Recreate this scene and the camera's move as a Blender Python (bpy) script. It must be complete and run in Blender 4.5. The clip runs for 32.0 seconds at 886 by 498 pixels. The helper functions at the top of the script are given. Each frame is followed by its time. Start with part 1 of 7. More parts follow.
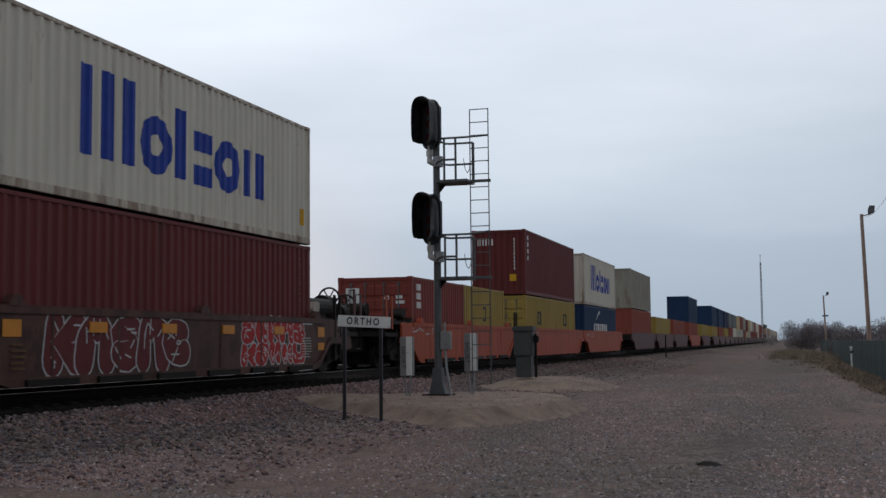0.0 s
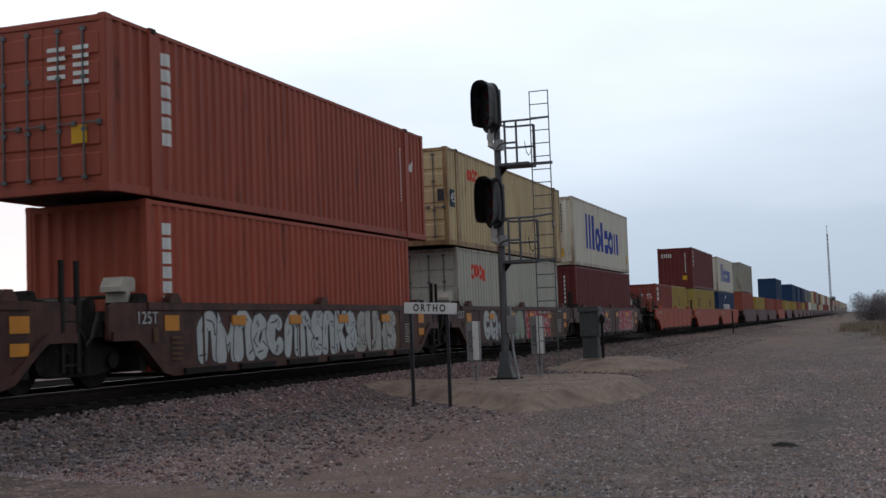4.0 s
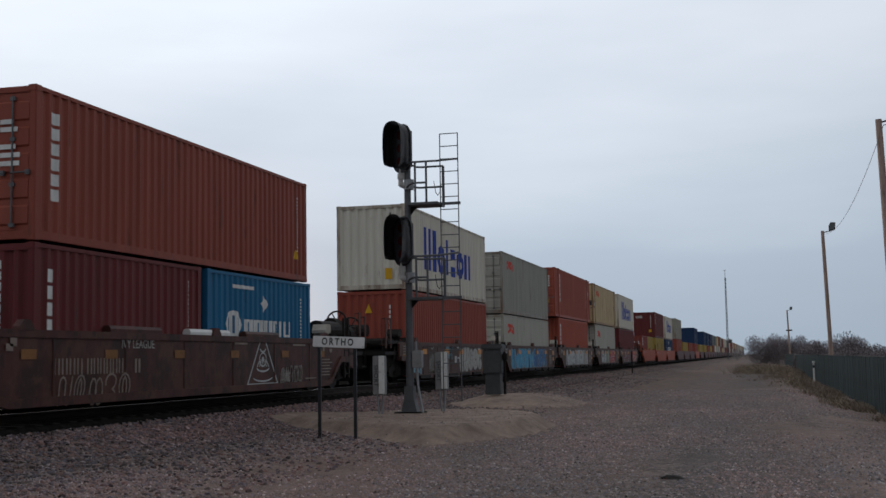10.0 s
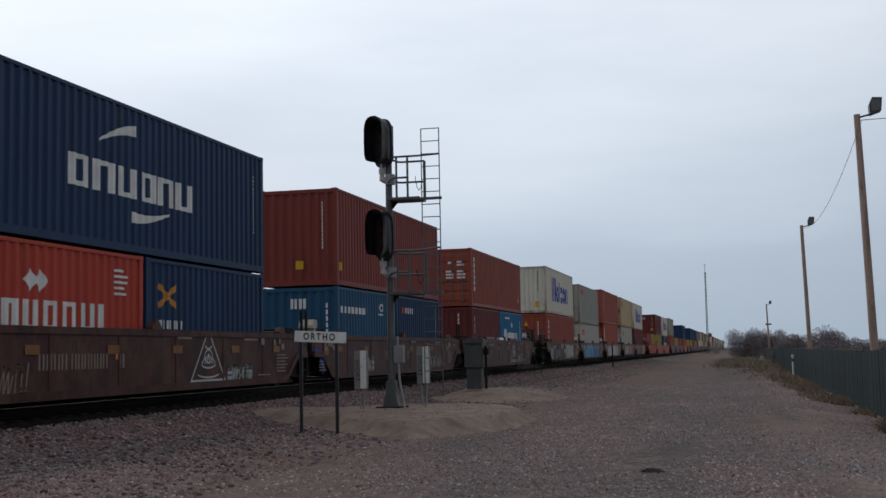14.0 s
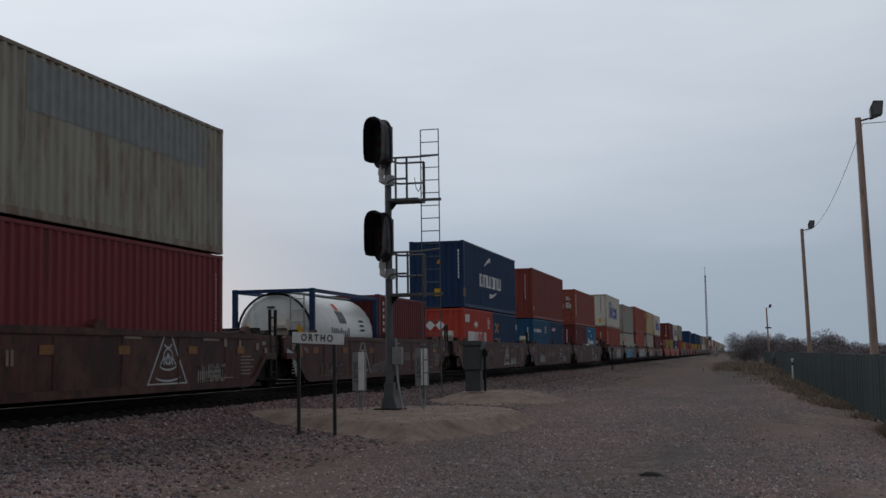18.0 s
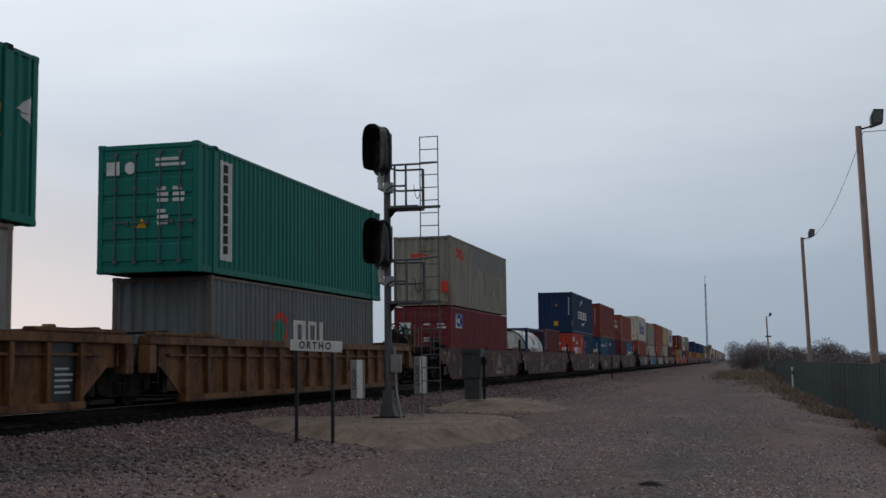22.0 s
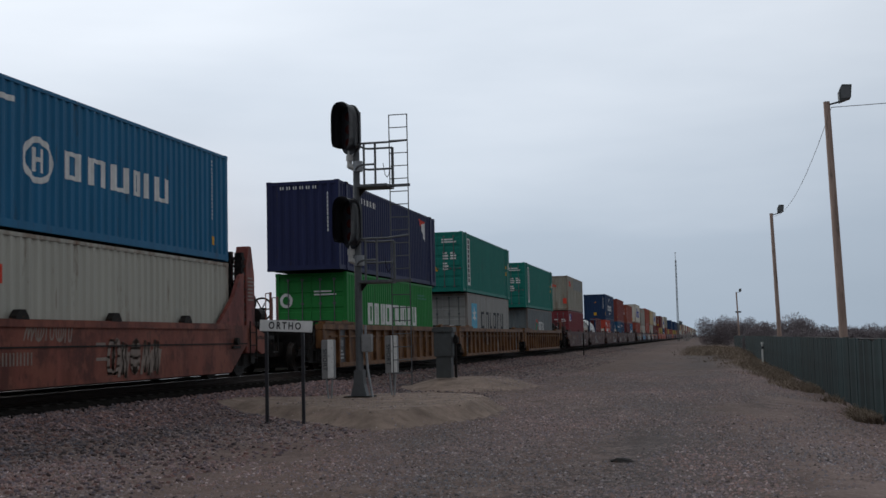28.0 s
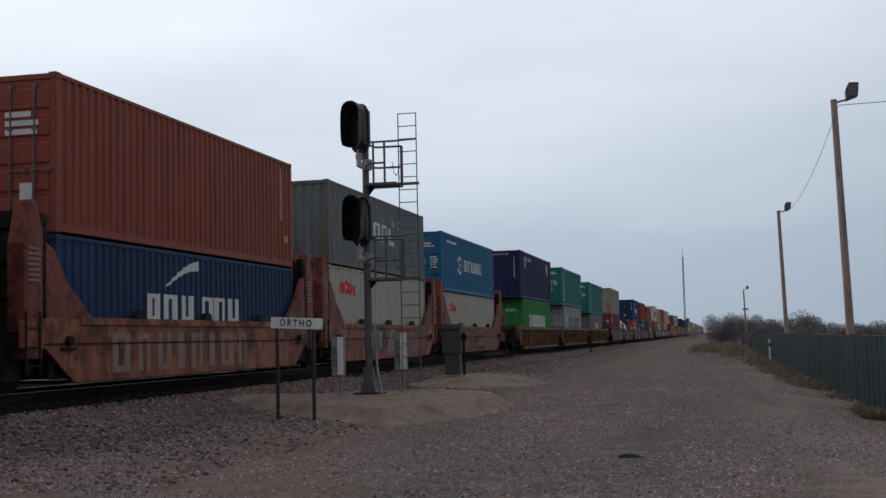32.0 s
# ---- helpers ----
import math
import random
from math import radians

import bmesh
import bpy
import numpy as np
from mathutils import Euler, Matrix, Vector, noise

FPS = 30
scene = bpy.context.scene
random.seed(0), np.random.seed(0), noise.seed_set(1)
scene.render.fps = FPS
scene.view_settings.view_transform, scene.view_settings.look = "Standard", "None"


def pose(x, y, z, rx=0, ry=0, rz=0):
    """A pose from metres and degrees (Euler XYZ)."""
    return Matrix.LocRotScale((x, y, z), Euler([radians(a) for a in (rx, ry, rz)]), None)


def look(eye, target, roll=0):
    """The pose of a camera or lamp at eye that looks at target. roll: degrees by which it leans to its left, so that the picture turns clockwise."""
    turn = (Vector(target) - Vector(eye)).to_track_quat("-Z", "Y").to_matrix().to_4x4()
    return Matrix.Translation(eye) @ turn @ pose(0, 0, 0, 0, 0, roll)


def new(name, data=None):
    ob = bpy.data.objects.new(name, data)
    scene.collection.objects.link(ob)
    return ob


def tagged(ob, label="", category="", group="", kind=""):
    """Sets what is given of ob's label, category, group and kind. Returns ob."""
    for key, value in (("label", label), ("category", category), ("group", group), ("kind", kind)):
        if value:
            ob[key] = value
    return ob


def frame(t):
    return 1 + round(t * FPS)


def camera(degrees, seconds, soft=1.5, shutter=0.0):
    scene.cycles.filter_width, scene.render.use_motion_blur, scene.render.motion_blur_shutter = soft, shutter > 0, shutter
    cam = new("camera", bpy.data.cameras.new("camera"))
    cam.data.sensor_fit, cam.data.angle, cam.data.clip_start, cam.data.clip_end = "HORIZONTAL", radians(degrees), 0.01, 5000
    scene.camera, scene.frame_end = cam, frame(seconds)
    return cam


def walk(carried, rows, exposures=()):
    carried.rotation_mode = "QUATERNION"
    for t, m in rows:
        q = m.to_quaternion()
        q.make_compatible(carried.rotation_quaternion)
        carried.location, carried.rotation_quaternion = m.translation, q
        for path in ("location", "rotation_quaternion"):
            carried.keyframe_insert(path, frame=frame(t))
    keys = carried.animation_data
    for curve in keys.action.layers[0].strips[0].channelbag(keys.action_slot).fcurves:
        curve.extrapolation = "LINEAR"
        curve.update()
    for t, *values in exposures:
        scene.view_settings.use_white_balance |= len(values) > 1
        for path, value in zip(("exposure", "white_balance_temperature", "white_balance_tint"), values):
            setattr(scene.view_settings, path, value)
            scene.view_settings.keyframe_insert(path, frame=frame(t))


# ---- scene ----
cam = camera(40.767, 32.0, 1.5, 0.12)
PATH = [
    (0, pose(-0.092, 0.534, 1.442, 94.512, 0.575, 16.36)),
    (0.5, pose(-0.114, 0.649, 1.468, 94.435, 0.769, 16.947)),
    (1, pose(-0.138, 0.764, 1.496, 94.356, 0.84, 17.732)),
    (1.5, pose(-0.176, 1.059, 1.52, 94.3, 1.191, 18.582)),
    (2, pose(-0.215, 1.315, 1.548, 94.104, 1.374, 19.384)),
    (2.5, pose(-0.237, 1.355, 1.539, 93.789, 1.872, 19.759)),
    (3, pose(-0.226, 1.152, 1.531, 93.566, 2.231, 19.826)),
    (3.5, pose(-0.201, 0.916, 1.522, 93.544, 2.288, 19.717)),
    (5.5, pose(-0, -0.728, 1.5, 95.119, 0.891, 17.502)),
    (6, pose(0, -0.808, 1.5, 95.585, 0.969, 16.869)),
    (6.5, pose(0, -0.105, 1.5, 96.032, 1.485, 16.156)),
    (7, pose(0, 0.396, 1.5, 96.192, 1.918, 15.392)),
    (7.5, pose(0, 0.4, 1.5, 95.924, 1.335, 14.891)),
    (8, pose(0, 0.026, 1.5, 95.314, 1.412, 14.747)),
    (8.5, pose(0, -0.504, 1.5, 95.097, 0.996, 14.748)),
    (9, pose(0, -0.416, 1.5, 95.189, 0.762, 14.871)),
    (9.5, pose(0, -0.311, 1.5, 95.245, 0.817, 14.807)),
    (10, pose(0, -0.119, 1.5, 95.264, 0.947, 14.799)),
    (10.5, pose(0, 0.009, 1.5, 95.253, 1.079, 14.798)),
    (11, pose(0, -0.029, 1.5, 95.147, 1.12, 14.644)),
    (11.5, pose(0, -0.128, 1.5, 95.096, 1.195, 14.487)),
    (12, pose(0, -0.163, 1.5, 95.073, 1.183, 14.353)),
    (12.5, pose(0, -0.214, 1.5, 95.06, 1.218, 14.2)),
    (13, pose(0, -0.228, 1.5, 95.059, 1.111, 14.095)),
    (13.5, pose(0, -0.212, 1.5, 95.023, 1.104, 13.986)),
    (14, pose(0, -0.166, 1.5, 94.991, 1.092, 13.887)),
    (14.5, pose(0, -0.036, 1.5, 94.977, 1.178, 13.82)),
    (16.5, pose(0, 0.15, 1.5, 94.991, 1.021, 13.75)),
    (17, pose(0, 0.148, 1.5, 94.995, 1.033, 13.763)),
    (17.5, pose(0, 0.07, 1.5, 95.032, 1.028, 13.838)),
    (18, pose(0, -0.06, 1.5, 95.085, 0.809, 13.871)),
    (18.5, pose(0, -0.108, 1.5, 95.156, 0.781, 13.92)),
    (19, pose(0, -0.159, 1.5, 95.22, 0.765, 13.99)),
    (19.5, pose(0, -0.221, 1.5, 95.282, 0.711, 14.056)),
    (20, pose(0, -0.302, 1.5, 95.38, 0.564, 14.103)),
    (20.5, pose(0, -0.409, 1.5, 95.466, 0.475, 14.1)),
    (21, pose(0, -0.401, 1.5, 95.525, 0.47, 14.072)),
    (21.5, pose(0, -0.254, 1.5, 95.515, 0.501, 14.011)),
    (22, pose(0, 0.031, 1.5, 95.463, 0.68, 13.862)),
    (22.5, pose(0, 0.157, 1.5, 95.394, 0.818, 13.679)),
    (23, pose(0, 0.031, 1.5, 95.239, 0.813, 13.424)),
    (23.5, pose(0, 0.034, 1.5, 95.147, 0.885, 13.304)),
    (24, pose(0, 0.147, 1.5, 95.043, 0.877, 13.22)),
    (24.5, pose(0, 0.305, 1.5, 94.966, 0.909, 13.168)),
    (25, pose(0, 0.244, 1.5, 94.881, 0.859, 13.125)),
    (25.5, pose(0, 0.192, 1.5, 94.798, 0.883, 13.095)),
    (27.5, pose(0, 0.066, 1.5, 94.46, 1.217, 12.598)),
    (28, pose(0, 0.152, 1.5, 94.425, 1.299, 12.544)),
    (28.5, pose(0, 0.212, 1.5, 94.424, 1.364, 12.532)),
    (29, pose(0, 0.25, 1.5, 94.374, 1.465, 12.55)),
    (29.5, pose(0, 0.2, 1.5, 94.318, 1.488, 12.632)),
    (30, pose(0, 0.153, 1.5, 94.304, 1.482, 12.692)),
    (30.5, pose(0, 0.106, 1.5, 94.3, 1.421, 12.737)),
    (31, pose(0, 0.087, 1.5, 94.299, 1.425, 12.78)),
    (31.5, pose(0, 0.02, 1.5, 94.304, 1.352, 12.838)),
    (32, pose(0, -0.049, 1.5, 94.298, 1.294, 12.872)),
]
walk(cam, PATH, [(0, 0.0), (0.5, 0.06), (1, 0.1), (2, 0.1), (3, 0.34), (3.5, 0.34), (5.5, 0.06), (6, -0.03), (7, -0.15), (8, -0.1), (9, -0.08), (11, 0.02), (14, 0.03), (15.5, -0.14), (17, -0.3), (18, -0.29), (19, -0.22), (20, -0.28), (21.5, -0.24), (23, -0.14), (25, -0.09), (28, -0.02), (32, 0.0)])

# ---- light ----
world = bpy.data.worlds.new("world")
scene.world = world
world.use_nodes = True
WN, WL = world.node_tree.nodes, world.node_tree.links
WN.clear()
w_out = WN.new("ShaderNodeOutputWorld")
w_bg = WN.new("ShaderNodeBackground")
w_sky = WN.new("ShaderNodeTexSky")
w_sky.sky_type = 'NISHITA'
w_sky.sun_disc = False
w_sky.sun_elevation = radians(28)
w_sky.sun_rotation = radians(307)
w_sky.dust_density = 3.0
w_tc = WN.new("ShaderNodeTexCoord")
w_sep = WN.new("ShaderNodeSeparateXYZ")
w_map = WN.new("ShaderNodeMapping")
w_map.inputs["Scale"].default_value = (1.0, 1.0, 4.5)
w_noise = WN.new("ShaderNodeTexNoise")
w_noise.inputs["Scale"].default_value = 1.7
w_noise.inputs["Detail"].default_value = 5.0
w_noise.inputs["Roughness"].default_value = 0.5
# an overcast deck: paler overhead, blue-grey and duller towards the horizon
w_add = WN.new("ShaderNodeMath")
w_add.operation = 'MULTIPLY_ADD'
w_add.inputs[1].default_value = 0.26
w_ramp = WN.new("ShaderNodeValToRGB")
w_ramp.color_ramp.elements[0].position = 0.10
w_ramp.color_ramp.elements[0].color = (0.385, 0.472, 0.575, 1)
w_ramp.color_ramp.elements[1].position = 0.46
w_ramp.color_ramp.elements[1].color = (0.93, 0.995, 1.085, 1)
w_e = w_ramp.color_ramp.elements.new(0.24)
w_e.color = (0.475, 0.562, 0.675, 1)
w_mix = WN.new("ShaderNodeMixRGB")
w_mix.inputs[0].default_value = 0.94
w_scale = WN.new("ShaderNodeVectorMath")
w_scale.operation = 'SCALE'
w_scale.inputs["Scale"].default_value = 0.06
WL.new(w_tc.outputs["Generated"], w_sep.inputs[0])
WL.new(w_tc.outputs["Generated"], w_map.inputs["Vector"])
WL.new(w_map.outputs["Vector"], w_noise.inputs["Vector"])
WL.new(w_noise.outputs["Fac"], w_add.inputs[0])
WL.new(w_sep.outputs["Z"], w_add.inputs[2])
WL.new(w_add.outputs[0], w_ramp.inputs[0])
WL.new(w_sky.outputs[0], w_scale.inputs[0])
WL.new(w_scale.outputs[0], w_mix.inputs[1])
WL.new(w_ramp.outputs[0], w_mix.inputs[2])
# the deck is thinnest where the low sun stands, behind the train, and dull on the other side
w_dot = WN.new("ShaderNodeVectorMath")
w_dot.operation = 'DOT_PRODUCT'
w_dot.inputs[1].default_value = (-0.80, 0.60, 0.0)
w_side = WN.new("ShaderNodeMapRange")
w_side.interpolation_type = 'SMOOTHSTEP'
w_side.inputs["From Min"].default_value = -0.55
w_side.inputs["From Max"].default_value = 0.95
w_side.inputs["To Min"].default_value = 0.46
w_side.inputs["To Max"].default_value = 1.05
w_mul = WN.new("ShaderNodeVectorMath")
w_mul.operation = 'SCALE'
WL.new(w_tc.outputs["Generated"], w_dot.inputs[0])
WL.new(w_dot.outputs["Value"], w_side.inputs["Value"])
# warm white low down, where the deck breaks
w_warm = WN.new("ShaderNodeMixRGB")
w_warm.inputs[2].default_value = (0.92, 0.815, 0.785, 1)
w_near = WN.new("ShaderNodeMapRange")
w_near.interpolation_type = 'SMOOTHSTEP'
w_near.inputs["From Min"].default_value, w_near.inputs["From Max"].default_value = 0.78, 0.96
w_low = WN.new("ShaderNodeMapRange")
w_low.interpolation_type = 'SMOOTHSTEP'
w_low.inputs["From Min"].default_value, w_low.inputs["From Max"].default_value = 0.22, 0.0
w_both = WN.new("ShaderNodeMath")
w_both.operation = 'MULTIPLY'
WL.new(w_dot.outputs["Value"], w_near.inputs["Value"])
WL.new(w_sep.outputs["Z"], w_low.inputs["Value"])
WL.new(w_near.outputs[0], w_both.inputs[0])
WL.new(w_low.outputs[0], w_both.inputs[1])
WL.new(w_both.outputs[0], w_warm.inputs[0])
WL.new(w_mix.outputs[0], w_warm.inputs[1])
WL.new(w_warm.outputs[0], w_mul.inputs[0])
WL.new(w_side.outputs[0], w_mul.inputs["Scale"])
WL.new(w_mul.outputs[0], w_bg.inputs["Color"])
w_bg.inputs["Strength"].default_value = 1.0
WL.new(w_bg.outputs[0], w_out.inputs["Surface"])

sun_data = bpy.data.lights.new("sun", 'SUN')
sun_data.energy = 0.5
sun_data.angle = radians(30)
sun_data.color = (1.0, 0.94, 0.87)
sun = new("sun", sun_data)
sun.matrix_world = look((-40, 30, 22), (0, 0, 0))

# ---- materials ----
MATS = {}


def material(name, base, rough=0.6, metal=0.0, var=0.25, scale=3.0, fine=40.0, bump=0.15, dirt=None, dirt_amount=0.0,
             streak=False, island=False, per_object=0.0, coords="Object"):
    """A painted or natural surface: base colour with broad and fine variation, dirt, and fine relief."""
    if name in MATS:
        return MATS[name]
    m = bpy.data.materials.new(name)
    m.use_nodes = True
    n, l = m.node_tree.nodes, m.node_tree.links
    b = n["Principled BSDF"]
    b.inputs["Roughness"].default_value = rough
    b.inputs["Metallic"].default_value = metal
    b.inputs["Specular IOR Level"].default_value = 0.5 if metal > 0.3 or rough < 0.4 else 0.18
    tc = n.new("ShaderNodeTexCoord")
    src = tc.outputs["Object"] if coords == "Object" else n.new("ShaderNodeNewGeometry").outputs["Position"]
    broad = n.new("ShaderNodeTexNoise")
    broad.inputs["Scale"].default_value = scale
    broad.inputs["Detail"].default_value = 6
    broad.inputs["Roughness"].default_value = 0.6
    grain = n.new("ShaderNodeTexNoise")
    grain.inputs["Scale"].default_value = fine
    grain.inputs["Detail"].default_value = 4
    if streak:
        mp = n.new("ShaderNodeMapping")
        mp.inputs["Scale"].default_value = (3.0, 3.0, 0.35)
        l.new(src, mp.inputs["Vector"])
        l.new(mp.outputs[0], broad.inputs["Vector"])
    else:
        l.new(src, broad.inputs["Vector"])
    l.new(src, grain.inputs["Vector"])
    dark = tuple(c * (1 - var) for c in base)
    pale = tuple(min(1, c * (1 + var) + 0.01 * var) for c in base)
    mix = n.new("ShaderNodeMixRGB")
    mix.inputs[1].default_value = (*dark, 1)
    mix.inputs[2].default_value = (*pale, 1)
    ramp = n.new("ShaderNodeMapRange")
    ramp.inputs["From Min"].default_value = 0.3
    ramp.inputs["From Max"].default_value = 0.7
    l.new(broad.outputs["Fac"], ramp.inputs["Value"])
    l.new(ramp.outputs[0], mix.inputs[0])
    mul = n.new("ShaderNodeMixRGB")
    mul.blend_type = 'OVERLAY'
    mul.inputs[0].default_value = 0.5 * min(1.0, var * 2)
    l.new(mix.outputs[0], mul.inputs[1])
    l.new(grain.outputs["Color"], mul.inputs[2])
    grey = n.new("ShaderNodeRGBToBW")
    l.new(grain.outputs["Color"], grey.inputs[0])
    l.new(grey.outputs[0], mul.inputs[2])
    last = mul.outputs[0]
    if dirt:
        dn = n.new("ShaderNodeTexNoise")
        dn.inputs["Scale"].default_value = scale * 1.7
        dn.inputs["Detail"].default_value = 8
        dn.inputs["Roughness"].default_value = 0.7
        dm = n.new("ShaderNodeMapping")
        dm.inputs["Scale"].default_value = (2.0, 2.0, 0.45) if streak else (1, 1, 1)
        dm.inputs["Location"].default_value = (7.3, 1.9, 4.4)
        l.new(src, dm.inputs["Vector"])
        l.new(dm.outputs[0], dn.inputs["Vector"])
        dr = n.new("ShaderNodeMapRange")
        dr.inputs["From Min"].default_value = 0.62 - 0.25 * dirt_amount
        dr.inputs["From Max"].default_value = 0.80 - 0.15 * dirt_amount
        dx = n.new("ShaderNodeMixRGB")
        dx.inputs[2].default_value = (*dirt, 1)
        l.new(dn.outputs["Fac"], dr.inputs["Value"])
        l.new(dr.outputs[0], dx.inputs[0])
        l.new(last, dx.inputs[1])
        last = dx.outputs[0]
    if island or per_object:
        rnd = n.new("ShaderNodeNewGeometry").outputs["Random Per Island"] if island else n.new("ShaderNodeObjectInfo").outputs["Random"]
        amount = per_object or 0.6
        rr = n.new("ShaderNodeMapRange")
        rr.inputs["To Min"].default_value = 1 - amount
        rr.inputs["To Max"].default_value = 1 + amount
        l.new(rnd, rr.inputs["Value"])
        rm = n.new("ShaderNodeVectorMath")
        rm.operation = 'SCALE'
        l.new(last, rm.inputs[0])
        l.new(rr.outputs[0], rm.inputs["Scale"])
        last = rm.outputs[0]
    l.new(last, b.inputs["Base Color"])
    if bump:
        bp = n.new("ShaderNodeBump")
        bp.inputs["Strength"].default_value = bump
        bp.inputs["Distance"].default_value = 0.02
        l.new(grain.outputs["Fac"], bp.inputs["Height"])
        l.new(bp.outputs[0], b.inputs["Normal"])
    MATS[name] = m
    return m


RUST = (0.10, 0.045, 0.022)
GRIME = (0.045, 0.036, 0.03)


def paint(name, base, var=0.16, amount=0.25, dirt=RUST):
    return material("paint_" + name, base, 0.55, 0.0, var, 0.9, 55.0, 0.05, dirt, amount, True)


def stained(name, base, dark, faded):
    """Old car paint: the base colour with dark run-down stains and chalky patches of several sizes."""
    m = paint(name, base, 0.3, 0.3, dark)
    n, l = m.node_tree.nodes, m.node_tree.links
    b = n["Principled BSDF"]
    last = b.inputs["Base Color"].links[0].from_socket
    geo = n.new("ShaderNodeTexCoord")
    for k, (col, scale, sq, lo, hi, most) in enumerate(((faded, 0.8, 0.8, 0.47, 0.58, 0.85), (dark, 1.1, 0.7, 0.50, 0.60, 0.9), (faded, 3.4, 0.8, 0.56, 0.64, 0.7), (dark, 4.5, 0.6, 0.55, 0.63, 0.8))):
        mp = n.new("ShaderNodeMapping")
        mp.inputs["Scale"].default_value = (1.0, 1.0, sq)
        mp.inputs["Location"].default_value = (3.1 * k, 11.7 * k, 5.3)
        t = n.new("ShaderNodeTexNoise")
        t.inputs["Scale"].default_value, t.inputs["Detail"].default_value, t.inputs["Roughness"].default_value = scale, 7, 0.66
        r = n.new("ShaderNodeMapRange")
        r.inputs["From Min"].default_value, r.inputs["From Max"].default_value, r.inputs["To Max"].default_value = lo, hi, most
        x = n.new("ShaderNodeMixRGB")
        x.inputs[2].default_value = (*col, 1)
        info = n.new("ShaderNodeObjectInfo")
        shift = n.new("ShaderNodeVectorMath")
        shift.operation = 'MULTIPLY_ADD'
        shift.inputs[1].default_value = (0, 40, 0)
        l.new(info.outputs["Random"], shift.inputs[0])
        l.new(geo.outputs["Object"], shift.inputs[2])
        l.new(shift.outputs[0], mp.inputs["Vector"])
        l.new(mp.outputs[0], t.inputs["Vector"])
        l.new(t.outputs["Fac"], r.inputs["Value"])
        l.new(r.outputs[0], x.inputs[0])
        l.new(last, x.inputs[1])
        last = x.outputs[0]
    l.new(last, b.inputs["Base Color"])
    return m


P_CREAM = paint("cream", (0.60, 0.565, 0.485), 0.1, 0.1)
P_TAN = paint("tan", (0.50, 0.392, 0.225), 0.16, 0.34, (0.26, 0.15, 0.075))
P_GREY_PALE = paint("pale_grey", (0.41, 0.40, 0.345), 0.1, 0.12)
P_GREY = paint("grey", (0.305, 0.298, 0.262), 0.12, 0.15)
P_GREY_WARM = paint("warm_grey", (0.300, 0.285, 0.235), 0.16, 0.5, (0.17, 0.11, 0.07))
P_GREY_BLUE = paint("blue_grey", (0.150, 0.170, 0.176), 0.2, 0.45, (0.12, 0.10, 0.085))
P_GREY_MID = paint("mid_grey", (0.30, 0.295, 0.278), 0.12, 0.2)
P_RED = paint("red_oxide", (0.205, 0.044, 0.034), 0.14, 0.15, GRIME)
P_RED_BRICK = paint("brick_red", (0.252, 0.062, 0.040), 0.14, 0.15, GRIME)
P_RED_ORANGE = paint("orange_red", (0.27, 0.060, 0.040), 0.14, 0.15, GRIME)
P_RED_WARM = paint("warm_red", (0.305, 0.072, 0.046), 0.14, 0.18, GRIME)
P_RED_BRIGHT = paint("bright_red_oxide", (0.345, 0.076, 0.045), 0.14, 0.18, GRIME)
P_MAROON = paint("maroon", (0.130, 0.026, 0.026), 0.14, 0.15, GRIME)
P_WINE = paint("wine_red", (0.173, 0.029, 0.034), 0.14, 0.2, GRIME)
P_ORANGE = paint("bright_orange", (0.42, 0.055, 0.035), 0.12, 0.1)
P_BLUE_SKY = paint("sky_blue", (0.015, 0.129, 0.258), 0.12, 0.1, GRIME)
P_BLUE_STEEL = paint("steel_blue", (0.020, 0.080, 0.155), 0.14, 0.15, GRIME)
P_NAVY = paint("navy", (0.013, 0.037, 0.094), 0.14, 0.12, GRIME)
P_NAVY_DARK = paint("dark_navy", (0.017, 0.022, 0.070), 0.14, 0.1, GRIME)
P_GREEN = paint("sea_green", (0.010, 0.165, 0.132), 0.12, 0.1, GRIME)
P_GREEN_LEAF = paint("leaf_green", (0.020, 0.192, 0.040), 0.12, 0.1, GRIME)
P_YELLOW = paint("mustard", (0.320, 0.224, 0.056), 0.14, 0.12)
W_BROWN = stained("car_brown", (0.074, 0.032, 0.026), (0.046, 0.022, 0.018), (0.090, 0.043, 0.032))
W_BROWN_RED = stained("car_red_brown", (0.071, 0.023, 0.020), (0.035, 0.017, 0.014), (0.091, 0.042, 0.030))
W_ORANGE = paint("car_orange", (0.336, 0.060, 0.024), 0.2, 0.25, GRIME)
W_OCHRE = stained("car_ochre", (0.155, 0.071, 0.027), (0.064, 0.028, 0.015), (0.195, 0.097, 0.044))
W_RUSTY = stained("car_faded_orange", (0.24, 0.070, 0.036), (0.070, 0.026, 0.021), (0.33, 0.135, 0.07))
W_RUST_DARK = stained("car_dark_red", (0.178, 0.045, 0.036), (0.072, 0.022, 0.019), (0.23, 0.066, 0.047))
W_RUST_DEEP = stained("car_deep_red", (0.180, 0.052, 0.034), (0.085, 0.027, 0.020), (0.225, 0.075, 0.048))
W_PLUM = paint("car_plum", (0.104, 0.040, 0.040), 0.2, 0.3, GRIME)
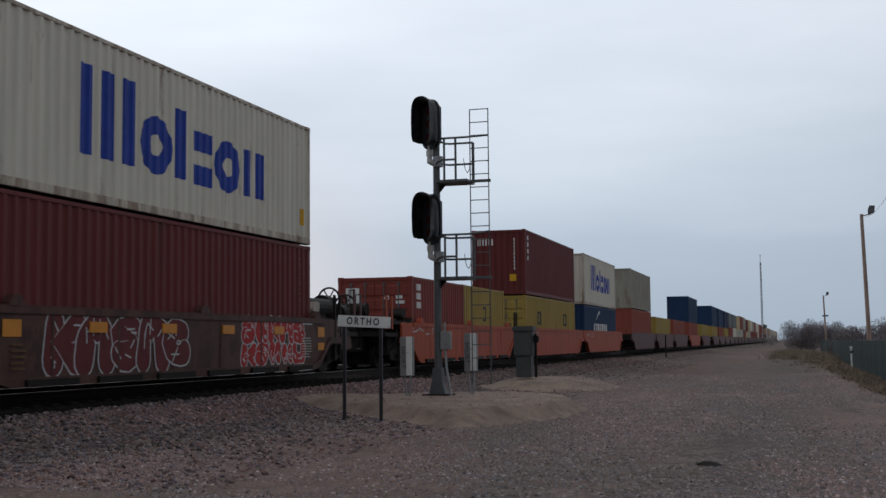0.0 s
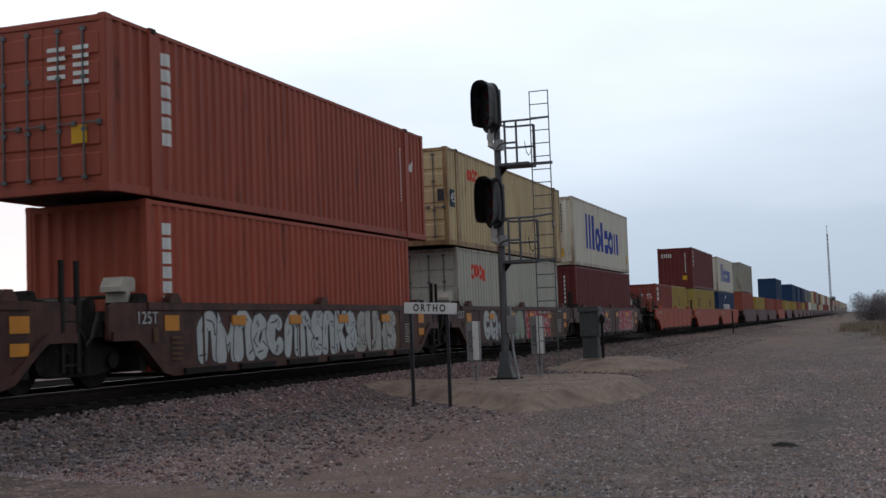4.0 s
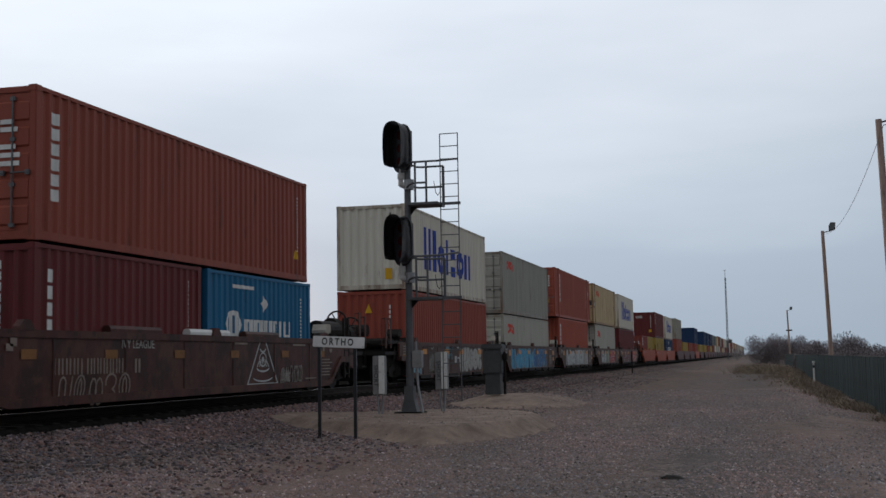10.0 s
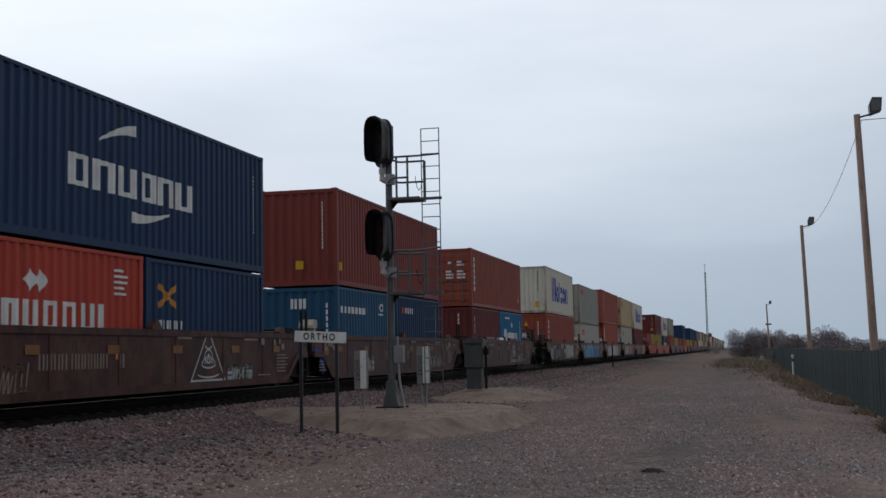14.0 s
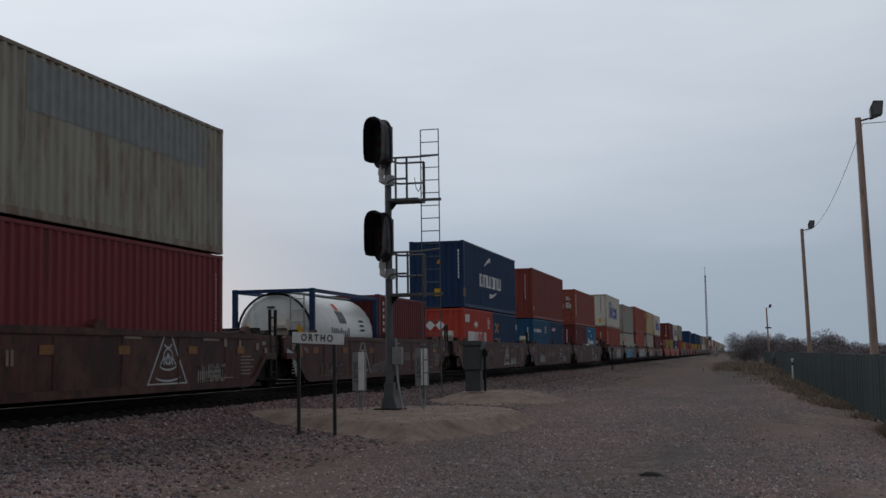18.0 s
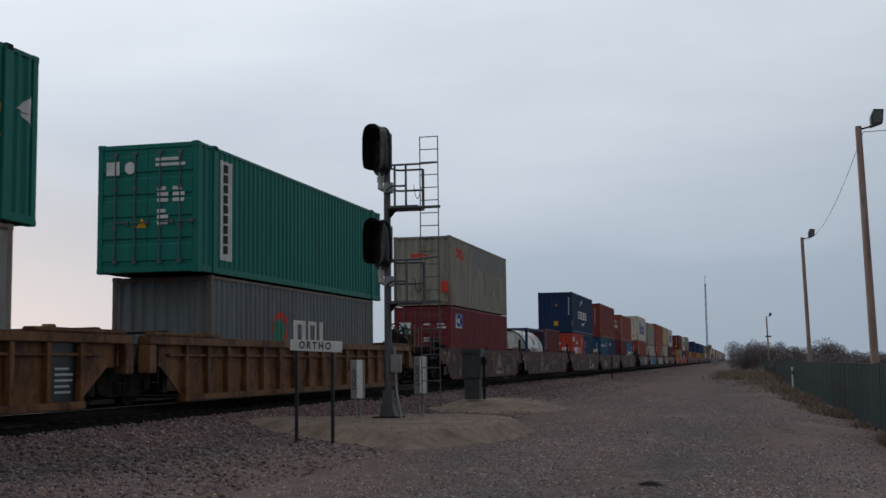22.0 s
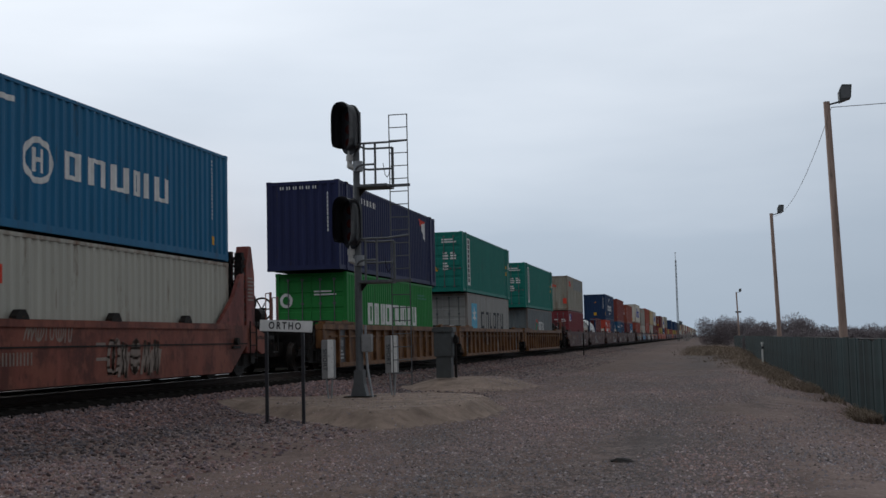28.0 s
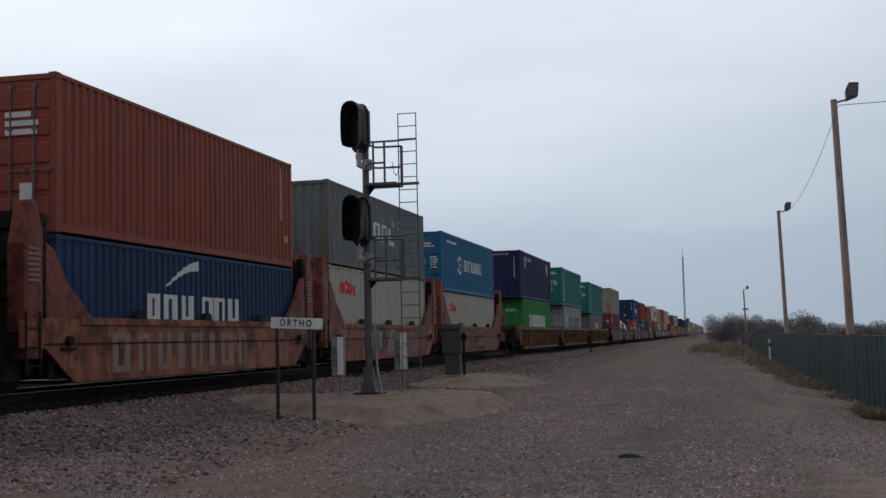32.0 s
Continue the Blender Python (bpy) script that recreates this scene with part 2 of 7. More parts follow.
# frames and edges of pale boxes rust first
EDGE = {m: paint(m.name[6:] + "_edge", c, 0.3, 0.75, (0.15, 0.075, 0.04)) for m, c in ((P_TAN, (0.33, 0.22, 0.115)), (P_GREY_WARM, (0.25, 0.225, 0.185)), (P_GREY_BLUE, (0.15, 0.135, 0.125)), (P_GREY_PALE, (0.36, 0.35, 0.30)), (P_GREY, (0.26, 0.25, 0.22)), (P_GREY_MID, (0.24, 0.22, 0.20)), (P_CREAM, (0.52, 0.47, 0.39)))}
BEIGE = material("beige_paint", (0.40, 0.365, 0.31), 0.6, 0, 0.15, 3, 50, 0.05, GRIME, 0.2)
# grimy steel; its near-black also paints the shade on the cars' end platforms
STEEL_DARK = material("grimy_steel", (0.014, 0.012, 0.011), 0.7, 0.2, 0.3, 6, 60, 0.2, RUST, 0.2)
STEEL_WHEEL = material("wheel_steel", (0.022, 0.018, 0.016), 0.6, 0.3, 0.3, 6, 60, 0.1, RUST, 0.3)
GALV = material("galvanised", (0.30, 0.31, 0.32), 0.5, 0.5, 0.15, 5, 70, 0.05)
GALV_PALE = material("pale_casting", (0.46, 0.45, 0.43), 0.6, 0.1, 0.2, 5, 70, 0.05)
GALV_DULL = material("dull_galvanised", (0.11, 0.115, 0.12), 0.55, 0.4, 0.15, 5, 70, 0.05)
BLACK = material("black_paint", (0.014, 0.014, 0.018), 0.36, 0.0, 0.2, 5, 60, 0.05)
WHITE = material("white_paint", (0.70, 0.70, 0.68), 0.55, 0.0, 0.1, 4, 60, 0.05, GRIME, 0.1)
BOX_GREY = material("box_grey", (0.26, 0.26, 0.26), 0.5, 0.2, 0.12, 4, 60, 0.05, GRIME, 0.1)
CABINET = material("cabinet_grey", (0.075, 0.08, 0.08), 0.5, 0.3, 0.15, 4, 60, 0.05, GRIME, 0.15)
M_BLUE = material("mark_blue", (0.02, 0.05, 0.30), 0.55, 0, 0.15, 3, 60, 0.03)
M_WHITE = material("mark_white", (0.66, 0.66, 0.64), 0.55, 0, 0.15, 3, 60, 0.03)
M_RED = material("mark_red", (0.62, 0.06, 0.035), 0.55, 0, 0.15, 3, 60, 0.03)
M_DARK = material("mark_dark", (0.04, 0.045, 0.05), 0.55, 0, 0.15, 3, 60, 0.03)
M_NAVY_PLATE = material("mark_slate", (0.035, 0.05, 0.085), 0.55, 0, 0.15, 3, 60, 0.03)
M_YELLOW = material("mark_yellow", (0.60, 0.33, 0.02), 0.5, 0, 0.12, 3, 60, 0.03)
M_SKY = material("mark_sky", (0.13, 0.42, 0.58), 0.5, 0, 0.12, 3, 60, 0.03)
M_PATCH = material("mark_patch_grey", (0.235, 0.245, 0.235), 0.55, 0, 0.12, 3, 60, 0.03)
M_GREEN = material("mark_green", (0.05, 0.20, 0.12), 0.55, 0, 0.12, 3, 60, 0.03)
M_ORANGE = material("reflector_amber", (0.55, 0.22, 0.03), 0.4, 0, 0.12, 3, 60, 0.03)
G_WHITE = material("spray_white", (0.43, 0.45, 0.45), 0.6, 0, 0.12, 3, 60, 0.03)
G_RED = material("spray_red", (0.36, 0.025, 0.025), 0.6, 0, 0.12, 3, 60, 0.03)
G_BLUE = material("spray_blue", (0.05, 0.25, 0.42), 0.6, 0, 0.12, 3, 60, 0.03)
G_BLUE_DEEP = material("spray_deep_blue", (0.03, 0.115, 0.27), 0.6, 0, 0.15, 3, 60, 0.03)
G_PALE_BLUE = material("spray_pale_blue", (0.22, 0.38, 0.45), 0.6, 0, 0.12, 3, 60, 0.03)
G_PRIMER = material("primer_patch", (0.052, 0.029, 0.025), 0.6, 0, 0.3, 3, 60, 0.03)
G_AMBER = material("faded_amber", (0.22, 0.10, 0.035), 0.6, 0, 0.25, 3, 60, 0.03)
G_CHALK = material("spray_chalk", (0.36, 0.35, 0.32), 0.6, 0, 0.15, 3, 60, 0.03)
G_OCHRE = material("spray_ochre", (0.105, 0.055, 0.026), 0.6, 0, 0.3, 3, 60, 0.03)
G_STONE = material("spray_stone", (0.23, 0.215, 0.18), 0.6, 0, 0.25, 3, 60, 0.03)
G_WINE = material("spray_wine", (0.115, 0.022, 0.024), 0.6, 0, 0.2, 3, 60, 0.03)
G_GREEN = material("spray_sage", (0.24, 0.29, 0.22), 0.6, 0, 0.12, 3, 60, 0.03)
G_GHOST = material("spray_faint", (0.24, 0.19, 0.16), 0.6, 0, 0.2, 3, 60, 0.03)
TANK = material("tank_white", (0.58, 0.58, 0.55), 0.35, 0, 0.1, 2, 60, 0.03, GRIME, 0.12, True)

# ---- mesh helpers ----


def mesh_of(name, bm, mat):
    me = bpy.data.meshes.new(name)
    bmesh.ops.recalc_face_normals(bm, faces=bm.faces)
    bm.to_mesh(me)
    bm.free()
    for m in (mat if isinstance(mat, (list, tuple)) else [mat]):
        me.materials.append(m)
    return me


def place(name, me, parent=None, label="", mat=None, loc=None, rz=0.0):
    ob = new(name, me)
    if parent:
        ob.parent = parent
    if loc:
        ob.location = loc
    if rz:
        ob.rotation_euler = (0, 0, rz)
    if mat:
        ob.material_slots[0].link = 'OBJECT'
        ob.material_slots[0].material = mat
    if label:
        ob["label"] = label
    return ob


def part(name, bm, mat, parent, label=""):
    return place(name, mesh_of(name, bm, mat), parent, label)


def box(bm, x0, x1, y0, y1, z0, z1):
    v = [bm.verts.new(p) for p in ((x0, y0, z0), (x1, y0, z0), (x1, y1, z0), (x0, y1, z0), (x0, y0, z1), (x1, y0, z1), (x1, y1, z1), (x0, y1, z1))]
    for f in ((3, 2, 1, 0), (4, 5, 6, 7), (0, 1, 5, 4), (1, 2, 6, 5), (2, 3, 7, 6), (3, 0, 4, 7)):
        bm.faces.new([v[i] for i in f])
    return bm


def bbox(x0, x1, y0, y1, z0, z1, bevel=0.0):
    bm = box(bmesh.new(), x0, x1, y0, y1, z0, z1)
    if bevel:
        bmesh.ops.bevel(bm, geom=bm.edges[:], offset=bevel, segments=2, affect='EDGES')
    return bm


def prism(bm, pts, axis, a, b):
    """Extrude a polygon, given in the two other axes, along axis from a to b."""
    def at(p, c):
        return {"x": (c, p[0], p[1]), "y": (p[0], c, p[1]), "z": (p[0], p[1], c)}[axis]
    va = [bm.verts.new(at(p, a)) for p in pts]
    vb = [bm.verts.new(at(p, b)) for p in pts]
    n = len(pts)
    bm.faces.new(va[::-1])
    bm.faces.new(vb)
    for i in range(n):
        bm.faces.new([va[i], va[(i + 1) % n], vb[(i + 1) % n], vb[i]])
    return bm


def rod(bm, p, q, r, seg=8, r2=None):
    p, q = Vector(p), Vector(q)
    d = (q - p).normalized()
    a = d.orthogonal().normalized()
    b = d.cross(a)
    r2 = r if r2 is None else r2
    ends = []
    for c, rr in ((p, r), (q, r2)):
        ends.append([bm.verts.new(c + (a * math.cos(k * 2 * math.pi / seg) + b * math.sin(k * 2 * math.pi / seg)) * rr) for k in range(seg)])
    for k in range(seg):
        bm.faces.new([ends[0][k], ends[0][(k + 1) % seg], ends[1][(k + 1) % seg], ends[1][k]])
    bm.faces.new(ends[0][::-1])
    bm.faces.new(ends[1])
    return bm


def pipe(bm, pts, r, seg=8):
    for p, q in zip(pts, pts[1:]):
        rod(bm, p, q, r, seg)
    return bm


def ring(bm, c, r, w, axis="x", seg=20):
    """A thin hoop of round bar."""
    for k in range(seg):
        a, b = k * 2 * math.pi / seg, (k + 1) * 2 * math.pi / seg
        if axis == "x":
            p = (c[0], c[1] + r * math.cos(a), c[2] + r * math.sin(a))
            q = (c[0], c[1] + r * math.cos(b), c[2] + r * math.sin(b))
        else:
            p = (c[0] + r * math.cos(a), c[1], c[2] + r * math.sin(a))
            q = (c[0] + r * math.cos(b), c[1], c[2] + r * math.sin(b))
        rod(bm, p, q, w, 5)
    return bm


def text_mesh(name, body, size, mat, spacing=1.0, bold=0.0):
    cu = bpy.data.curves.new(name, 'FONT')
    cu.body, cu.size, cu.extrude, cu.offset = body, size, 0.002, bold
    cu.align_x, cu.align_y, cu.space_character = 'CENTER', 'CENTER', spacing
    ob = new(name, cu)
    dg = bpy.context.evaluated_depsgraph_get()
    me = bpy.data.meshes.new_from_object(ob.evaluated_get(dg))
    bpy.data.objects.remove(ob)
    bpy.data.curves.remove(cu)
    me.materials.clear()
    me.materials.append(mat)
    return me


# ---- plan of the line ----
TRACK_X = -12.58          # centre of the track, which runs along y
RAIL_Z = 0.72             # top of the rails
FLOOR_Z = 0.93            # floor of the wells
MOVING = []               # (thing, place along the train, height)


def advance(t):
    """How far the train has gone since 13 s: an even roll with a little surging of the slack early on."""
    surge = ((0, -0.05), (2, -0.7), (3.5, -0.7), (5.5, 0.1), (6, 0.0), (7, -0.35), (8, -0.1), (9, 0.0), (99, 0.0))
    extra = 0.0
    for (t0, d0), (t1, d1) in zip(surge, surge[1:]):
        if t0 <= t <= t1:
            extra = d0 + (d1 - d0) * smooth(t0, t1, t)
    return (8.6 if t < 13 else 8.663) * (t - 13) + extra


def smooth(a, b, v):
    t = max(0.0, min(1.0, (v - a) / (b - a)))
    return t * t * (3 - 2 * t)


def thing(name, label, category, group="", u=None, z=0.0, loc=(0, 0, 0), kind=""):
    ob = new(name)
    ob.empty_display_size = 0.3
    tagged(ob, label, category, group, kind)
    if u is not None:
        ob.location = (TRACK_X, u, z)
        MOVING.append((ob, u, z))
    else:
        ob.location = loc
    return ob
# ---- containers ----
CW = 2.438                # width of every container
CACHE = {}


def shared(key, make):
    if key not in CACHE:
        CACHE[key] = make()
    return CACHE[key]


PITCH, DEPTH = 0.277, 0.036


def wave(y, y0, pitch=PITCH, depth=DEPTH):
    """Depth of the pressed steel wall at y: 0 on the outer flats, -depth in the grooves."""
    f = ((y - y0) / pitch) % 1.0
    if f < 0.27:
        return 0.0
    if f < 0.5:
        return -depth * (f - 0.27) / 0.23
    if f < 0.77:
        return -depth
    return -depth * (1 - (f - 0.77) / 0.23)


def breaks(y0, y1, a, b, pitch=PITCH):
    out = [a, b]
    k = math.floor((a - y0) / pitch) - 1
    while y0 + k * pitch < b:
        out += [y0 + (k + f) * pitch for f in (0, 0.27, 0.5, 0.77) if a < y0 + (k + f) * pitch < b]
        k += 1
    return sorted(out)


def wall_panel(a, b, z0, z1, off, out, axis, pitch=PITCH, depth=DEPTH):
    """A corrugated sheet from a to b, at the distance off along the outward axis; out is +1 or -1."""
    bm = bmesh.new()
    ys = breaks(a, b, a, b, pitch)
    rows = []
    for inner in (0.0, 0.02):
        row = []
        for y in ys:
            d = off + out * (wave(y, a, pitch, depth) - inner)
            p0, p1 = ((d, y, z0), (d, y, z1)) if axis == "x" else ((y, d, z0), (y, d, z1))
            row.append((bm.verts.new(p0), bm.verts.new(p1)))
        rows.append(row)
    for row in rows:
        for (a0, a1), (b0, b1) in zip(row, row[1:]):
            bm.faces.new((a0, b0, b1, a1))
    return bm


def clip_poly(poly, lo, hi):
    for lim, sgn in ((lo, 1), (hi, -1)):
        res = []
        for p, q in zip(poly, poly[1:] + poly[:1]):
            ip, iq = sgn * (p[0] - lim) >= 0, sgn * (q[0] - lim) >= 0
            if ip:
                res.append(p)
            if ip != iq:
                t = (lim - p[0]) / (q[0] - p[0])
                res.append((lim, p[1] + t * (q[1] - p[1])))
        poly = res
        if len(poly) < 3:
            return []
    return poly


def decal(polys, off, wavy=None, lift=0.004, axis="x"):
    """Painted shapes: convex outlines in (along, height) that follow the wall's corrugation."""
    bm = bmesh.new()
    for poly in polys:
        lo, hi = min(p[0] for p in poly), max(p[0] for p in poly)
        cuts = breaks(wavy, 0, lo, hi) if wavy is not None else [lo, hi]
        for c0, c1 in zip(cuts, cuts[1:]):
            if c1 - c0 < 1e-5:
                continue
            piece = clip_poly(list(poly), c0, c1)
            if len(piece) < 3:
                continue
            vs = []
            for y, z in piece:
                d = off + lift
                if wavy is not None:
                    e = 1e-4 if y <= (c0 + c1) / 2 else -1e-4
                    d += wave(y + e, wavy)
                vs.append(bm.verts.new((d, y, z) if axis == "x" else (y, -d, z)))
            try:
                bm.faces.new(vs)
            except ValueError:
                pass
    bmesh.ops.remove_doubles(bm, verts=bm.verts[:], dist=0.0008)
    return bm


def clusters(polys, split):
    """Shapes that touch make one painted part; fine print stays together."""
    groups = []
    for p in polys:
        keys = {(round(a, 3), round(b, 3)) for a, b in p}
        hit = [g for g in groups if g[0] & keys]
        rest = [g for g in groups if not g[0] & keys]
        groups = rest + [(set().union(keys, *(g[0] for g in hit)), sum((g[1] for g in hit), []) + [p])]
    groups = [g[1] for g in groups]
    if split:
        return groups
    big = [g for g in groups if sum(area(p) for p in g) > 0.045]
    small = [p for g in groups if g not in big for p in g]
    return big + ([small] if small else [])


def area(p):
    return abs(sum(a[0] * b[1] - a[1] * b[0] for a, b in zip(p, p[1:] + p[:1]))) / 2


def painted(polys, off, wavy, lift, axis, mat, parent, label):
    """One painted mark; marks too small to tell apart stay together."""
    several = len(polys) > 1 and not label and sum(area(p) for p in polys) / len(polys) < 0.045
    ob = part("fine_print" if several else "painted_mark", decal(polys, off, wavy, lift, axis), mat, parent, label)
    if several:
        ob["kind"] = "stuff"


def rect(y0, y1, z0, z1, slant=0.0):
    return [(y0, z0), (y1, z0), (y1 + slant, z1), (y0 + slant, z1)]


def disc(y, z, ry, rz, n=14):
    return [(y + ry * math.cos(k * 2 * math.pi / n), z + rz * math.sin(k * 2 * math.pi / n)) for k in range(n)]


def hoop(y, z, ry, rz, w, n=16, a0=0.0, a1=360.0):
    out = []
    for k in range(n):
        a, b = radians(a0 + (a1 - a0) * k / n), radians(a0 + (a1 - a0) * (k + 1) / n)
        out.append([(y + ry * math.cos(a), z + rz * math.sin(a)), (y + ry * math.cos(b), z + rz * math.sin(b)),
                    (y + (ry - w) * math.cos(b), z + (rz - w) * math.sin(b)), (y + (ry - w) * math.cos(a), z + (rz - w) * math.sin(a))])
    return out


def blocks(y0, z0, h, widths, gap, bar=0.3, tall=None):
    """A trade mark as a row of plain shapes: open frames where a sign is wide, closed above or below by turns, single bars where it is slim."""
    out, y = [], y0
    for i, w in enumerate(widths):
        hh = h * (tall[i] if tall else 1.0)
        if w > h * 0.45:
            b = w * bar * 1.05
            out += [rect(y, y + b, z0, z0 + hh), rect(y + w - b, y + w, z0, z0 + hh)]
            if h > 0.3:
                for z in ((0.0, 0.84), (0.84,), (0.0,))[i % 3]:
                    out.append(rect(y + b, y + w - b, z0 + z * hh, z0 + (z + 0.16) * hh))
        else:
            out.append(rect(y, y + w, z0, z0 + hh))
        y += w + gap
    return out


def column(y0, z1, w, h, n, gap):
    """Upright lettering too small to read, as a column of short bars."""
    return [rect(y0, y0 + w, z1 - k * (h + gap) - h, z1 - k * (h + gap)) for k in range(n)]


def lines(y0, z1, w, n, h=0.05, gap=0.05, seed=1):
    rng = random.Random(seed)
    return [rect(y0, y0 + w * rng.uniform(0.7, 1), z1 - k * (h + gap) - h, z1 - k * (h + gap)) for k in range(n)]


def door_leaf(w, h):
    """One door: a sheet with five pressed bands."""
    n = 5
    front = [(-0.03, 0)]
    for k in range(n):
        z0 = 0.08 + k * (h - 0.12) / n
        z1 = z0 + (h - 0.12) / n - 0.10
        front += [(-0.03, z0), (-0.055, z0 + 0.03), (-0.055, z1 - 0.03), (-0.03, z1)]
    return prism(bmesh.new(), [(0.0, 0.0)] + front + [(-0.03, h), (0.0, h)], "x", 0, w)


def lock_bar(h):
    bm = rod(bmesh.new(), (0, -0.075, 0.05), (0, -0.075, h - 0.05), 0.017, 8)
    for z in (0.08, h * 0.33, h * 0.66, h - 0.1):
        box(bm, -0.05, 0.05, -0.085, -0.05, z - 0.03, z + 0.03)
    return bm


def handle_bar():
    bm = rod(bmesh.new(), (0, -0.10, 0), (0.34, -0.10, 0.0), 0.013, 6)
    return box(bm, 0.28, 0.36, -0.105, -0.05, -0.04, 0.04)


def container(u, length, height, z, mat, label, door=False, marks=(), end_marks=(), near=True, group="containers on the train", reefer=False):
    """A steel shipping container whose rear end is at u along the train. marks: (material, shapes, label) on the track-side wall."""
    c = thing("shipping_container", label, "container", group, u + length / 2, z)
    hl, hw = length / 2, CW / 2
    k = (length, height)
    edge = EDGE.get(mat, mat)
    if not near:
        place("shell", shared(("shell", *k), lambda: mesh_of("shell", bbox(-hw + 0.03, hw - 0.03, -hl + 0.03, hl - 0.03, 0.04, height - 0.03), mat)), c, mat=mat)
        place("side_panel", shared(("side", *k), lambda: mesh_of("side_panel", wall_panel(-hl + 0.12, hl - 0.12, 0.14, height - 0.07, hw - 0.006, 1, "x"), mat)), c, mat=mat)
        for sy in (-1, 1):
            place("end_frame", shared(("end_frame", *k, sy), lambda: mesh_of("end_frame", far_frame(hl, hw, height, sy), mat)), c, mat=mat)
    else:
        for sx in (1, -1):
            place("side_panel", shared(("side", *k, sx), lambda: mesh_of("side_panel", wall_panel(-hl + 0.12, hl - 0.12, 0.14, height - 0.07, sx * (hw - 0.006), sx, "x"), mat)), c, mat=mat)
            place("top_rail", shared(("top_rail", *k, sx), lambda: mesh_of("top_rail", bbox(sx * hw - 0.06 if sx > 0 else -hw, hw if sx > 0 else -hw + 0.06, -hl + 0.1, hl - 0.1, height - 0.085, height - 0.012, 0.006), mat)), c, mat=edge)
            place("bottom_rail", shared(("bottom_rail", *k, sx), lambda: mesh_of("bottom_rail", bbox(hw - 0.07 if sx > 0 else -hw, hw if sx > 0 else -hw + 0.07, -hl + 0.1, hl - 0.1, 0.02, 0.165, 0.006), mat)), c, mat=edge)
            for sy in (1, -1):
                place("corner_post", shared(("post", *k, sx, sy), lambda: mesh_of("corner_post", bbox(hw - 0.13 if sx > 0 else -hw + 0.002, hw - 0.002 if sx > 0 else -hw + 0.13, hl - 0.16 if sy > 0 else -hl + 0.002, hl - 0.002 if sy > 0 else -hl + 0.16, 0.1, height - 0.1, 0.01), mat)), c, mat=edge)
                for top in (0, 1):
                    place("corner_casting", shared(("cast", *k, sx, sy, top), lambda: mesh_of("corner_casting", casting(sx, sy, top, hl, hw, height), mat)), c, mat=edge)
        if length > 13:
            # the frames that carry the lifting points of a long box stand in from its ends
            for sx in (1, -1):
                for sy in (1, -1):
                    x0, x1 = (hw - 0.08, hw + 0.028) if sx > 0 else (-hw - 0.028, -hw + 0.08)
                    place("lifting_post", shared(("lpost", *k, sx), lambda: mesh_of("lifting_post", bbox(x0, x1, -0.13, 0.13, 0.02, height - 0.015, 0.015), mat)), c, mat=edge, loc=(0, sy * 5.98, 0))
                    place("lifting_casting", shared(("lcast", *k, sx), lambda: mesh_of("lifting_casting", bbox(x0, x1 + 0.004 * sx, -0.09, 0.09, height - 0.10, height + 0.012, 0.01), STEEL_DARK)), c, loc=(0, sy * 5.98, 0))
        place("roof", shared(("roof", *k), lambda: mesh_of("roof", bbox(-hw + 0.05, hw - 0.05, -hl + 0.1, hl - 0.1, height - 0.06, height - 0.025), mat)), c, mat=mat)
        place("floor", shared(("floor", *k), lambda: mesh_of("floor", bbox(-hw + 0.06, hw - 0.06, -hl + 0.1, hl - 0.1, 0.05, 0.15), STEEL_DARK)), c)
        for sy in (1, -1):
            if sy < 0 and door:
                dw, dh = (CW - 0.26) / 2, height - 0.30
                for s in (0, 1):
                    d = place("door", shared(("door", height), lambda: mesh_of("door", door_leaf(dw - 0.012, dh), mat)), c, mat=mat, loc=(-hw + 0.13 + s * dw + 0.006, -hl + 0.06, 0.17))
                    for q in (0.28, 0.72):
                        place("lock_bar", shared(("lock", height), lambda: mesh_of("lock_bar", lock_bar(dh), GALV_DULL)), d, loc=(dw * q, 0, 0))
                        place("handle", shared("handle", lambda: mesh_of("handle", handle_bar(), GALV_DULL)), d, loc=(dw * q - 0.02, 0, 0.95))
                place("door_header", shared(("header", *k), lambda: mesh_of("door_header", bbox(-hw + 0.12, hw - 0.12, -hl + 0.01, -hl + 0.12, height - 0.125, height - 0.02, 0.008), mat)), c, mat=edge)
                place("door_sill", shared(("dsill", *k), lambda: mesh_of("door_sill", bbox(-hw + 0.12, hw - 0.12, -hl + 0.01, -hl + 0.12, 0.02, 0.165, 0.008), mat)), c, mat=edge)
            else:
                place("end_panel", shared(("end", *k, sy), lambda: mesh_of("end_panel", wall_panel(-hw + 0.11, hw - 0.11, 0.14, height - 0.09, sy * (hl - 0.012), sy, "y", 0.28, 0.045), mat)), c, mat=mat)
                for top in (0, 1):
                    place("end_rail", shared(("erail", *k, sy, top), lambda: mesh_of("end_rail", end_rails(hl, hw, height, sy, top), mat)), c, mat=edge)
    for i, (m, polys, lab) in enumerate(marks):
        for g in clusters([[(y - u - hl, zz - z) for y, zz in p] for p in polys], lab):
            painted(g, hw - 0.006, -hl + 0.12, 0.004 + 0.003 * i, "x", m, c, lab)
    for i, (m, polys, lab) in enumerate(end_marks):
        for g in clusters(polys, lab):
            painted(g, hl + (0.005 if door else -0.010), None, 0.006 + 0.003 * i, "y", m, c, lab)
    return c


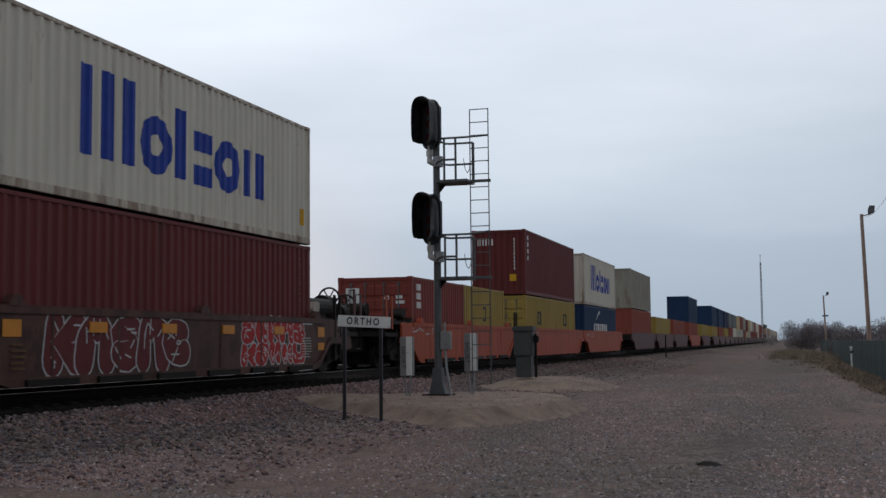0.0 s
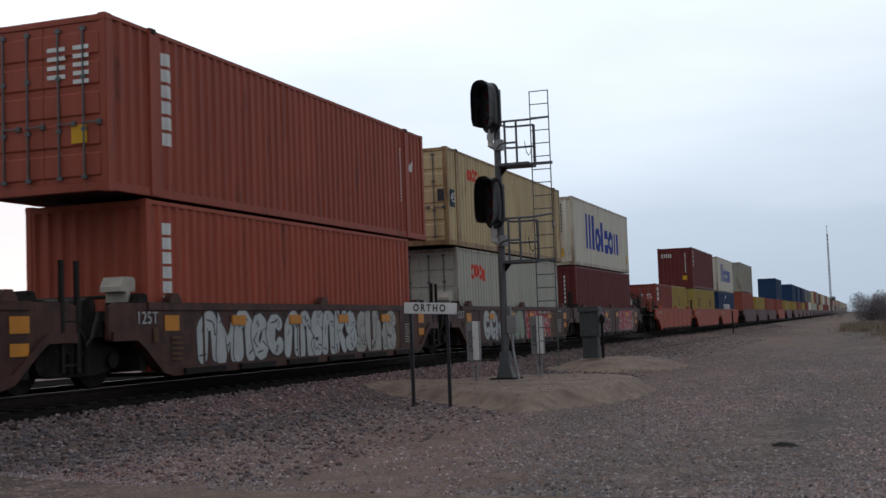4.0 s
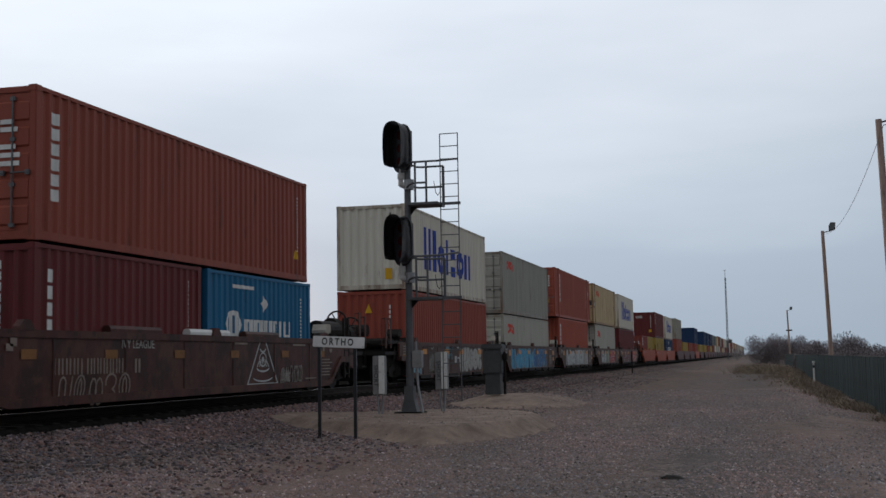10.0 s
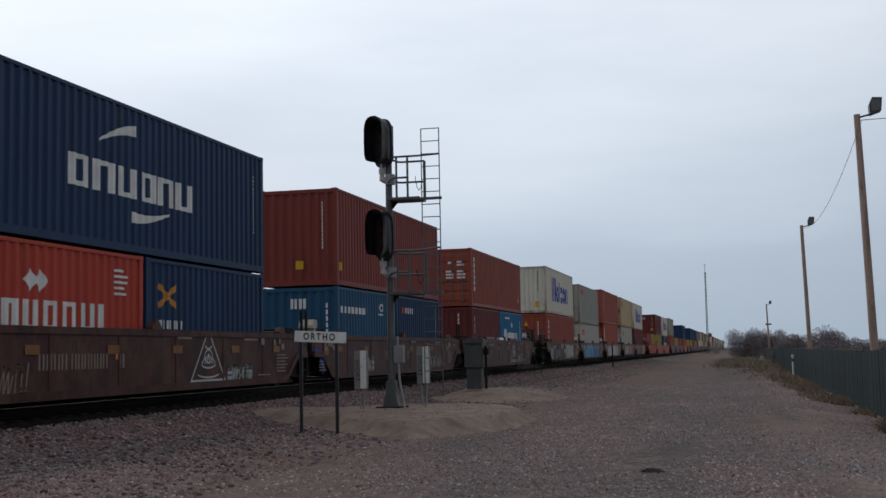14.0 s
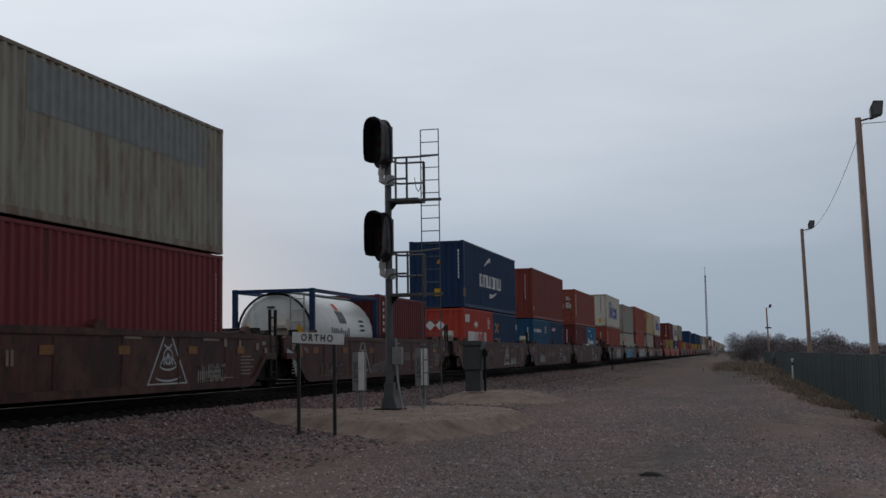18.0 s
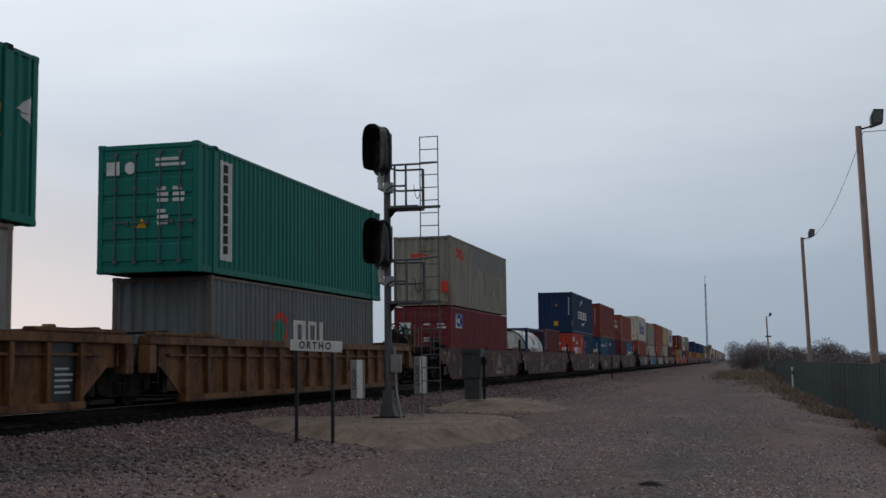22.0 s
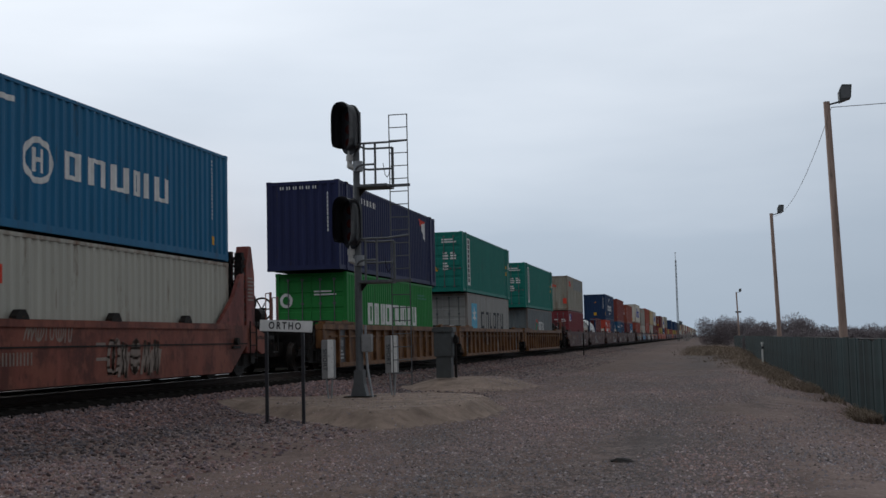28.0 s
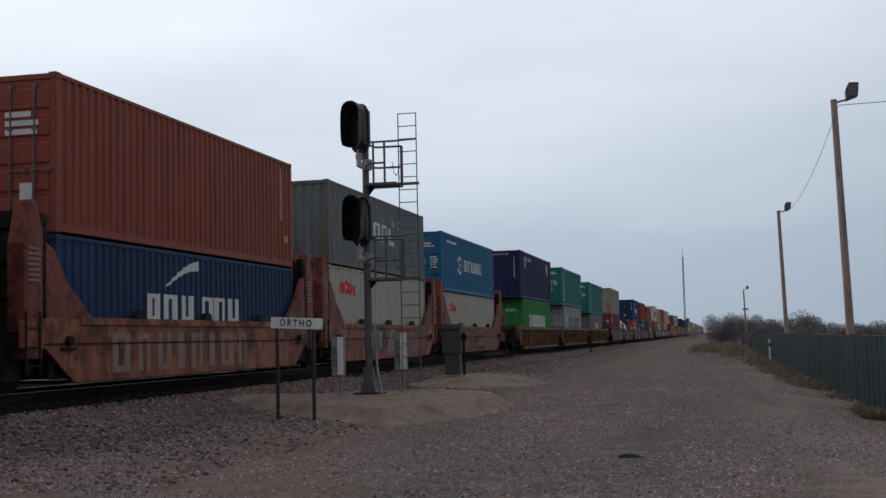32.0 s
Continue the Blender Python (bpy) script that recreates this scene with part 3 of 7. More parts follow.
def far_frame(hl, hw, h, sy):
    bm = bmesh.new()
    y0, y1 = (hl - 0.15, hl) if sy > 0 else (-hl, -hl + 0.15)
    for x0, x1 in ((-hw, -hw + 0.14), (hw - 0.14, hw)):
        box(bm, x0, x1, y0, y1, 0, h)
    box(bm, -hw + 0.14, hw - 0.14, y0, y1, h - 0.12, h)
    box(bm, -hw + 0.14, hw - 0.14, y0, y1, 0, 0.14)
    return bm


def end_rails(hl, hw, h, sy, top):
    bm = bmesh.new()
    y0, y1 = (hl - 0.11, hl - 0.004) if sy > 0 else (-hl + 0.004, -hl + 0.11)
    return box(bm, -hw + 0.12, hw - 0.12, y0, y1, *((h - 0.13, h - 0.02) if top else (0.02, 0.165)))


def casting(sx, sy, top, hl, hw, h):
    x0, x1 = (hw - 0.16, hw + 0.004) if sx > 0 else (-hw - 0.004, -hw + 0.16)
    y0, y1 = (hl - 0.178, hl + 0.004) if sy > 0 else (-hl - 0.004, -hl + 0.178)
    z0, z1 = (h - 0.118, h) if top else (0, 0.118)
    bm = bbox(x0, x1, y0, y1, z0, z1, 0.012)
    return bm


# ---- well cars ----
def side_sheet(half, top, bottom, style):
    """Outline of a car's side in (along, height)."""
    e = half - 0.35
    w = half - 2.0
    return [(-w, bottom), (w, bottom), (w + 0.95, bottom + 0.62), (e, bottom + 0.62), (e, top - 0.06), (e - 0.2, top), (-e + 0.2, top), (-e, top - 0.06), (-e, bottom + 0.62), (-w - 0.95, bottom + 0.62)]


def truck_parts(parent, y):
    """A two-axle bogie under the place where two units meet."""
    t = place("bogie", shared("bogie", lambda: mesh_of("bogie", bogie_frame(), STEEL_DARK)), parent, loc=(0, y, 0))
    for sy in (-0.89, 0.89):
        w = place("wheelset", shared("wheelset", lambda: mesh_of("wheelset", wheelset(), STEEL_WHEEL)), t, loc=(0, sy, 0.42))
        WHEELS.append((w, sy))
    return t


WHEELS = []


def bogie_frame():
    bm = bmesh.new()
    for sx in (-1, 1):
        x0, x1 = (0.92, 1.10) if sx > 0 else (-1.10, -0.92)
        prism(bm, [(-1.15, 0.46), (-0.95, 0.30), (-0.5, 0.22), (0.5, 0.22), (0.95, 0.30), (1.15, 0.46), (1.1, 0.62), (0.62, 0.72), (0.3, 0.80), (-0.3, 0.80), (-0.62, 0.72), (-1.1, 0.62)], "x", x0, x1)
        for sy in (-0.89, 0.89):
            rod(bm, (sx * 1.09, sy, 0.44), (sx * 1.17, sy, 0.44), 0.13, 12)
        for q in (-0.2, 0, 0.2):
            rod(bm, (sx * 1.12, q, 0.28), (sx * 1.12, q, 0.58), 0.075, 8)
    box(bm, -1.05, 1.05, -0.25, 0.25, 0.52, 0.78)
    return bm


def wheelset():
    bm = rod(bmesh.new(), (-1.05, 0, 0), (1.05, 0, 0), 0.075, 10)
    for sx in (-1, 1):
        x = sx * 0.72
        rod(bm, (x - 0.065, 0, 0), (x + 0.065, 0, 0), 0.42, 24)
        rod(bm, (x - sx * 0.065, 0, 0), (x - sx * 0.09, 0, 0), 0.445, 24)
        rod(bm, (x + sx * 0.065, 0, 0), (x + sx * 0.11, 0, 0), 0.15, 12)
        for k in range(4):
            a = k * math.pi / 2
            rod(bm, (x + sx * 0.06, 0.27 * math.cos(a), 0.27 * math.sin(a)), (x + sx * 0.075, 0.27 * math.cos(a), 0.27 * math.sin(a)), 0.05, 8)
    return bm


def guide(h=0.17):
    return prism(bmesh.new(), [(-0.2, 0), (0.2, 0), (0.19, h * 0.3), (0.09, h), (-0.07, h), (-0.19, h * 0.35)], "x", 0, 0.14)


def brake_wheel():
    bm = ring(bmesh.new(), (0, 0, 0), 0.30, 0.028, "y", 20)
    for k in range(6):
        a = k * math.pi / 3
        rod(bm, (0, 0, 0), (0.29 * math.cos(a), 0, 0.29 * math.sin(a)), 0.018, 5)
    return rod(bm, (0, -0.1, 0), (0, 0.3, 0), 0.04, 8)


def air_tank():
    bm = rod(bmesh.new(), (0, -0.75, 0), (0, 0.75, 0), 0.26, 16)
    rod(bm, (0, -0.85, 0), (0, -0.75, 0), 0.19, 14)
    return rod(bm, (0, 0.75, 0), (0, 0.85, 0), 0.19, 14)


def stanchion(z):
    """A flat upright with a bent grab bar beside it."""
    bm = box(bmesh.new(), 0, 0.03, 0, 0.12, -0.2, z)
    return pipe(bm, [(0.015, 0.03, -0.1), (-0.1, 0, -0.1), (-0.1, 0, z - 0.03), (0.015, 0.05, z - 0.03)], 0.014, 5)


def brake_drum():
    """A hand brake housing with a domed lid on a short stand."""
    bm = rod(bmesh.new(), (0, -0.22, 0), (0, 0.2, 0), 0.24, 14)
    rod(bm, (0, 0.2, 0), (0, 0.26, 0), 0.17, 12)
    box(bm, -0.16, 0.16, -0.18, 0.16, -0.5, -0.12)
    return bm


def brake_end(c, y, top, half, mat, style):
    """The hand brake wheels, drums, steps and stanchions on the platform at a car's outer end."""
    def put(name, key, make, loc, m=STEEL_DARK):
        place(name, shared(key, lambda: mesh_of(name, make(), STEEL_DARK)), c, mat=m, loc=loc)
    if y > 0:
        put("end_step", "end_step", lambda: bbox(-1.3, 1.3, -0.35, 1.2, -0.42, -0.3, 0.015), (0, half, top))
        put("end_skirt", "end_skirt", lambda: prism(bmesh.new(), [(-0.3, -0.06), (0.62, -0.3), (0.75, -0.72), (0.3, -0.78), (-0.3, -0.62)], "x", 1.22, 1.3), (0, half, top), mat)
        put("draft_box", "front_draft", lambda: bbox(-0.55, 0.55, -0.4, 1.7, -0.98, -0.45, 0.04), (0, half, top))
        put("brake_drum", "brake_drum", brake_drum, (0.62, half + 0.5, top + 0.44))
        put("brake_wheel", "brake_wheel", brake_wheel, (0.62, half + 0.85, top + 0.58))
        put("brake_drum", "brake_drum", brake_drum, (0.75, half + 1.3, top + 0.2))
        put("brake_wheel", "brake_wheel", brake_wheel, (0.75, half + 1.72, top + 0.42))
        put("grab_rail", "grab_rail", lambda: pipe(bmesh.new(), [(1.28, 1.1, -0.75), (1.28, 1.1, 0.02), (1.28, 1.5, 0.02), (1.28, 1.5, -0.75), (1.28, 1.1, -0.75)], 0.02, 6), (0, half, top))
        if style == "smooth":
            put("air_tank", "air_tank", air_tank, (0.75, half - 0.45, top + 0.3))
        posts = ((1.24, half + 1.0, 0.84, mat), (1.24, half + 1.5, 0.74, mat), (-1.0, half - 0.3, 0.6, STEEL_DARK), (-0.6, half - 0.1, 0.5, STEEL_DARK))
    else:
        put("brake_cylinder", "brake_cylinder", lambda: rod(bmesh.new(), (-0.2, 0, 0), (0.7, 0, 0), 0.16, 12), (0.3, y + 0.5, top - 0.02))
        put("draft_box", "draft_box", lambda: bbox(-1.15, 1.15, -0.75, 0.9, -0.95, -0.3, 0.03), (0, y, top))
        put("draft_box", "draft_box_low", lambda: bbox(-0.5, 0.5, -1.3, 0.9, -0.85, -0.45, 0.03), (0, y, top))
        posts = ((-0.3, y - 0.35, 0.8, STEEL_DARK), (1.27, y - 1.25, 0.76, mat), (1.27, y - 0.75, 0.76, mat))
        put("end_step", "rear_step", lambda: bbox(-1.3, 1.3, -1.35, 0.2, -0.42, -0.3, 0.015), (0, y, top))
        put("brake_drum", "rear_drum", lambda: rod(brake_drum(), (-0.45, -0.1, 0.05), (0.5, -0.1, 0.05), 0.2, 12), (-0.1, y - 0.25, top + 0.34))
    put("deck_plate", "deck_plate", lambda: bbox(-0.3, 0.3, -0.9, 0.7, -0.06, 0.05, 0.01), (1.0, y - 0.1, top))
    for x, q, z, m in posts:
        put("stanchion", ("stanchion", z), lambda: stanchion(z), (x, q, top), m)


def ladder_posts(z0, z1, w=0.36):
    """Two stout grab posts with a few steps between them."""
    bm = bmesh.new()
    for s in (-w / 2, w / 2):
        box(bm, -0.03, 0.03, s - 0.035, s + 0.035, z0, z1)
    for k in (z0 + 0.1, z0 + 0.42, z0 + 0.74):
        box(bm, -0.025, 0.025, -w / 2, w / 2, k, k + 0.03)
    return bm


def ladder_small(z0, z1, w=0.42):
    bm = bmesh.new()
    for s in (-w / 2, w / 2):
        rod(bm, (0, s, z0), (0, s, z1), 0.02, 6)
    k = z0 + 0.12
    while k < z1:
        rod(bm, (0, -w / 2, k), (0, w / 2, k), 0.014, 5)
        k += 0.32
    return bm


def well_car(u, pitch, mat, label, style="smooth", near=True, front_truck=True, rear_truck=False, marks=(), rear_brake=False, front_brake=False, group="well cars of the train"):
    """One well of an articulated double-stack car, its middle at u."""
    c = thing("well_car", label, "rail car", group, u, RAIL_Z)
    half = pitch / 2
    top, bot, X = 2.06 - RAIL_Z, 0.87 - RAIL_Z, 1.40
    e = half - 0.35
    if style == "smooth":
        for sx in (1, -1):
            place("side_sheet", shared(("sheet", pitch, sx), lambda: mesh_of("side_sheet", prism(bmesh.new(), side_sheet(half, top, bot, style), "x", *((X - 0.07, X) if sx > 0 else (-X, -X + 0.07))), mat)), c, mat=mat)
            place("top_chord", shared(("tchord", pitch, sx), lambda: mesh_of("top_chord", bbox(*((X - 0.13, X + 0.03) if sx > 0 else (-X - 0.03, -X + 0.13)), -half + 1.4, half - 1.4, top - 0.12, top + 0.015, 0.01), mat)), c, mat=mat)
            place("bottom_sill", shared(("bsill", pitch, sx), lambda: mesh_of("bottom_sill", sill_curve(half, bot, sx, X), mat)), c, mat=mat)
            if near:
                for q in range(6):
                    if pitch < 17:
                        place("step_plate", shared(("step", sx), lambda: mesh_of("step_plate", bbox(*((X - 0.02, X + 0.11) if sx > 0 else (-X - 0.11, -X + 0.02)), -0.68, 0.68, bot - 0.02, bot + 0.085, 0.008), STEEL_DARK)), c, loc=(0, (q - 2.5) * 1.93, 0))
                    y = (q - 2.5) * (2 * half - 4.4) / 6
                    place("side_seam", shared(("seam", sx), lambda: mesh_of("side_seam", bbox(*((X, X + 0.012) if sx > 0 else (-X - 0.012, -X)), -0.03, 0.03, bot + 0.13, top - 0.13), mat)), c, mat=mat, loc=(0, y, 0))
    elif style == "ribbed":
        for sx in (1, -1):
            a, b = (X - 0.05, X - 0.02) if sx > 0 else (-X + 0.02, -X + 0.05)
            place("web", shared(("web", pitch, sx), lambda: mesh_of("web", prism(bmesh.new(), side_sheet(half, top, bot, style), "x", a, b), mat)), c, mat=mat)
            a, b = (X - 0.14, X + 0.10) if sx > 0 else (-X - 0.10, -X + 0.14)
            place("top_chord", shared(("rtop", pitch, sx), lambda: mesh_of("top_chord", bbox(a, b, -e, e, top - 0.13, top + 0.04, 0.012), mat)), c, mat=mat)
            place("bottom_sill", shared(("rbot", pitch, sx), lambda: mesh_of("bottom_sill", bbox(a, b, -half + 1.95, half - 1.95, bot - 0.09, bot + 0.04, 0.012), mat)), c, mat=mat)
            a, b = (X - 0.02, X + 0.045) if sx > 0 else (-X - 0.045, -X + 0.02)
            place("stiffener", shared(("stiff", pitch, sx), lambda: mesh_of("stiffener", bbox(a, b, -half + 1.3, half - 1.3, top - 0.36, top - 0.31, 0.006), mat)), c, mat=mat)
            a, b = (X - 0.12, X + 0.12) if sx > 0 else (-X - 0.12, -X + 0.12)
            for sy in (1, -1):
                y0, y1 = sorted((sy * (half - 3.6), sy * (half - 0.55)))
                place("chord_cap", shared(("ccap", pitch, sx, sy), lambda: mesh_of("chord_cap", bbox(a, b, y0, y1, top + 0.042, top + 0.12, 0.02), mat)), c, mat=mat)
                y0, y1 = sorted((sy * (half - 0.62), sy * (half - 0.3)))
                place("end_plate", shared(("eplate", pitch, sx, sy), lambda: mesh_of("end_plate", bbox(a, b, y0, y1, bot + 0.5, top - 0.14, 0.02), mat)), c, mat=mat)
            n = 16
            for k in range(n):
                y = -half + 2.05 + k * (2 * half - 4.1) / (n - 1)
                place("side_post", shared(("rpost", sx), lambda: mesh_of("side_post", bbox(*((X - 0.02, X + 0.085) if sx > 0 else (-X - 0.085, -X + 0.02)), -0.065, 0.065, bot + 0.04, top - 0.13, 0.01), mat)), c, mat=mat, loc=(0, y, 0))
    else:
        for sx in (1, -1):
            a, b = (X - 0.07, X) if sx > 0 else (-X, -X + 0.07)
            place("side_sheet", shared(("bulk", pitch, sx), lambda: mesh_of("side_sheet", prism(bmesh.new(), side_sheet(half, top - 0.06, bot, style), "x", a, b), mat)), c, mat=mat)
            a, b = (X - 0.01, X + 0.016) if sx > 0 else (-X - 0.016, -X + 0.01)
            place("side_seam", shared(("bseam", pitch, sx), lambda: mesh_of("side_seam", bbox(a, b, -half + 1.0, half - 1.0, top - 0.52, top - 0.49), STEEL_DARK)), c)
            a, b = (X - 0.16, X + 0.04) if sx > 0 else (-X - 0.04, -X + 0.16)
            place("top_chord", shared(("btop", pitch, sx), lambda: mesh_of("top_chord", bbox(a, b, -half + 2.2, half - 2.2, top - 0.17, top - 0.03, 0.01), mat)), c, mat=mat)
            for sy in (1, -1):
                place("gusset", shared(("gus", pitch, sx, sy), lambda: mesh_of("gusset", prism(bmesh.new(), [(sy * (half - 2.75), top - 0.1), (sy * (half - 1.1), top - 0.1), (sy * (half - 1.1), top + 1.25), (sy * (half - 1.35), top + 1.15), (sy * (half - 1.75), top + 0.62)], "x", *((X - 0.12, X - 0.02) if sx > 0 else (-X + 0.02, -X + 0.12))), W_RUST_DARK)), c)
                place("end_post", shared(("epost", pitch, sx, sy), lambda: mesh_of("end_post", end_post(half, top, sx, sy, X), W_RUST_DARK)), c)
                place("guide_strip", shared(("gstrip", pitch, sx, sy), lambda: mesh_of("guide_strip", guide_strip(half, top, sx, sy, X), STEEL_DARK)), c)
                place("lift_lug", shared(("lug", pitch, sx, sy), lambda: mesh_of("lift_lug", lug(half, top, sx, sy, X), STEEL_DARK)), c)
                if sx > 0:
                    place("bulkhead", shared(("bh", pitch, sy), lambda: mesh_of("bulkhead", bulkhead(half, top, sy, X), STEEL_DARK)), c)
    place("floor", shared(("wfloor", pitch), lambda: mesh_of("floor", well_floor(half, bot), STEEL_DARK)), c)
    for sy in (1, -1):
        # near-black in place of car paint: the deep shade between cars is coloured in
        place("platform", shared(("plat", pitch, sy, style), lambda: mesh_of("platform", end_platform(half, top, bot, sy, style), STEEL_DARK)), c)
    if near:
        if style != "tall":
            for sx in (1, -1):
                for q in (-0.72, 0.03, 0.76) if style == "smooth" else (-0.7, 0.7):
                    place("guide", shared("guide", lambda: mesh_of("guide", guide(), STEEL_DARK)), c, mat=mat, loc=(X - 0.1 if sx > 0 else -X - 0.02, half * q, top))
        else:
            for q in (-0.42, 0.42, 0.0):
                place("guide", shared("guide", lambda: mesh_of("guide", guide(), STEEL_DARK)), c, loc=(X - 0.1, half * q, top - 0.04))
        for sy in (1, -1):
            if style != "tall":
                place("cross_rail", shared(("xrail", pitch, sy), lambda: mesh_of("cross_rail", cross_rail(half, top, sy), STEEL_DARK)), c)
                place("brake_gear", shared(("gear", pitch, sy), lambda: mesh_of("brake_gear", end_gear(half, top, sy), STEEL_DARK)), c)
            if style != "smooth":
                place("end_ladder", shared(("lad", style), lambda: mesh_of("end_ladder", ladder_small(0.35, top + 0.05), STEEL_DARK)), c, loc=(X + 0.03, sy * (half - 0.62), 0))
            elif sy > 0:
                place("end_ladder", shared("posts", lambda: mesh_of("end_ladder", ladder_posts(0.3, top + 0.62), STEEL_DARK)), c, loc=(X - 0.02, half - 0.5, 0))
                place("equipment_box", shared("pale_box", lambda: mesh_of("equipment_box", prism(bmesh.new(), [(-0.2, 0), (-0.05, 0), (-0.05, -0.3), (0.05, -0.3), (0.05, 0), (0.2, 0), (0.2, 0.2), (0.14, 0.24), (-0.1, 0.24), (-0.2, 0.08)], "x", -0.2, 0.2), BEIGE)), c, "" if rear_brake else "beige steel box", mat=STEEL_DARK if rear_brake else BEIGE, loc=(0.95, half - 1.3 if front_brake else -half + 1.25, top + 0.2))
        if style == "ribbed" and (front_brake or rear_truck):
            place("end_gear", shared("endgear", lambda: mesh_of("end_gear", coupler_gear(), STEEL_DARK)), c, loc=(0, half if front_brake else -half, 0), rz=0 if front_brake else math.pi)
        if rear_brake:
            brake_end(c, -half + 0.45, top, half, mat, style)
        if front_brake:
            brake_end(c, half - 0.45, top, half, mat, style)
    if front_truck:
        truck_parts(c, half if not front_brake else half - 0.9)
    for sy, there in ((1, front_brake), (-1, rear_truck)):
        if there and near:
            # the deep sill over an outer bogie
            y0, y1 = sorted((sy * (half - 2.1), sy * (half + 0.05)))
            place("centre_sill", shared(("csill", pitch, sy), lambda: mesh_of("centre_sill", bbox(-0.55, 0.55, y0, y1, 0.12, 0.92, 0.03), STEEL_DARK)), c)
            place("bolster", shared(("bolster", pitch, sy), lambda: mesh_of("bolster", bbox(-1.3, 1.3, sy * (half - 0.9) - 0.3, sy * (half - 0.9) + 0.3, 0.82, 1.1, 0.03), STEEL_DARK)), c)
    if rear_truck:
        truck_parts(c, -half + 0.9)
        place("coupler", shared("coupler", lambda: mesh_of("coupler", bbox(-0.15, 0.15, -0.9, 0.5, 0.70, 0.98, 0.03), STEEL_DARK)), c, loc=(0, -half, 0))
    for i, (m, polys, lab) in enumerate(marks):
        off = X if style != "ribbed" else X - 0.02
        for g in clusters([[(y - u, zz - RAIL_Z) for y, zz in p] for p in polys], lab):
            painted(g, off, None, 0.004 + 0.003 * i, "x", m, c, lab)
    return c


def coupler_gear():
    """The clutter at the outer end of a ribbed car: draft gear, air tanks, hoses, steps and stanchions."""
    bm = bmesh.new()
    box(bm, -0.4, 0.4, -0.5, 0.75, 0.45, 0.85)
    box(bm, -1.25, 1.25, -0.35, 0.02, 0.62, 1.05)
    rod(bm, (-0.9, 0.25, 1.32), (0.75, 0.25, 1.32), 0.2, 12)
    box(bm, 0.55, 1.05, -0.1, 0.35, 0.75, 1.22)
    for x, y, z in ((1.3, -0.2, 1.5), (1.3, 0.35, 1.15), (-1.3, 0.35, 1.15), (0.9, 0.5, 1.0)):
        rod(bm, (x, y, 0.3), (x, y, z), 0.028, 6)
    for z in (0.32, 0.62, 0.92):
        rod(bm, (1.3, -0.2, z), (1.3, 0.35, z), 0.02, 6)
    pipe(bm, [(1.1, 0.3, 0.9), (1.12, 0.6, 0.55), (0.9, 0.9, 0.5), (0.5, 1.0, 0.7)], 0.035, 6)
    pipe(bm, [(1.38, -0.9, 1.46), (1.38, -0.9, 2.0), (1.38, -1.4, 2.0), (1.38, -1.4, 1.46)], 0.022, 6)
    return bm


def sill_curve(half, bot, sx, X):
    """The bent lower sill that climbs from the well to the end platform."""
    bm = bmesh.new()
    w = half - 2.0
    pts = [(-half + 0.4, bot + 0.62), (-w - 0.95, bot + 0.62), (-w - 0.75, bot + 0.50), (-w - 0.2, bot + 0.07), (-w + 0.1, bot), (w - 0.1, bot), (w + 0.2, bot + 0.07), (w + 0.75, bot + 0.50), (w + 0.95, bot + 0.62), (half - 0.4, bot + 0.62)]
    low = [(y, z - 0.03) for y, z in pts]
    up = [(y, z + 0.12) for y, z in pts]
    a, b = (X - 0.12, X + 0.05) if sx > 0 else (-X - 0.05, -X + 0.12)
    for i in range(len(pts) - 1):
        prism(bm, [low[i], low[i + 1], up[i + 1], up[i]], "x", a, b)
    return bm


def well_floor(half, bot):
    bm = bmesh.new()
    w = half - 1.9
    for k in range(5):
        y = -w + 0.3 + k * (2 * w - 0.6) / 4
        box(bm, -1.33, 1.33, y - 0.25, y + 0.25, bot - 0.02, bot + 0.03)
    box(bm, -1.33, -1.1, -w, w, bot - 0.02, bot + 0.02)
    box(bm, 1.1, 1.33, -w, w, bot - 0.02, bot + 0.02)
    return bm


def end_platform(half, top, bot, sy, style):
    bm = bmesh.new()
    y0, y1 = sorted((sy * (half - 1.45), sy * (half - 0.32)))
    box(bm, -1.28, 1.28, y0, y1, bot + 0.66, top - 0.28)
    y2, y3 = sorted((sy * (half - 1.5), sy * (half - 1.32)))
    box(bm, -1.3, 1.3, y2, y3, bot + 0.1, top - 0.1)
    y4, y5 = sorted((sy * (half - 0.5), sy * (half + 0.02)))
    box(bm, -0.35, 0.35, y4, y5, bot + 0.55, top - 0.4)
    return bm


def end_post(half, top, sx, sy, X):
    """A tapered box post at the end of a tall bulkhead."""
    ys = [sy * (half - q) for q in (0.42, 0.98, 0.98, 0.80, 0.62, 0.42)]
    zs = [top - 0.75, top - 0.75, top + 1.45, top + 1.93, top + 1.93, top + 1.2]
    a, b = (X - 0.34, X - 0.01) if sx > 0 else (-X + 0.01, -X + 0.34)
    bm = prism(bmesh.new(), list(zip(ys, zs)), "x", a, b)
    bmesh.ops.bevel(bm, geom=bm.edges[:], offset=0.015, segments=1, affect='EDGES')
    return bm


def guide_strip(half, top, sx, sy, X):
    """The dark toothed strip that guides a container past the post."""
    bm = bmesh.new()
    a, b = (X - 0.24, X - 0.06) if sx > 0 else (-X + 0.06, -X + 0.24)
    y0, y1 = sorted((sy * (half - 1.16), sy * (half - 0.99)))
    box(bm, a, b, y0, y1, top - 0.1, top + 1.75)
    for k in range(9):
        z = top + 0.05 + k * 0.19
        box(bm, a - 0.02, b + 0.03, y0 - 0.03, y1, z, z + 0.07)
    return bm


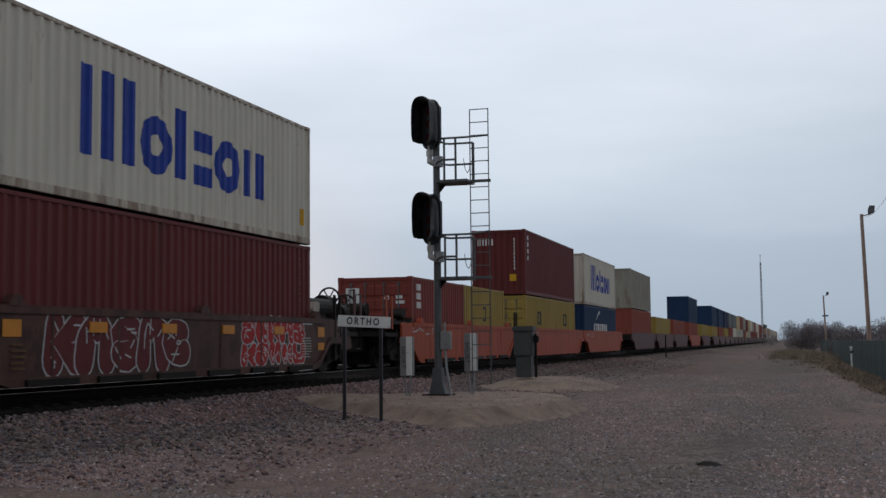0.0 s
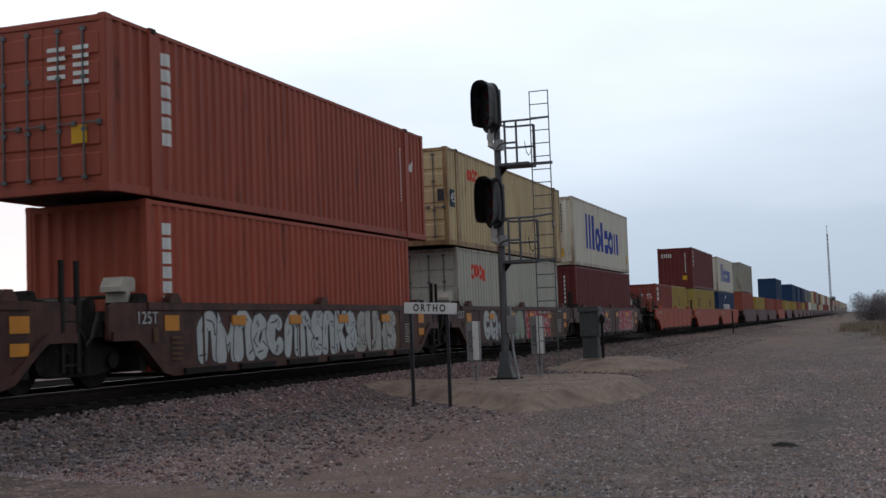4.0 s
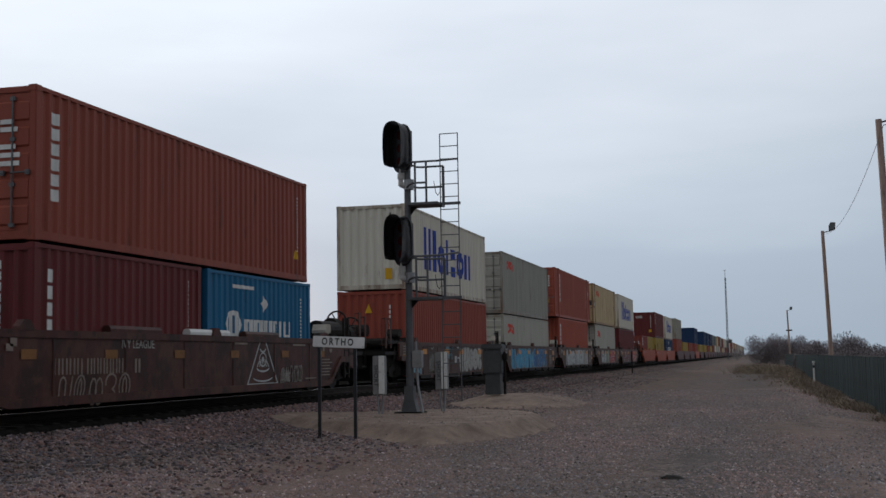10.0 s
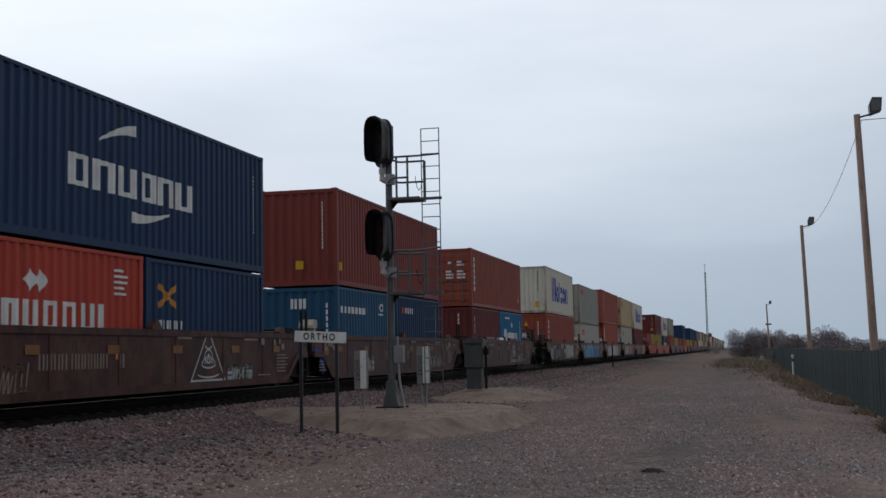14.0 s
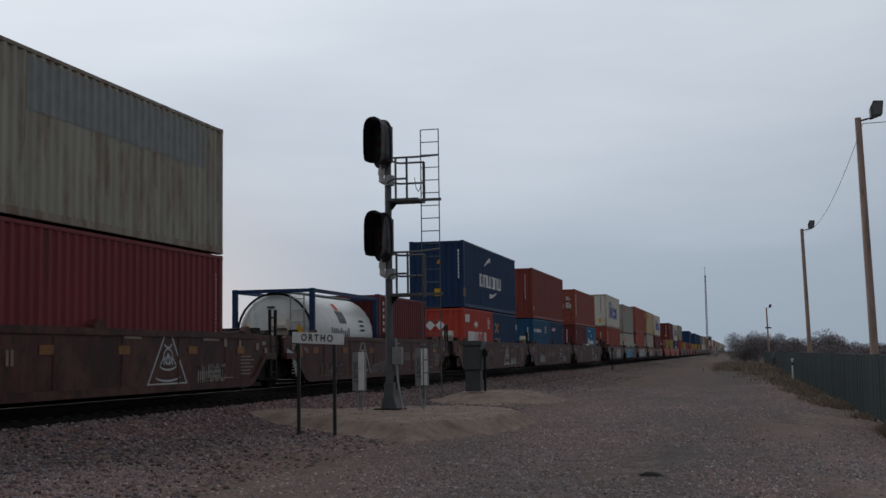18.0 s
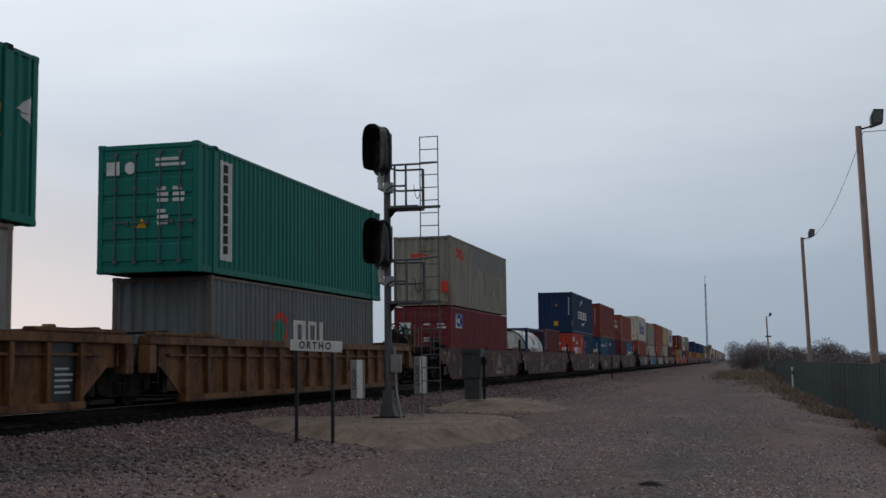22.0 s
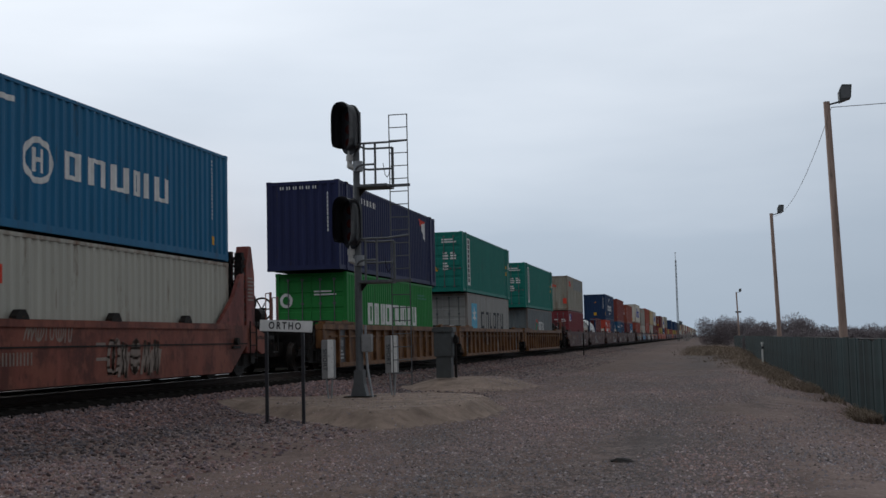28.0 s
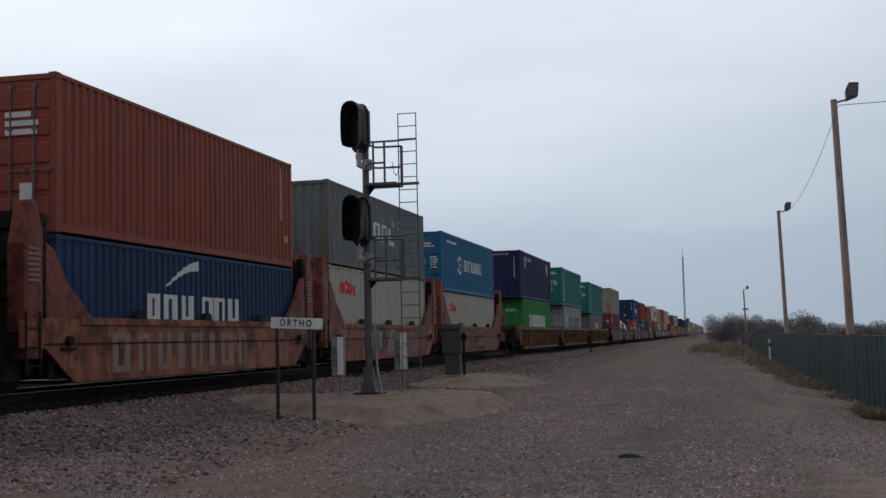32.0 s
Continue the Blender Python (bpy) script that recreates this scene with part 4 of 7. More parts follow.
def lug(half, top, sx, sy, X):
    y = sy * (half - 1.75)
    return box(rod(bmesh.new(), (sx * (X - 0.05), y, top - 0.45), (sx * (X + 0.10), y, top - 0.45), 0.09, 10), *sorted((sx * X, sx * (X + 0.06))), y - 0.22, y + 0.22, top - 0.62, top - 0.56)


def cross_rail(half, top, sy):
    """The pipe rail across a platform, with its dark guide lugs."""
    y = sy * (half - 1.35)
    bm = rod(bmesh.new(), (-1.25, y, top + 0.13), (1.38, y, top + 0.13), 0.03, 8)
    for x in (-0.9, 0.0, 0.9):
        rod(bm, (x, y, top - 0.3), (x, y, top + 0.13), 0.03, 6)
    prism(bm, [(y - 0.16, top - 0.02), (y + 0.16, top - 0.02), (y + 0.1, top + 0.15), (y - 0.08, top + 0.16)], "x", 1.18, 1.36)
    return bm


def end_gear(half, top, sy):
    """Air reservoir, brake cylinder and pipes below a platform."""
    bm = rod(bmesh.new(), (-0.2, sy * (half - 0.75), top - 0.05), (0.75, sy * (half - 0.75), top - 0.05), 0.17, 12)
    rod(bm, (0.85, sy * (half - 0.55), top + 0.05), (0.85, sy * (half - 0.55), top - 0.55), 0.11, 10)
    pipe(bm, [(1.25, sy * (half - 0.3), top - 0.15), (1.3, sy * (half - 0.05), top - 0.55), (1.2, sy * (half + 0.1), top - 0.8)], 0.03, 6)
    box(bm, 0.95, 1.3, *sorted((sy * (half - 1.2), sy * (half - 0.9))), top - 0.32, top + 0.02)
    return bm


def bulkhead(half, top, sy, X):
    y0, y1 = sorted((sy * (half - 0.95), sy * (half - 0.80)))
    bm = bbox(-X + 0.42, X - 0.42, y0, y1, top - 0.3, top + 1.8)
    for q in (0.3, 0.9, 1.5):
        box(bm, -X + 0.42, X - 0.42, min(y0, y0 - 0.06), y1 + 0.06, top + q, top + q + 0.12)
    return bm
# ---- the train, from its rear forwards ----
HC, STD = 2.896, 2.591
L20, L40, L45, L48 = 6.06, 12.19, 13.72, 14.63


def upper(lower_h):
    return FLOOR_Z + lower_h + 0.03


def arc(cx, cz, rx, rz, a0, a1, n=8):
    return [(cx + rx * math.cos(radians(a0 + (a1 - a0) * k / n)), cz + rz * math.sin(radians(a0 + (a1 - a0) * k / n))) for k in range(n + 1)]


# swollen strokes in a unit square
BUBBLES = [
    [arc(0.5, 0.5, 0.36, 0.42, 50, 310)],
    [[(0.16, 1.0), (0.14, 0.35)] + arc(0.5, 0.3, 0.36, 0.28, 190, 350) + [(0.88, 1.0)]],
    [[(0.12, 0.0), (0.16, 0.55)] + arc(0.5, 0.66, 0.34, 0.32, 170, 10) + [(0.88, 0.0)]],
    [arc(0.5, 0.74, 0.3, 0.24, 20, 250, 6) + arc(0.5, 0.26, 0.32, 0.26, 80, -150, 6)],
    [[(0.2, 1.0), (0.2, 0.0)], [(0.88, 0.98), (0.42, 0.5), (0.9, 0.02)]],
    [[(0.15, 0.0), (0.2, 0.9), (0.55, 0.25), (0.86, 0.92), (0.9, 0.0)]],
    [arc(0.5, 0.5, 0.34, 0.44, 0, 360, 12)],
    [[(0.3, 0.95), (0.22, 0.5), (0.34, 0.05)], [(0.74, 0.95), (0.66, 0.45), (0.78, 0.05)]],
]


def ribbon(bm, path, radius, edge, d0, d1):
    """A fat sprayed stroke along a path, with round ends and an outline, as one sheet."""
    pts = [Vector(p) for p in path]
    rows = []

    def vert(p, d):
        return bm.verts.new((d, p.x, p.y))
    for j, p in enumerate(pts):
        t = (pts[min(j + 1, len(pts) - 1)] - pts[max(j - 1, 0)]).normalized()
        n = Vector((-t.y, t.x))
        r, e = radius(j), j * 0.00006
        rows.append((vert(p + n * (r + edge), d0 + e), vert(p + n * r, d1 + e), vert(p - n * r, d1 + e), vert(p - n * (r + edge), d0 + e), p, t, n, r, e))
    for a, b in zip(rows, rows[1:]):
        for k in range(3):
            bm.faces.new((a[k], a[k + 1], b[k + 1], b[k])).material_index = 0 if k == 1 else 1
    for row, sgn in ((rows[0], -1), (rows[-1], 1)):
        p, t, n, r, e = row[4:]
        ring_in, ring_out = [row[1]], [row[0]]
        for k in range(1, 6):
            a = k * math.pi / 6
            v = n * math.cos(a) + t * sgn * math.sin(a)
            ring_in.append(vert(p + v * r, d1 + e))
            ring_out.append(vert(p + v * (r + edge), d0 + e))
        ring_in.append(row[2])
        ring_out.append(row[3])
        bm.faces.new(ring_in).material_index = 0
        for k in range(6):
            bm.faces.new((ring_in[k], ring_in[k + 1], ring_out[k + 1], ring_out[k])).material_index = 1


def bubble_word(car, u, u0, u1, z0, z1, n, seed, fill, line, fat=0.21):
    """Sprayed lettering that nobody could read: fat rounded strokes, outlined, each crowding the one before."""
    rng = random.Random(seed)
    w, h = (u1 - u0) / n, z1 - z0
    shine = bmesh.new()
    for k in range(n):
        r = fat * min(w, h * 0.8)
        x0, x1 = u0 + (k - 0.16) * w + r * 0.7 - u, u0 + (k + 1.16) * w - r * 0.7 - u
        b0, b1 = z0 + r + rng.uniform(0, 0.06) * h - RAIL_Z, z1 - r - rng.uniform(0, 0.10) * h - RAIL_Z
        lean = rng.uniform(-0.06, 0.06) * h
        bm, base = bmesh.new(), 1.404 + 0.0024 * k
        shapes = [[(x0 + (x1 - x0) * p[0] + lean * (p[1] - 0.5), b0 + (b1 - b0) * p[1]) for p in path] for path in BUBBLES[rng.randrange(len(BUBBLES))]]
        for i, path in enumerate(shapes):
            ribbon(bm, path, lambda j: r * (1 + 0.2 * math.sin(j * 1.1 + k)), 0.032, base + 0.0005 * i, base + 0.0011 + 0.0005 * i)
        for g in range(6):
            p = rng.choice(rng.choice(shapes))
            a = rng.uniform(0, 6.28)
            l = r * rng.uniform(0.6, 1.3)
            shine.faces.new([shine.verts.new((base + 0.0022 + g * 0.00003, y, z)) for y, z in stroke((p[0] - l * 0.5 * math.cos(a), p[1] - l * 0.5 * math.sin(a)), (p[0] + l * 0.5 * math.cos(a), p[1] + l * 0.5 * math.sin(a)), 0.03)])
        me = bpy.data.meshes.new("sprayed_shape")
        bm.to_mesh(me)
        bm.free()
        me.materials.append(fill)
        me.materials.append(line)
        place("sprayed_shape", me, car)
    part("spray_strokes", shine, line, car)["kind"] = "stuff"


def stroke(p, q, w):
    d = Vector((q[0] - p[0], q[1] - p[1]))
    if d.length < 1e-4:
        d = Vector((1e-3, 0))
    n = Vector((-d.y, d.x)).normalized() * w / 2
    e = d.normalized() * w / 2
    return [(p[0] - e.x + n.x, p[1] - e.y + n.y), (p[0] - e.x - n.x, p[1] - e.y - n.y), (q[0] + e.x - n.x, q[1] + e.y - n.y), (q[0] + e.x + n.x, q[1] + e.y + n.y)]


def tag_lines(u0, u1, z0, z1, n, seed, w=0.03):
    rng = random.Random(seed)
    out = []
    step = (u1 - u0) / n
    for k in range(n):
        y = u0 + k * step
        pts = [(y + rng.uniform(0, 0.2) * step, rng.uniform(z0, z1)) for _ in range(2)] + [(y + step * rng.uniform(0.4, 0.9), rng.uniform(z0, z1)) for _ in range(2)]
        out += [stroke(p, q, w) for p, q in zip(pts, pts[1:])]
    return out


# thin hand-drawn strokes in a unit square
SCRAWL = [
    [arc(0.5, 0.7, 0.36, 0.3, 200, -40, 8) + arc(0.45, 0.22, 0.4, 0.22, 60, -170, 8)],
    [arc(0.5, 0.5, 0.38, 0.5, 0, 360, 12), arc(0.5, 0.45, 0.14, 0.42, 0, 360, 8)],
    [arc(0.3, 0.5, 0.22, 0.5, 0, 360, 10), arc(0.7, 0.5, 0.24, 0.5, 90, 430, 10)],
    [[(0.15, 0.0)] + arc(0.35, 0.75, 0.2, 0.25, 180, 0, 6) + arc(0.72, 0.25, 0.17, 0.25, 180, 360, 6) + [(0.95, 1.0)]],
    [arc(0.55, 0.68, 0.3, 0.3, -60, 260, 9) + [(0.1, 0.1)] + arc(0.5, 0.12, 0.42, 0.12, 180, 360, 5)],
    [[(0.1, 0.05), (0.3, 1.0), (0.45, 0.1), (0.65, 0.95), (0.8, 0.0), (0.98, 0.7)]],
]


def scrawl(u0, u1, z0, z1, n, seed, w=0.035, double=False):
    """A tall narrow tag of thin strokes that nobody could read; double draws each stroke as a hollow band."""
    rng = random.Random(seed)
    out, step = [], (u1 - u0) / n
    for k in range(n):
        wide = step * rng.uniform(0.85, 1.1)
        lift, lean = rng.uniform(-0.08, 0.08) * (z1 - z0), rng.uniform(0.05, 0.3) * step
        for path in SCRAWL[rng.randrange(len(SCRAWL))]:
            pts = [(u0 + k * step + wide * a + lean * (b - 0.5), z0 + lift + (z1 - z0) * b) for a, b in path]
            for d in ((0.0, 0.12 * step) if double else (0.0,)):
                out += [stroke((p[0] + d, p[1]), (q[0] + d, q[1]), w) for p, q in zip(pts, pts[1:])]
    return out


def pyramid(u0, u1, z0, z1, filled=False):
    """A sprayed stone-coloured pyramid with dark outlines and an eye: its marks."""
    c, h = (u0 + u1) / 2, z1 - z0
    s = (u1 - u0) / 1.9
    body = [[(u0, z0), (u1, z0), (c + 0.1 * s, z1), (c - 0.1 * s, z1)]]
    out = [stroke((u0, z0), (c - 0.1 * s, z1), 0.045), stroke((u1, z0), (c + 0.1 * s, z1), 0.045)]
    inner = hoop(c, z0 + 0.56 * h, 0.22 * s, 0.15 * h, 0.03, 14) + [disc(c, z0 + 0.57 * h, 0.06 * s, 0.05 * h)]
    for q, w in ((0.74, 0.2), (0.34, 0.42), (0.14, 0.62)):
        inner += hoop(c, z0 + (q + 0.08) * h, w * s, 0.12 * h, 0.04, 8, 200, 340)
    inner += [stroke((u0 + 0.1 * s, z0 + 0.06 * h), (u1 - 0.1 * s, z0 + 0.06 * h), 0.045)]
    if filled:
        return [(G_STONE, body, "sprayed pyramid"), (G_WHITE, out, ""), (BLACK, inner, "")]
    # rays under the eye
    inner += [stroke((c + w * s, z0 + 0.42 * h), (c + 0.55 * w * s, z0 + 0.55 * h), 0.035) for w in (-0.34, -0.2, -0.07, 0.07, 0.2, 0.34)]
    out.append(stroke((u0, z0), (u1, z0), 0.045))
    return [(G_WHITE, out + inner, "")]


def flower(u0, u1, z0, z1):
    """A red shipping-line emblem as plain shapes: rounded blocks with pale hearts, and a bar."""
    w = (u1 - u0) / 4.2
    zc, h = (z0 + z1) / 2, (z1 - z0)
    out = []
    for k in range(3):
        y, z = u0 + w * (0.62 + 1.06 * k), zc + (0.08 if k % 2 else 0.0) * h
        out += hoop(y, z, w * 0.60, h * 0.46, min(w, h) * 0.36, 8)
    out.append(rect(u0 + w * 3.4, u0 + w * 4.05, z0, z1 - 0.3 * h))
    return out


def side_codes(u, z, seed):
    """Small white code lines near a container's front end."""
    return column(u, z, 0.04, 0.055, 16, 0.035)


def swoosh(u0, u1, z, up):
    out = []
    n = 8
    for k in range(n):
        a, b = k / n, (k + 1) / n
        f = lambda q: z + up * 0.30 * math.sin(q * 1.6)
        t0, t1 = 0.02 + 0.09 * a, 0.02 + 0.09 * b
        out.append([(u0 + (u1 - u0) * a, f(a)), (u0 + (u1 - u0) * b, f(b)), (u0 + (u1 - u0) * b, f(b) + 2 * t1), (u0 + (u1 - u0) * a, f(a) + 2 * t0)])
    return out


def wordmark_blue(u0, u1, z0, z1):
    """A big blue trade mark as plain bars and rings: a tall group of bars, then lower rings and bars."""
    k, H = (u1 - u0) / 7.4, z1 - z0
    p = [rect(u0 + a * k, u0 + (a + .40) * k, z0, z1) for a in (0, .68, 1.36)]
    for a in (2.55, 5.55):
        p += hoop(u0 + a * k, z0 + .33 * H, .60 * k, .36 * H, .36 * k, 16)
    p += [rect(u0 + 3.3 * k, u0 + 3.68 * k, z0, z0 + .88 * H), rect(u0 + 4.0 * k, u0 + 4.8 * k, z0 - .02 * H, z0 + .24 * H), rect(u0 + 4.0 * k, u0 + 4.8 * k, z0 + .42 * H, z0 + .68 * H)]
    p += [rect(u0 + a * k, u0 + (a + .38) * k, z0, z0 + .66 * H) for a in (6.3, 6.95)]
    return p


def star_points(y, z, ry, rz, n):
    """A star of n slim points round a hub."""
    out = [disc(y, z, 0.24 * ry, 0.24 * rz, 2 * n)]
    for k in range(n):
        a = math.pi / 2 + k * 2 * math.pi / n
        d = math.pi / n
        out.append([(y + 0.24 * ry * math.cos(a - d), z + 0.24 * rz * math.sin(a - d)), (y + ry * math.cos(a), z + rz * math.sin(a)), (y + 0.24 * ry * math.cos(a + d), z + 0.24 * rz * math.sin(a + d))])
    return out


def amber(us, z=1.62):
    return (M_ORANGE, [rect(a, a + 0.42, z, z + 0.24) for a in us], "amber reflective squares")


def stencil(u, z=1.55, seed=3):
    return (G_CHALK, lines(u, z, 0.62, 8, 0.022, 0.04, seed), "")


# five faded orange cars with tall bulkheads
TALL = "faded orange-red well car with tall end bulkheads and rust stains"
for u, mk in ((-155.0, []), (-139.55, [(G_GHOST, blocks(-143.9, 1.0, 0.75, [0.7, 0.5, 0.6, 0.3, 0.6, 0.3, 0.7, 0.5], 0.35, 0.3), "faded word blocks")]),
              (-124.1, pyramid(-124.5, -122.9, 0.98, 2.02, True) + [(G_GHOST, scrawl(-127.6, -125.4, 1.1, 1.7, 4, 71, 0.06), ""), (G_GHOST, hoop(-118.4, 1.34, 0.52, 0.42, 0.05, 18) + scrawl(-121.6, -120.2, 1.0, 1.6, 3, 72, 0.07), "")]),
              (-108.65, [(G_GHOST, scrawl(-111.8, -110.2, 1.66, 2.0, 5, 5), ""), (G_GHOST, blocks(-113.6, 1.25, 0.22, [0.15] * 10, 0.06, 0.26) + lines(-109.4, 1.62, 0.5, 2, 0.06, 0.22), ""), (G_GHOST, scrawl(-109.0, -106.7, 0.98, 1.64, 5, 6, 0.05, True), "")])):
    well_car(u, 15.45, W_RUST_DEEP if u > -110 else W_RUSTY, TALL, "tall", marks=mk + [(G_GHOST, lines(u - 7.22, 3.2, 0.42, 7, 0.04, 0.05) + lines(u + 6.8, 3.2, 0.42, 7, 0.04, 0.05), ""), (M_WHITE, lines(u + 3.2, 2.02, 1.3, 1, 0.06), "")], front_brake=u > -110, front_truck=True)
container(-161.1, L40, STD, FLOOR_Z, P_NAVY, "dark blue steel container low in the well", True)
container(-161.1, L40, HC, upper(STD), P_RED_BRICK, "brick-red steel container stacked on a blue one", True)
container(-145.6, L40, STD, FLOOR_Z, P_NAVY, "navy container with a white word mark and swoosh", False,
          [(M_WHITE, blocks(-142.1, 2.02, 0.55, [0.62, 0.72, 0.66], 0.14, 0.34) + blocks(-139.4, 2.02, 0.55, [0.6, 0.62, 0.72], 0.12, 0.34) + swoosh(-141.2, -139.6, 2.72, 1.4), "white blocks of a trade mark")])
container(-145.6, L40, HC, upper(STD), P_RED_BRICK, "brick-red corrugated container with barred rear doors", True,
          [(M_WHITE, side_codes(-134.2, 6.2, 1), ""), (M_YELLOW, [rect(-134.0, -133.8, 4.2, 4.4)], "")], [(M_WHITE, lines(0.2, 2.2, 0.7, 3, 0.1, 0.06) + [rect(0.5, 0.75, 0.6, 0.9)], "")])
container(-130.2, L40, HC, FLOOR_Z, P_GREY_PALE, "pale grey container with a red emblem", False, [(M_RED, flower(-129.1, -127.5, 2.92, 3.4), "red emblem")])
container(-130.2, L40, STD, upper(HC), P_GREY_BLUE, "weathered grey container with white letter blocks", False,
          [(M_WHITE, blocks(-125.3, 4.95, 0.62, [0.95, 0.75], 0.12, 0.28) + [rect(-123.25, -123.05, 4.9, 5.5), rect(-123.25, -122.6, 4.9, 5.05)], "white blocks"),
           (M_RED, hoop(-126.1, 5.17, 0.42, 0.45, 0.13, 16), "red hoop"), (M_GREEN, [rect(-126.35, -125.95, 4.95, 5.5), rect(-126.1, -125.6, 4.9, 5.1)], ""),
           (M_SKY, [disc(-122.7, 5.72, 0.18, 0.13)], ""), (M_WHITE, hoop(-121.8, 5.72, 0.16, 0.15, 0.06, 10), "")],
          [(M_WHITE, [disc(-0.45, 2.0, 0.14, 0.2), disc(-0.3, 1.9, 0.12, 0.12)], "pale mark")])
container(-114.8, L40, STD, FLOOR_Z, P_GREY_PALE, "pale grey container with a red emblem", False, [(M_RED, flower(-113.6, -112.1, 2.62, 3.08), "red emblem")])
container(-114.8, L40, STD, upper(STD), P_BLUE_SKY, "bright blue container with a ring emblem and pale blocks", True,
          [(M_WHITE, hoop(-111.05, 4.83, 0.5, 0.42, 0.11, 18) + [rect(-111.25, -111.12, 4.62, 5.05), rect(-111.0, -110.87, 4.62, 5.05), rect(-111.2, -110.9, 4.8, 4.88)], "ring emblem"),
           (M_WHITE, blocks(-110.2, 4.62, 0.52, [0.62, 0.72, 0.7, 0.28, 0.2, 0.72], 0.22, 0.3), "pale blocks"), (M_WHITE, lines(-113.7, 5.82, 2.6, 1, 0.1), ""), (M_WHITE, side_codes(-103.6, 5.9, 1), ""), (M_YELLOW, [rect(-103.6, -103.4, 3.9, 4.1)], "")],
          [(M_WHITE, hoop(-0.75, 1.85, 0.3, 0.3, 0.07, 14) + lines(0.2, 2.1, 0.75, 2, 0.07, 0.05) + lines(0.2, 1.5, 0.3, 4, 0.06, 0.06) + lines(0.7, 1.5, 0.35, 5, 0.06, 0.05), "")])

# three ochre cars with ribbed sides
def rib_panels(u):
    """Black stencil panels near both ends of a ribbed car, with pale lines."""
    if u > -50:
        return [(STEEL_DARK, [rect(u + 2.9, u + 3.15, 1.3, 1.6), rect(u + 4.4, u + 4.65, 1.3, 1.6)], "dark slot"), (G_OCHRE, [rect(u + 2.0, u + 2.6, 1.25, 1.6), rect(u + 3.5, u + 4.1, 1.25, 1.6)], "patched paint")]
    return [(BLACK, [rect(u - 7.85, u - 6.95, 0.92, 1.92), rect(u + 6.95, u + 7.85, 0.92, 1.92)], "black stencil panel"), (G_WHITE, lines(u - 7.7, 1.3, 0.6, 3, 0.05, 0.06) + blocks(u - 7.7, 1.42, 0.2, [0.12, 0.12, 0.12], 0.07) + lines(u + 7.1, 1.5, 0.6, 5, 0.04, 0.06), "")]


RIB = "ochre-brown ribbed well car streaked with rust"
well_car(-86.7, 19.75, W_OCHRE, RIB, "ribbed", rear_truck=True, rear_brake=False, marks=rib_panels(-86.7) + [(G_GHOST, lines(-88.9, 1.75, 0.6, 4, 0.09, 0.05) + lines(-91, 1.75, 0.5, 5, 0.07, 0.05), "")])
well_car(-67.0, 19.75, W_OCHRE, RIB, "ribbed", marks=rib_panels(-67.0) + [(G_GHOST, scrawl(-69.1, -68.0, 1.3, 1.8, 3, 3, 0.06, True) + scrawl(-66.2, -65.3, 0.87, 1.53, 3, 6, 0.05, True), "")])
well_car(-47.25, 19.75, W_OCHRE, RIB, "ribbed", front_brake=True, marks=rib_panels(-47.25) + [(G_GHOST, tag_lines(-47.9, -47.4, 1.0, 1.7, 2, 8, 0.08), "")])
container(-92.85, L40, HC, FLOOR_Z, P_GREEN_LEAF, "leaf-green container with a white block word mark", True,
          [(M_WHITE, blocks(-90.35, 2.14, 0.74, [0.62, 0.66, 0.62, 0.66, 0.7, 0.66, 0.62, 0.62, 0.66], 0.13, 0.36), "white blocks"), (M_GREEN, lines(-83.2, 3.4, 1.6, 2, 0.07, 0.05), "")],
          [(M_WHITE, hoop(-0.85, 2.0, 0.22, 0.24, 0.1, 14) + lines(0.1, 2.3, 0.8, 2, 0.05, 0.05), "white ring")])
container(-93.6, L45, HC, upper(HC), P_NAVY_DARK, "dark navy long container with a pale emblem", False,
          [(M_WHITE, blocks(-91.0, 6.22, 0.2, [0.2, 0.22, 0.22, 0.22, 0.22, 0.2], 0.1, 0.34) + [disc(-91.5, 6.25, 0.22, 0.2), rect(-91.6, -91.45, 5.75, 6.2)], "small pale blocks"),
           (M_RED, [[(-82.75, 6.5), (-81.75, 6.45), (-82.0, 5.9)]], "red wedge"), (M_WHITE, [[(-82.4, 6.3), (-81.7, 6.4), (-81.75, 5.62), (-82.1, 5.9)]], "white wedge"), (M_ORANGE, [rect(-80.9, -80.7, 5.0, 5.15)], "")],
          [(M_WHITE, blocks(-0.75, 2.62, 0.1, [0.12] * 6, 0.1) + column(0.83, 2.5, 0.04, 0.1, 10, 0.03), "")])
container(-73.1, L40, HC, FLOOR_Z, P_GREY_MID, "grey container with dark block letters and a pale star", True,
          [(M_DARK, blocks(-69.5, 2.12, 0.86, [0.9, 0.8, 0.66, 0.8, 0.68, 0.8], 0.38, 0.24), "dark blocks"), (M_SKY, [rect(-72.1, -70.6, 2.0, 3.35)], "pale blue square"),
           (M_WHITE, star_points(-71.35, 2.68, 0.62, 0.56, 7), "white star")],
          [(M_WHITE, [rect(-0.75, -0.4, 0.9, 1.3), rect(0.2, 0.55, 0.9, 1.35)], "")])
GD = [(M_YELLOW, [[(-0.25, 1.0), (0.0, 1.0), (-0.12, 1.22)]], ""), (M_WHITE, [rect(-1.0, -0.68, 2.2, 2.5), disc(-0.42, 2.35, 0.13, 0.14)], ""), (M_WHITE, lines(0.2, 2.55, 0.75, 2, 0.07, 0.05) + lines(0.25, 1.9, 0.28, 3, 0.08, 0.05) + lines(0.62, 1.9, 0.3, 3, 0.08, 0.05) + lines(0.25, 1.4, 0.28, 3, 0.08, 0.05), "")]
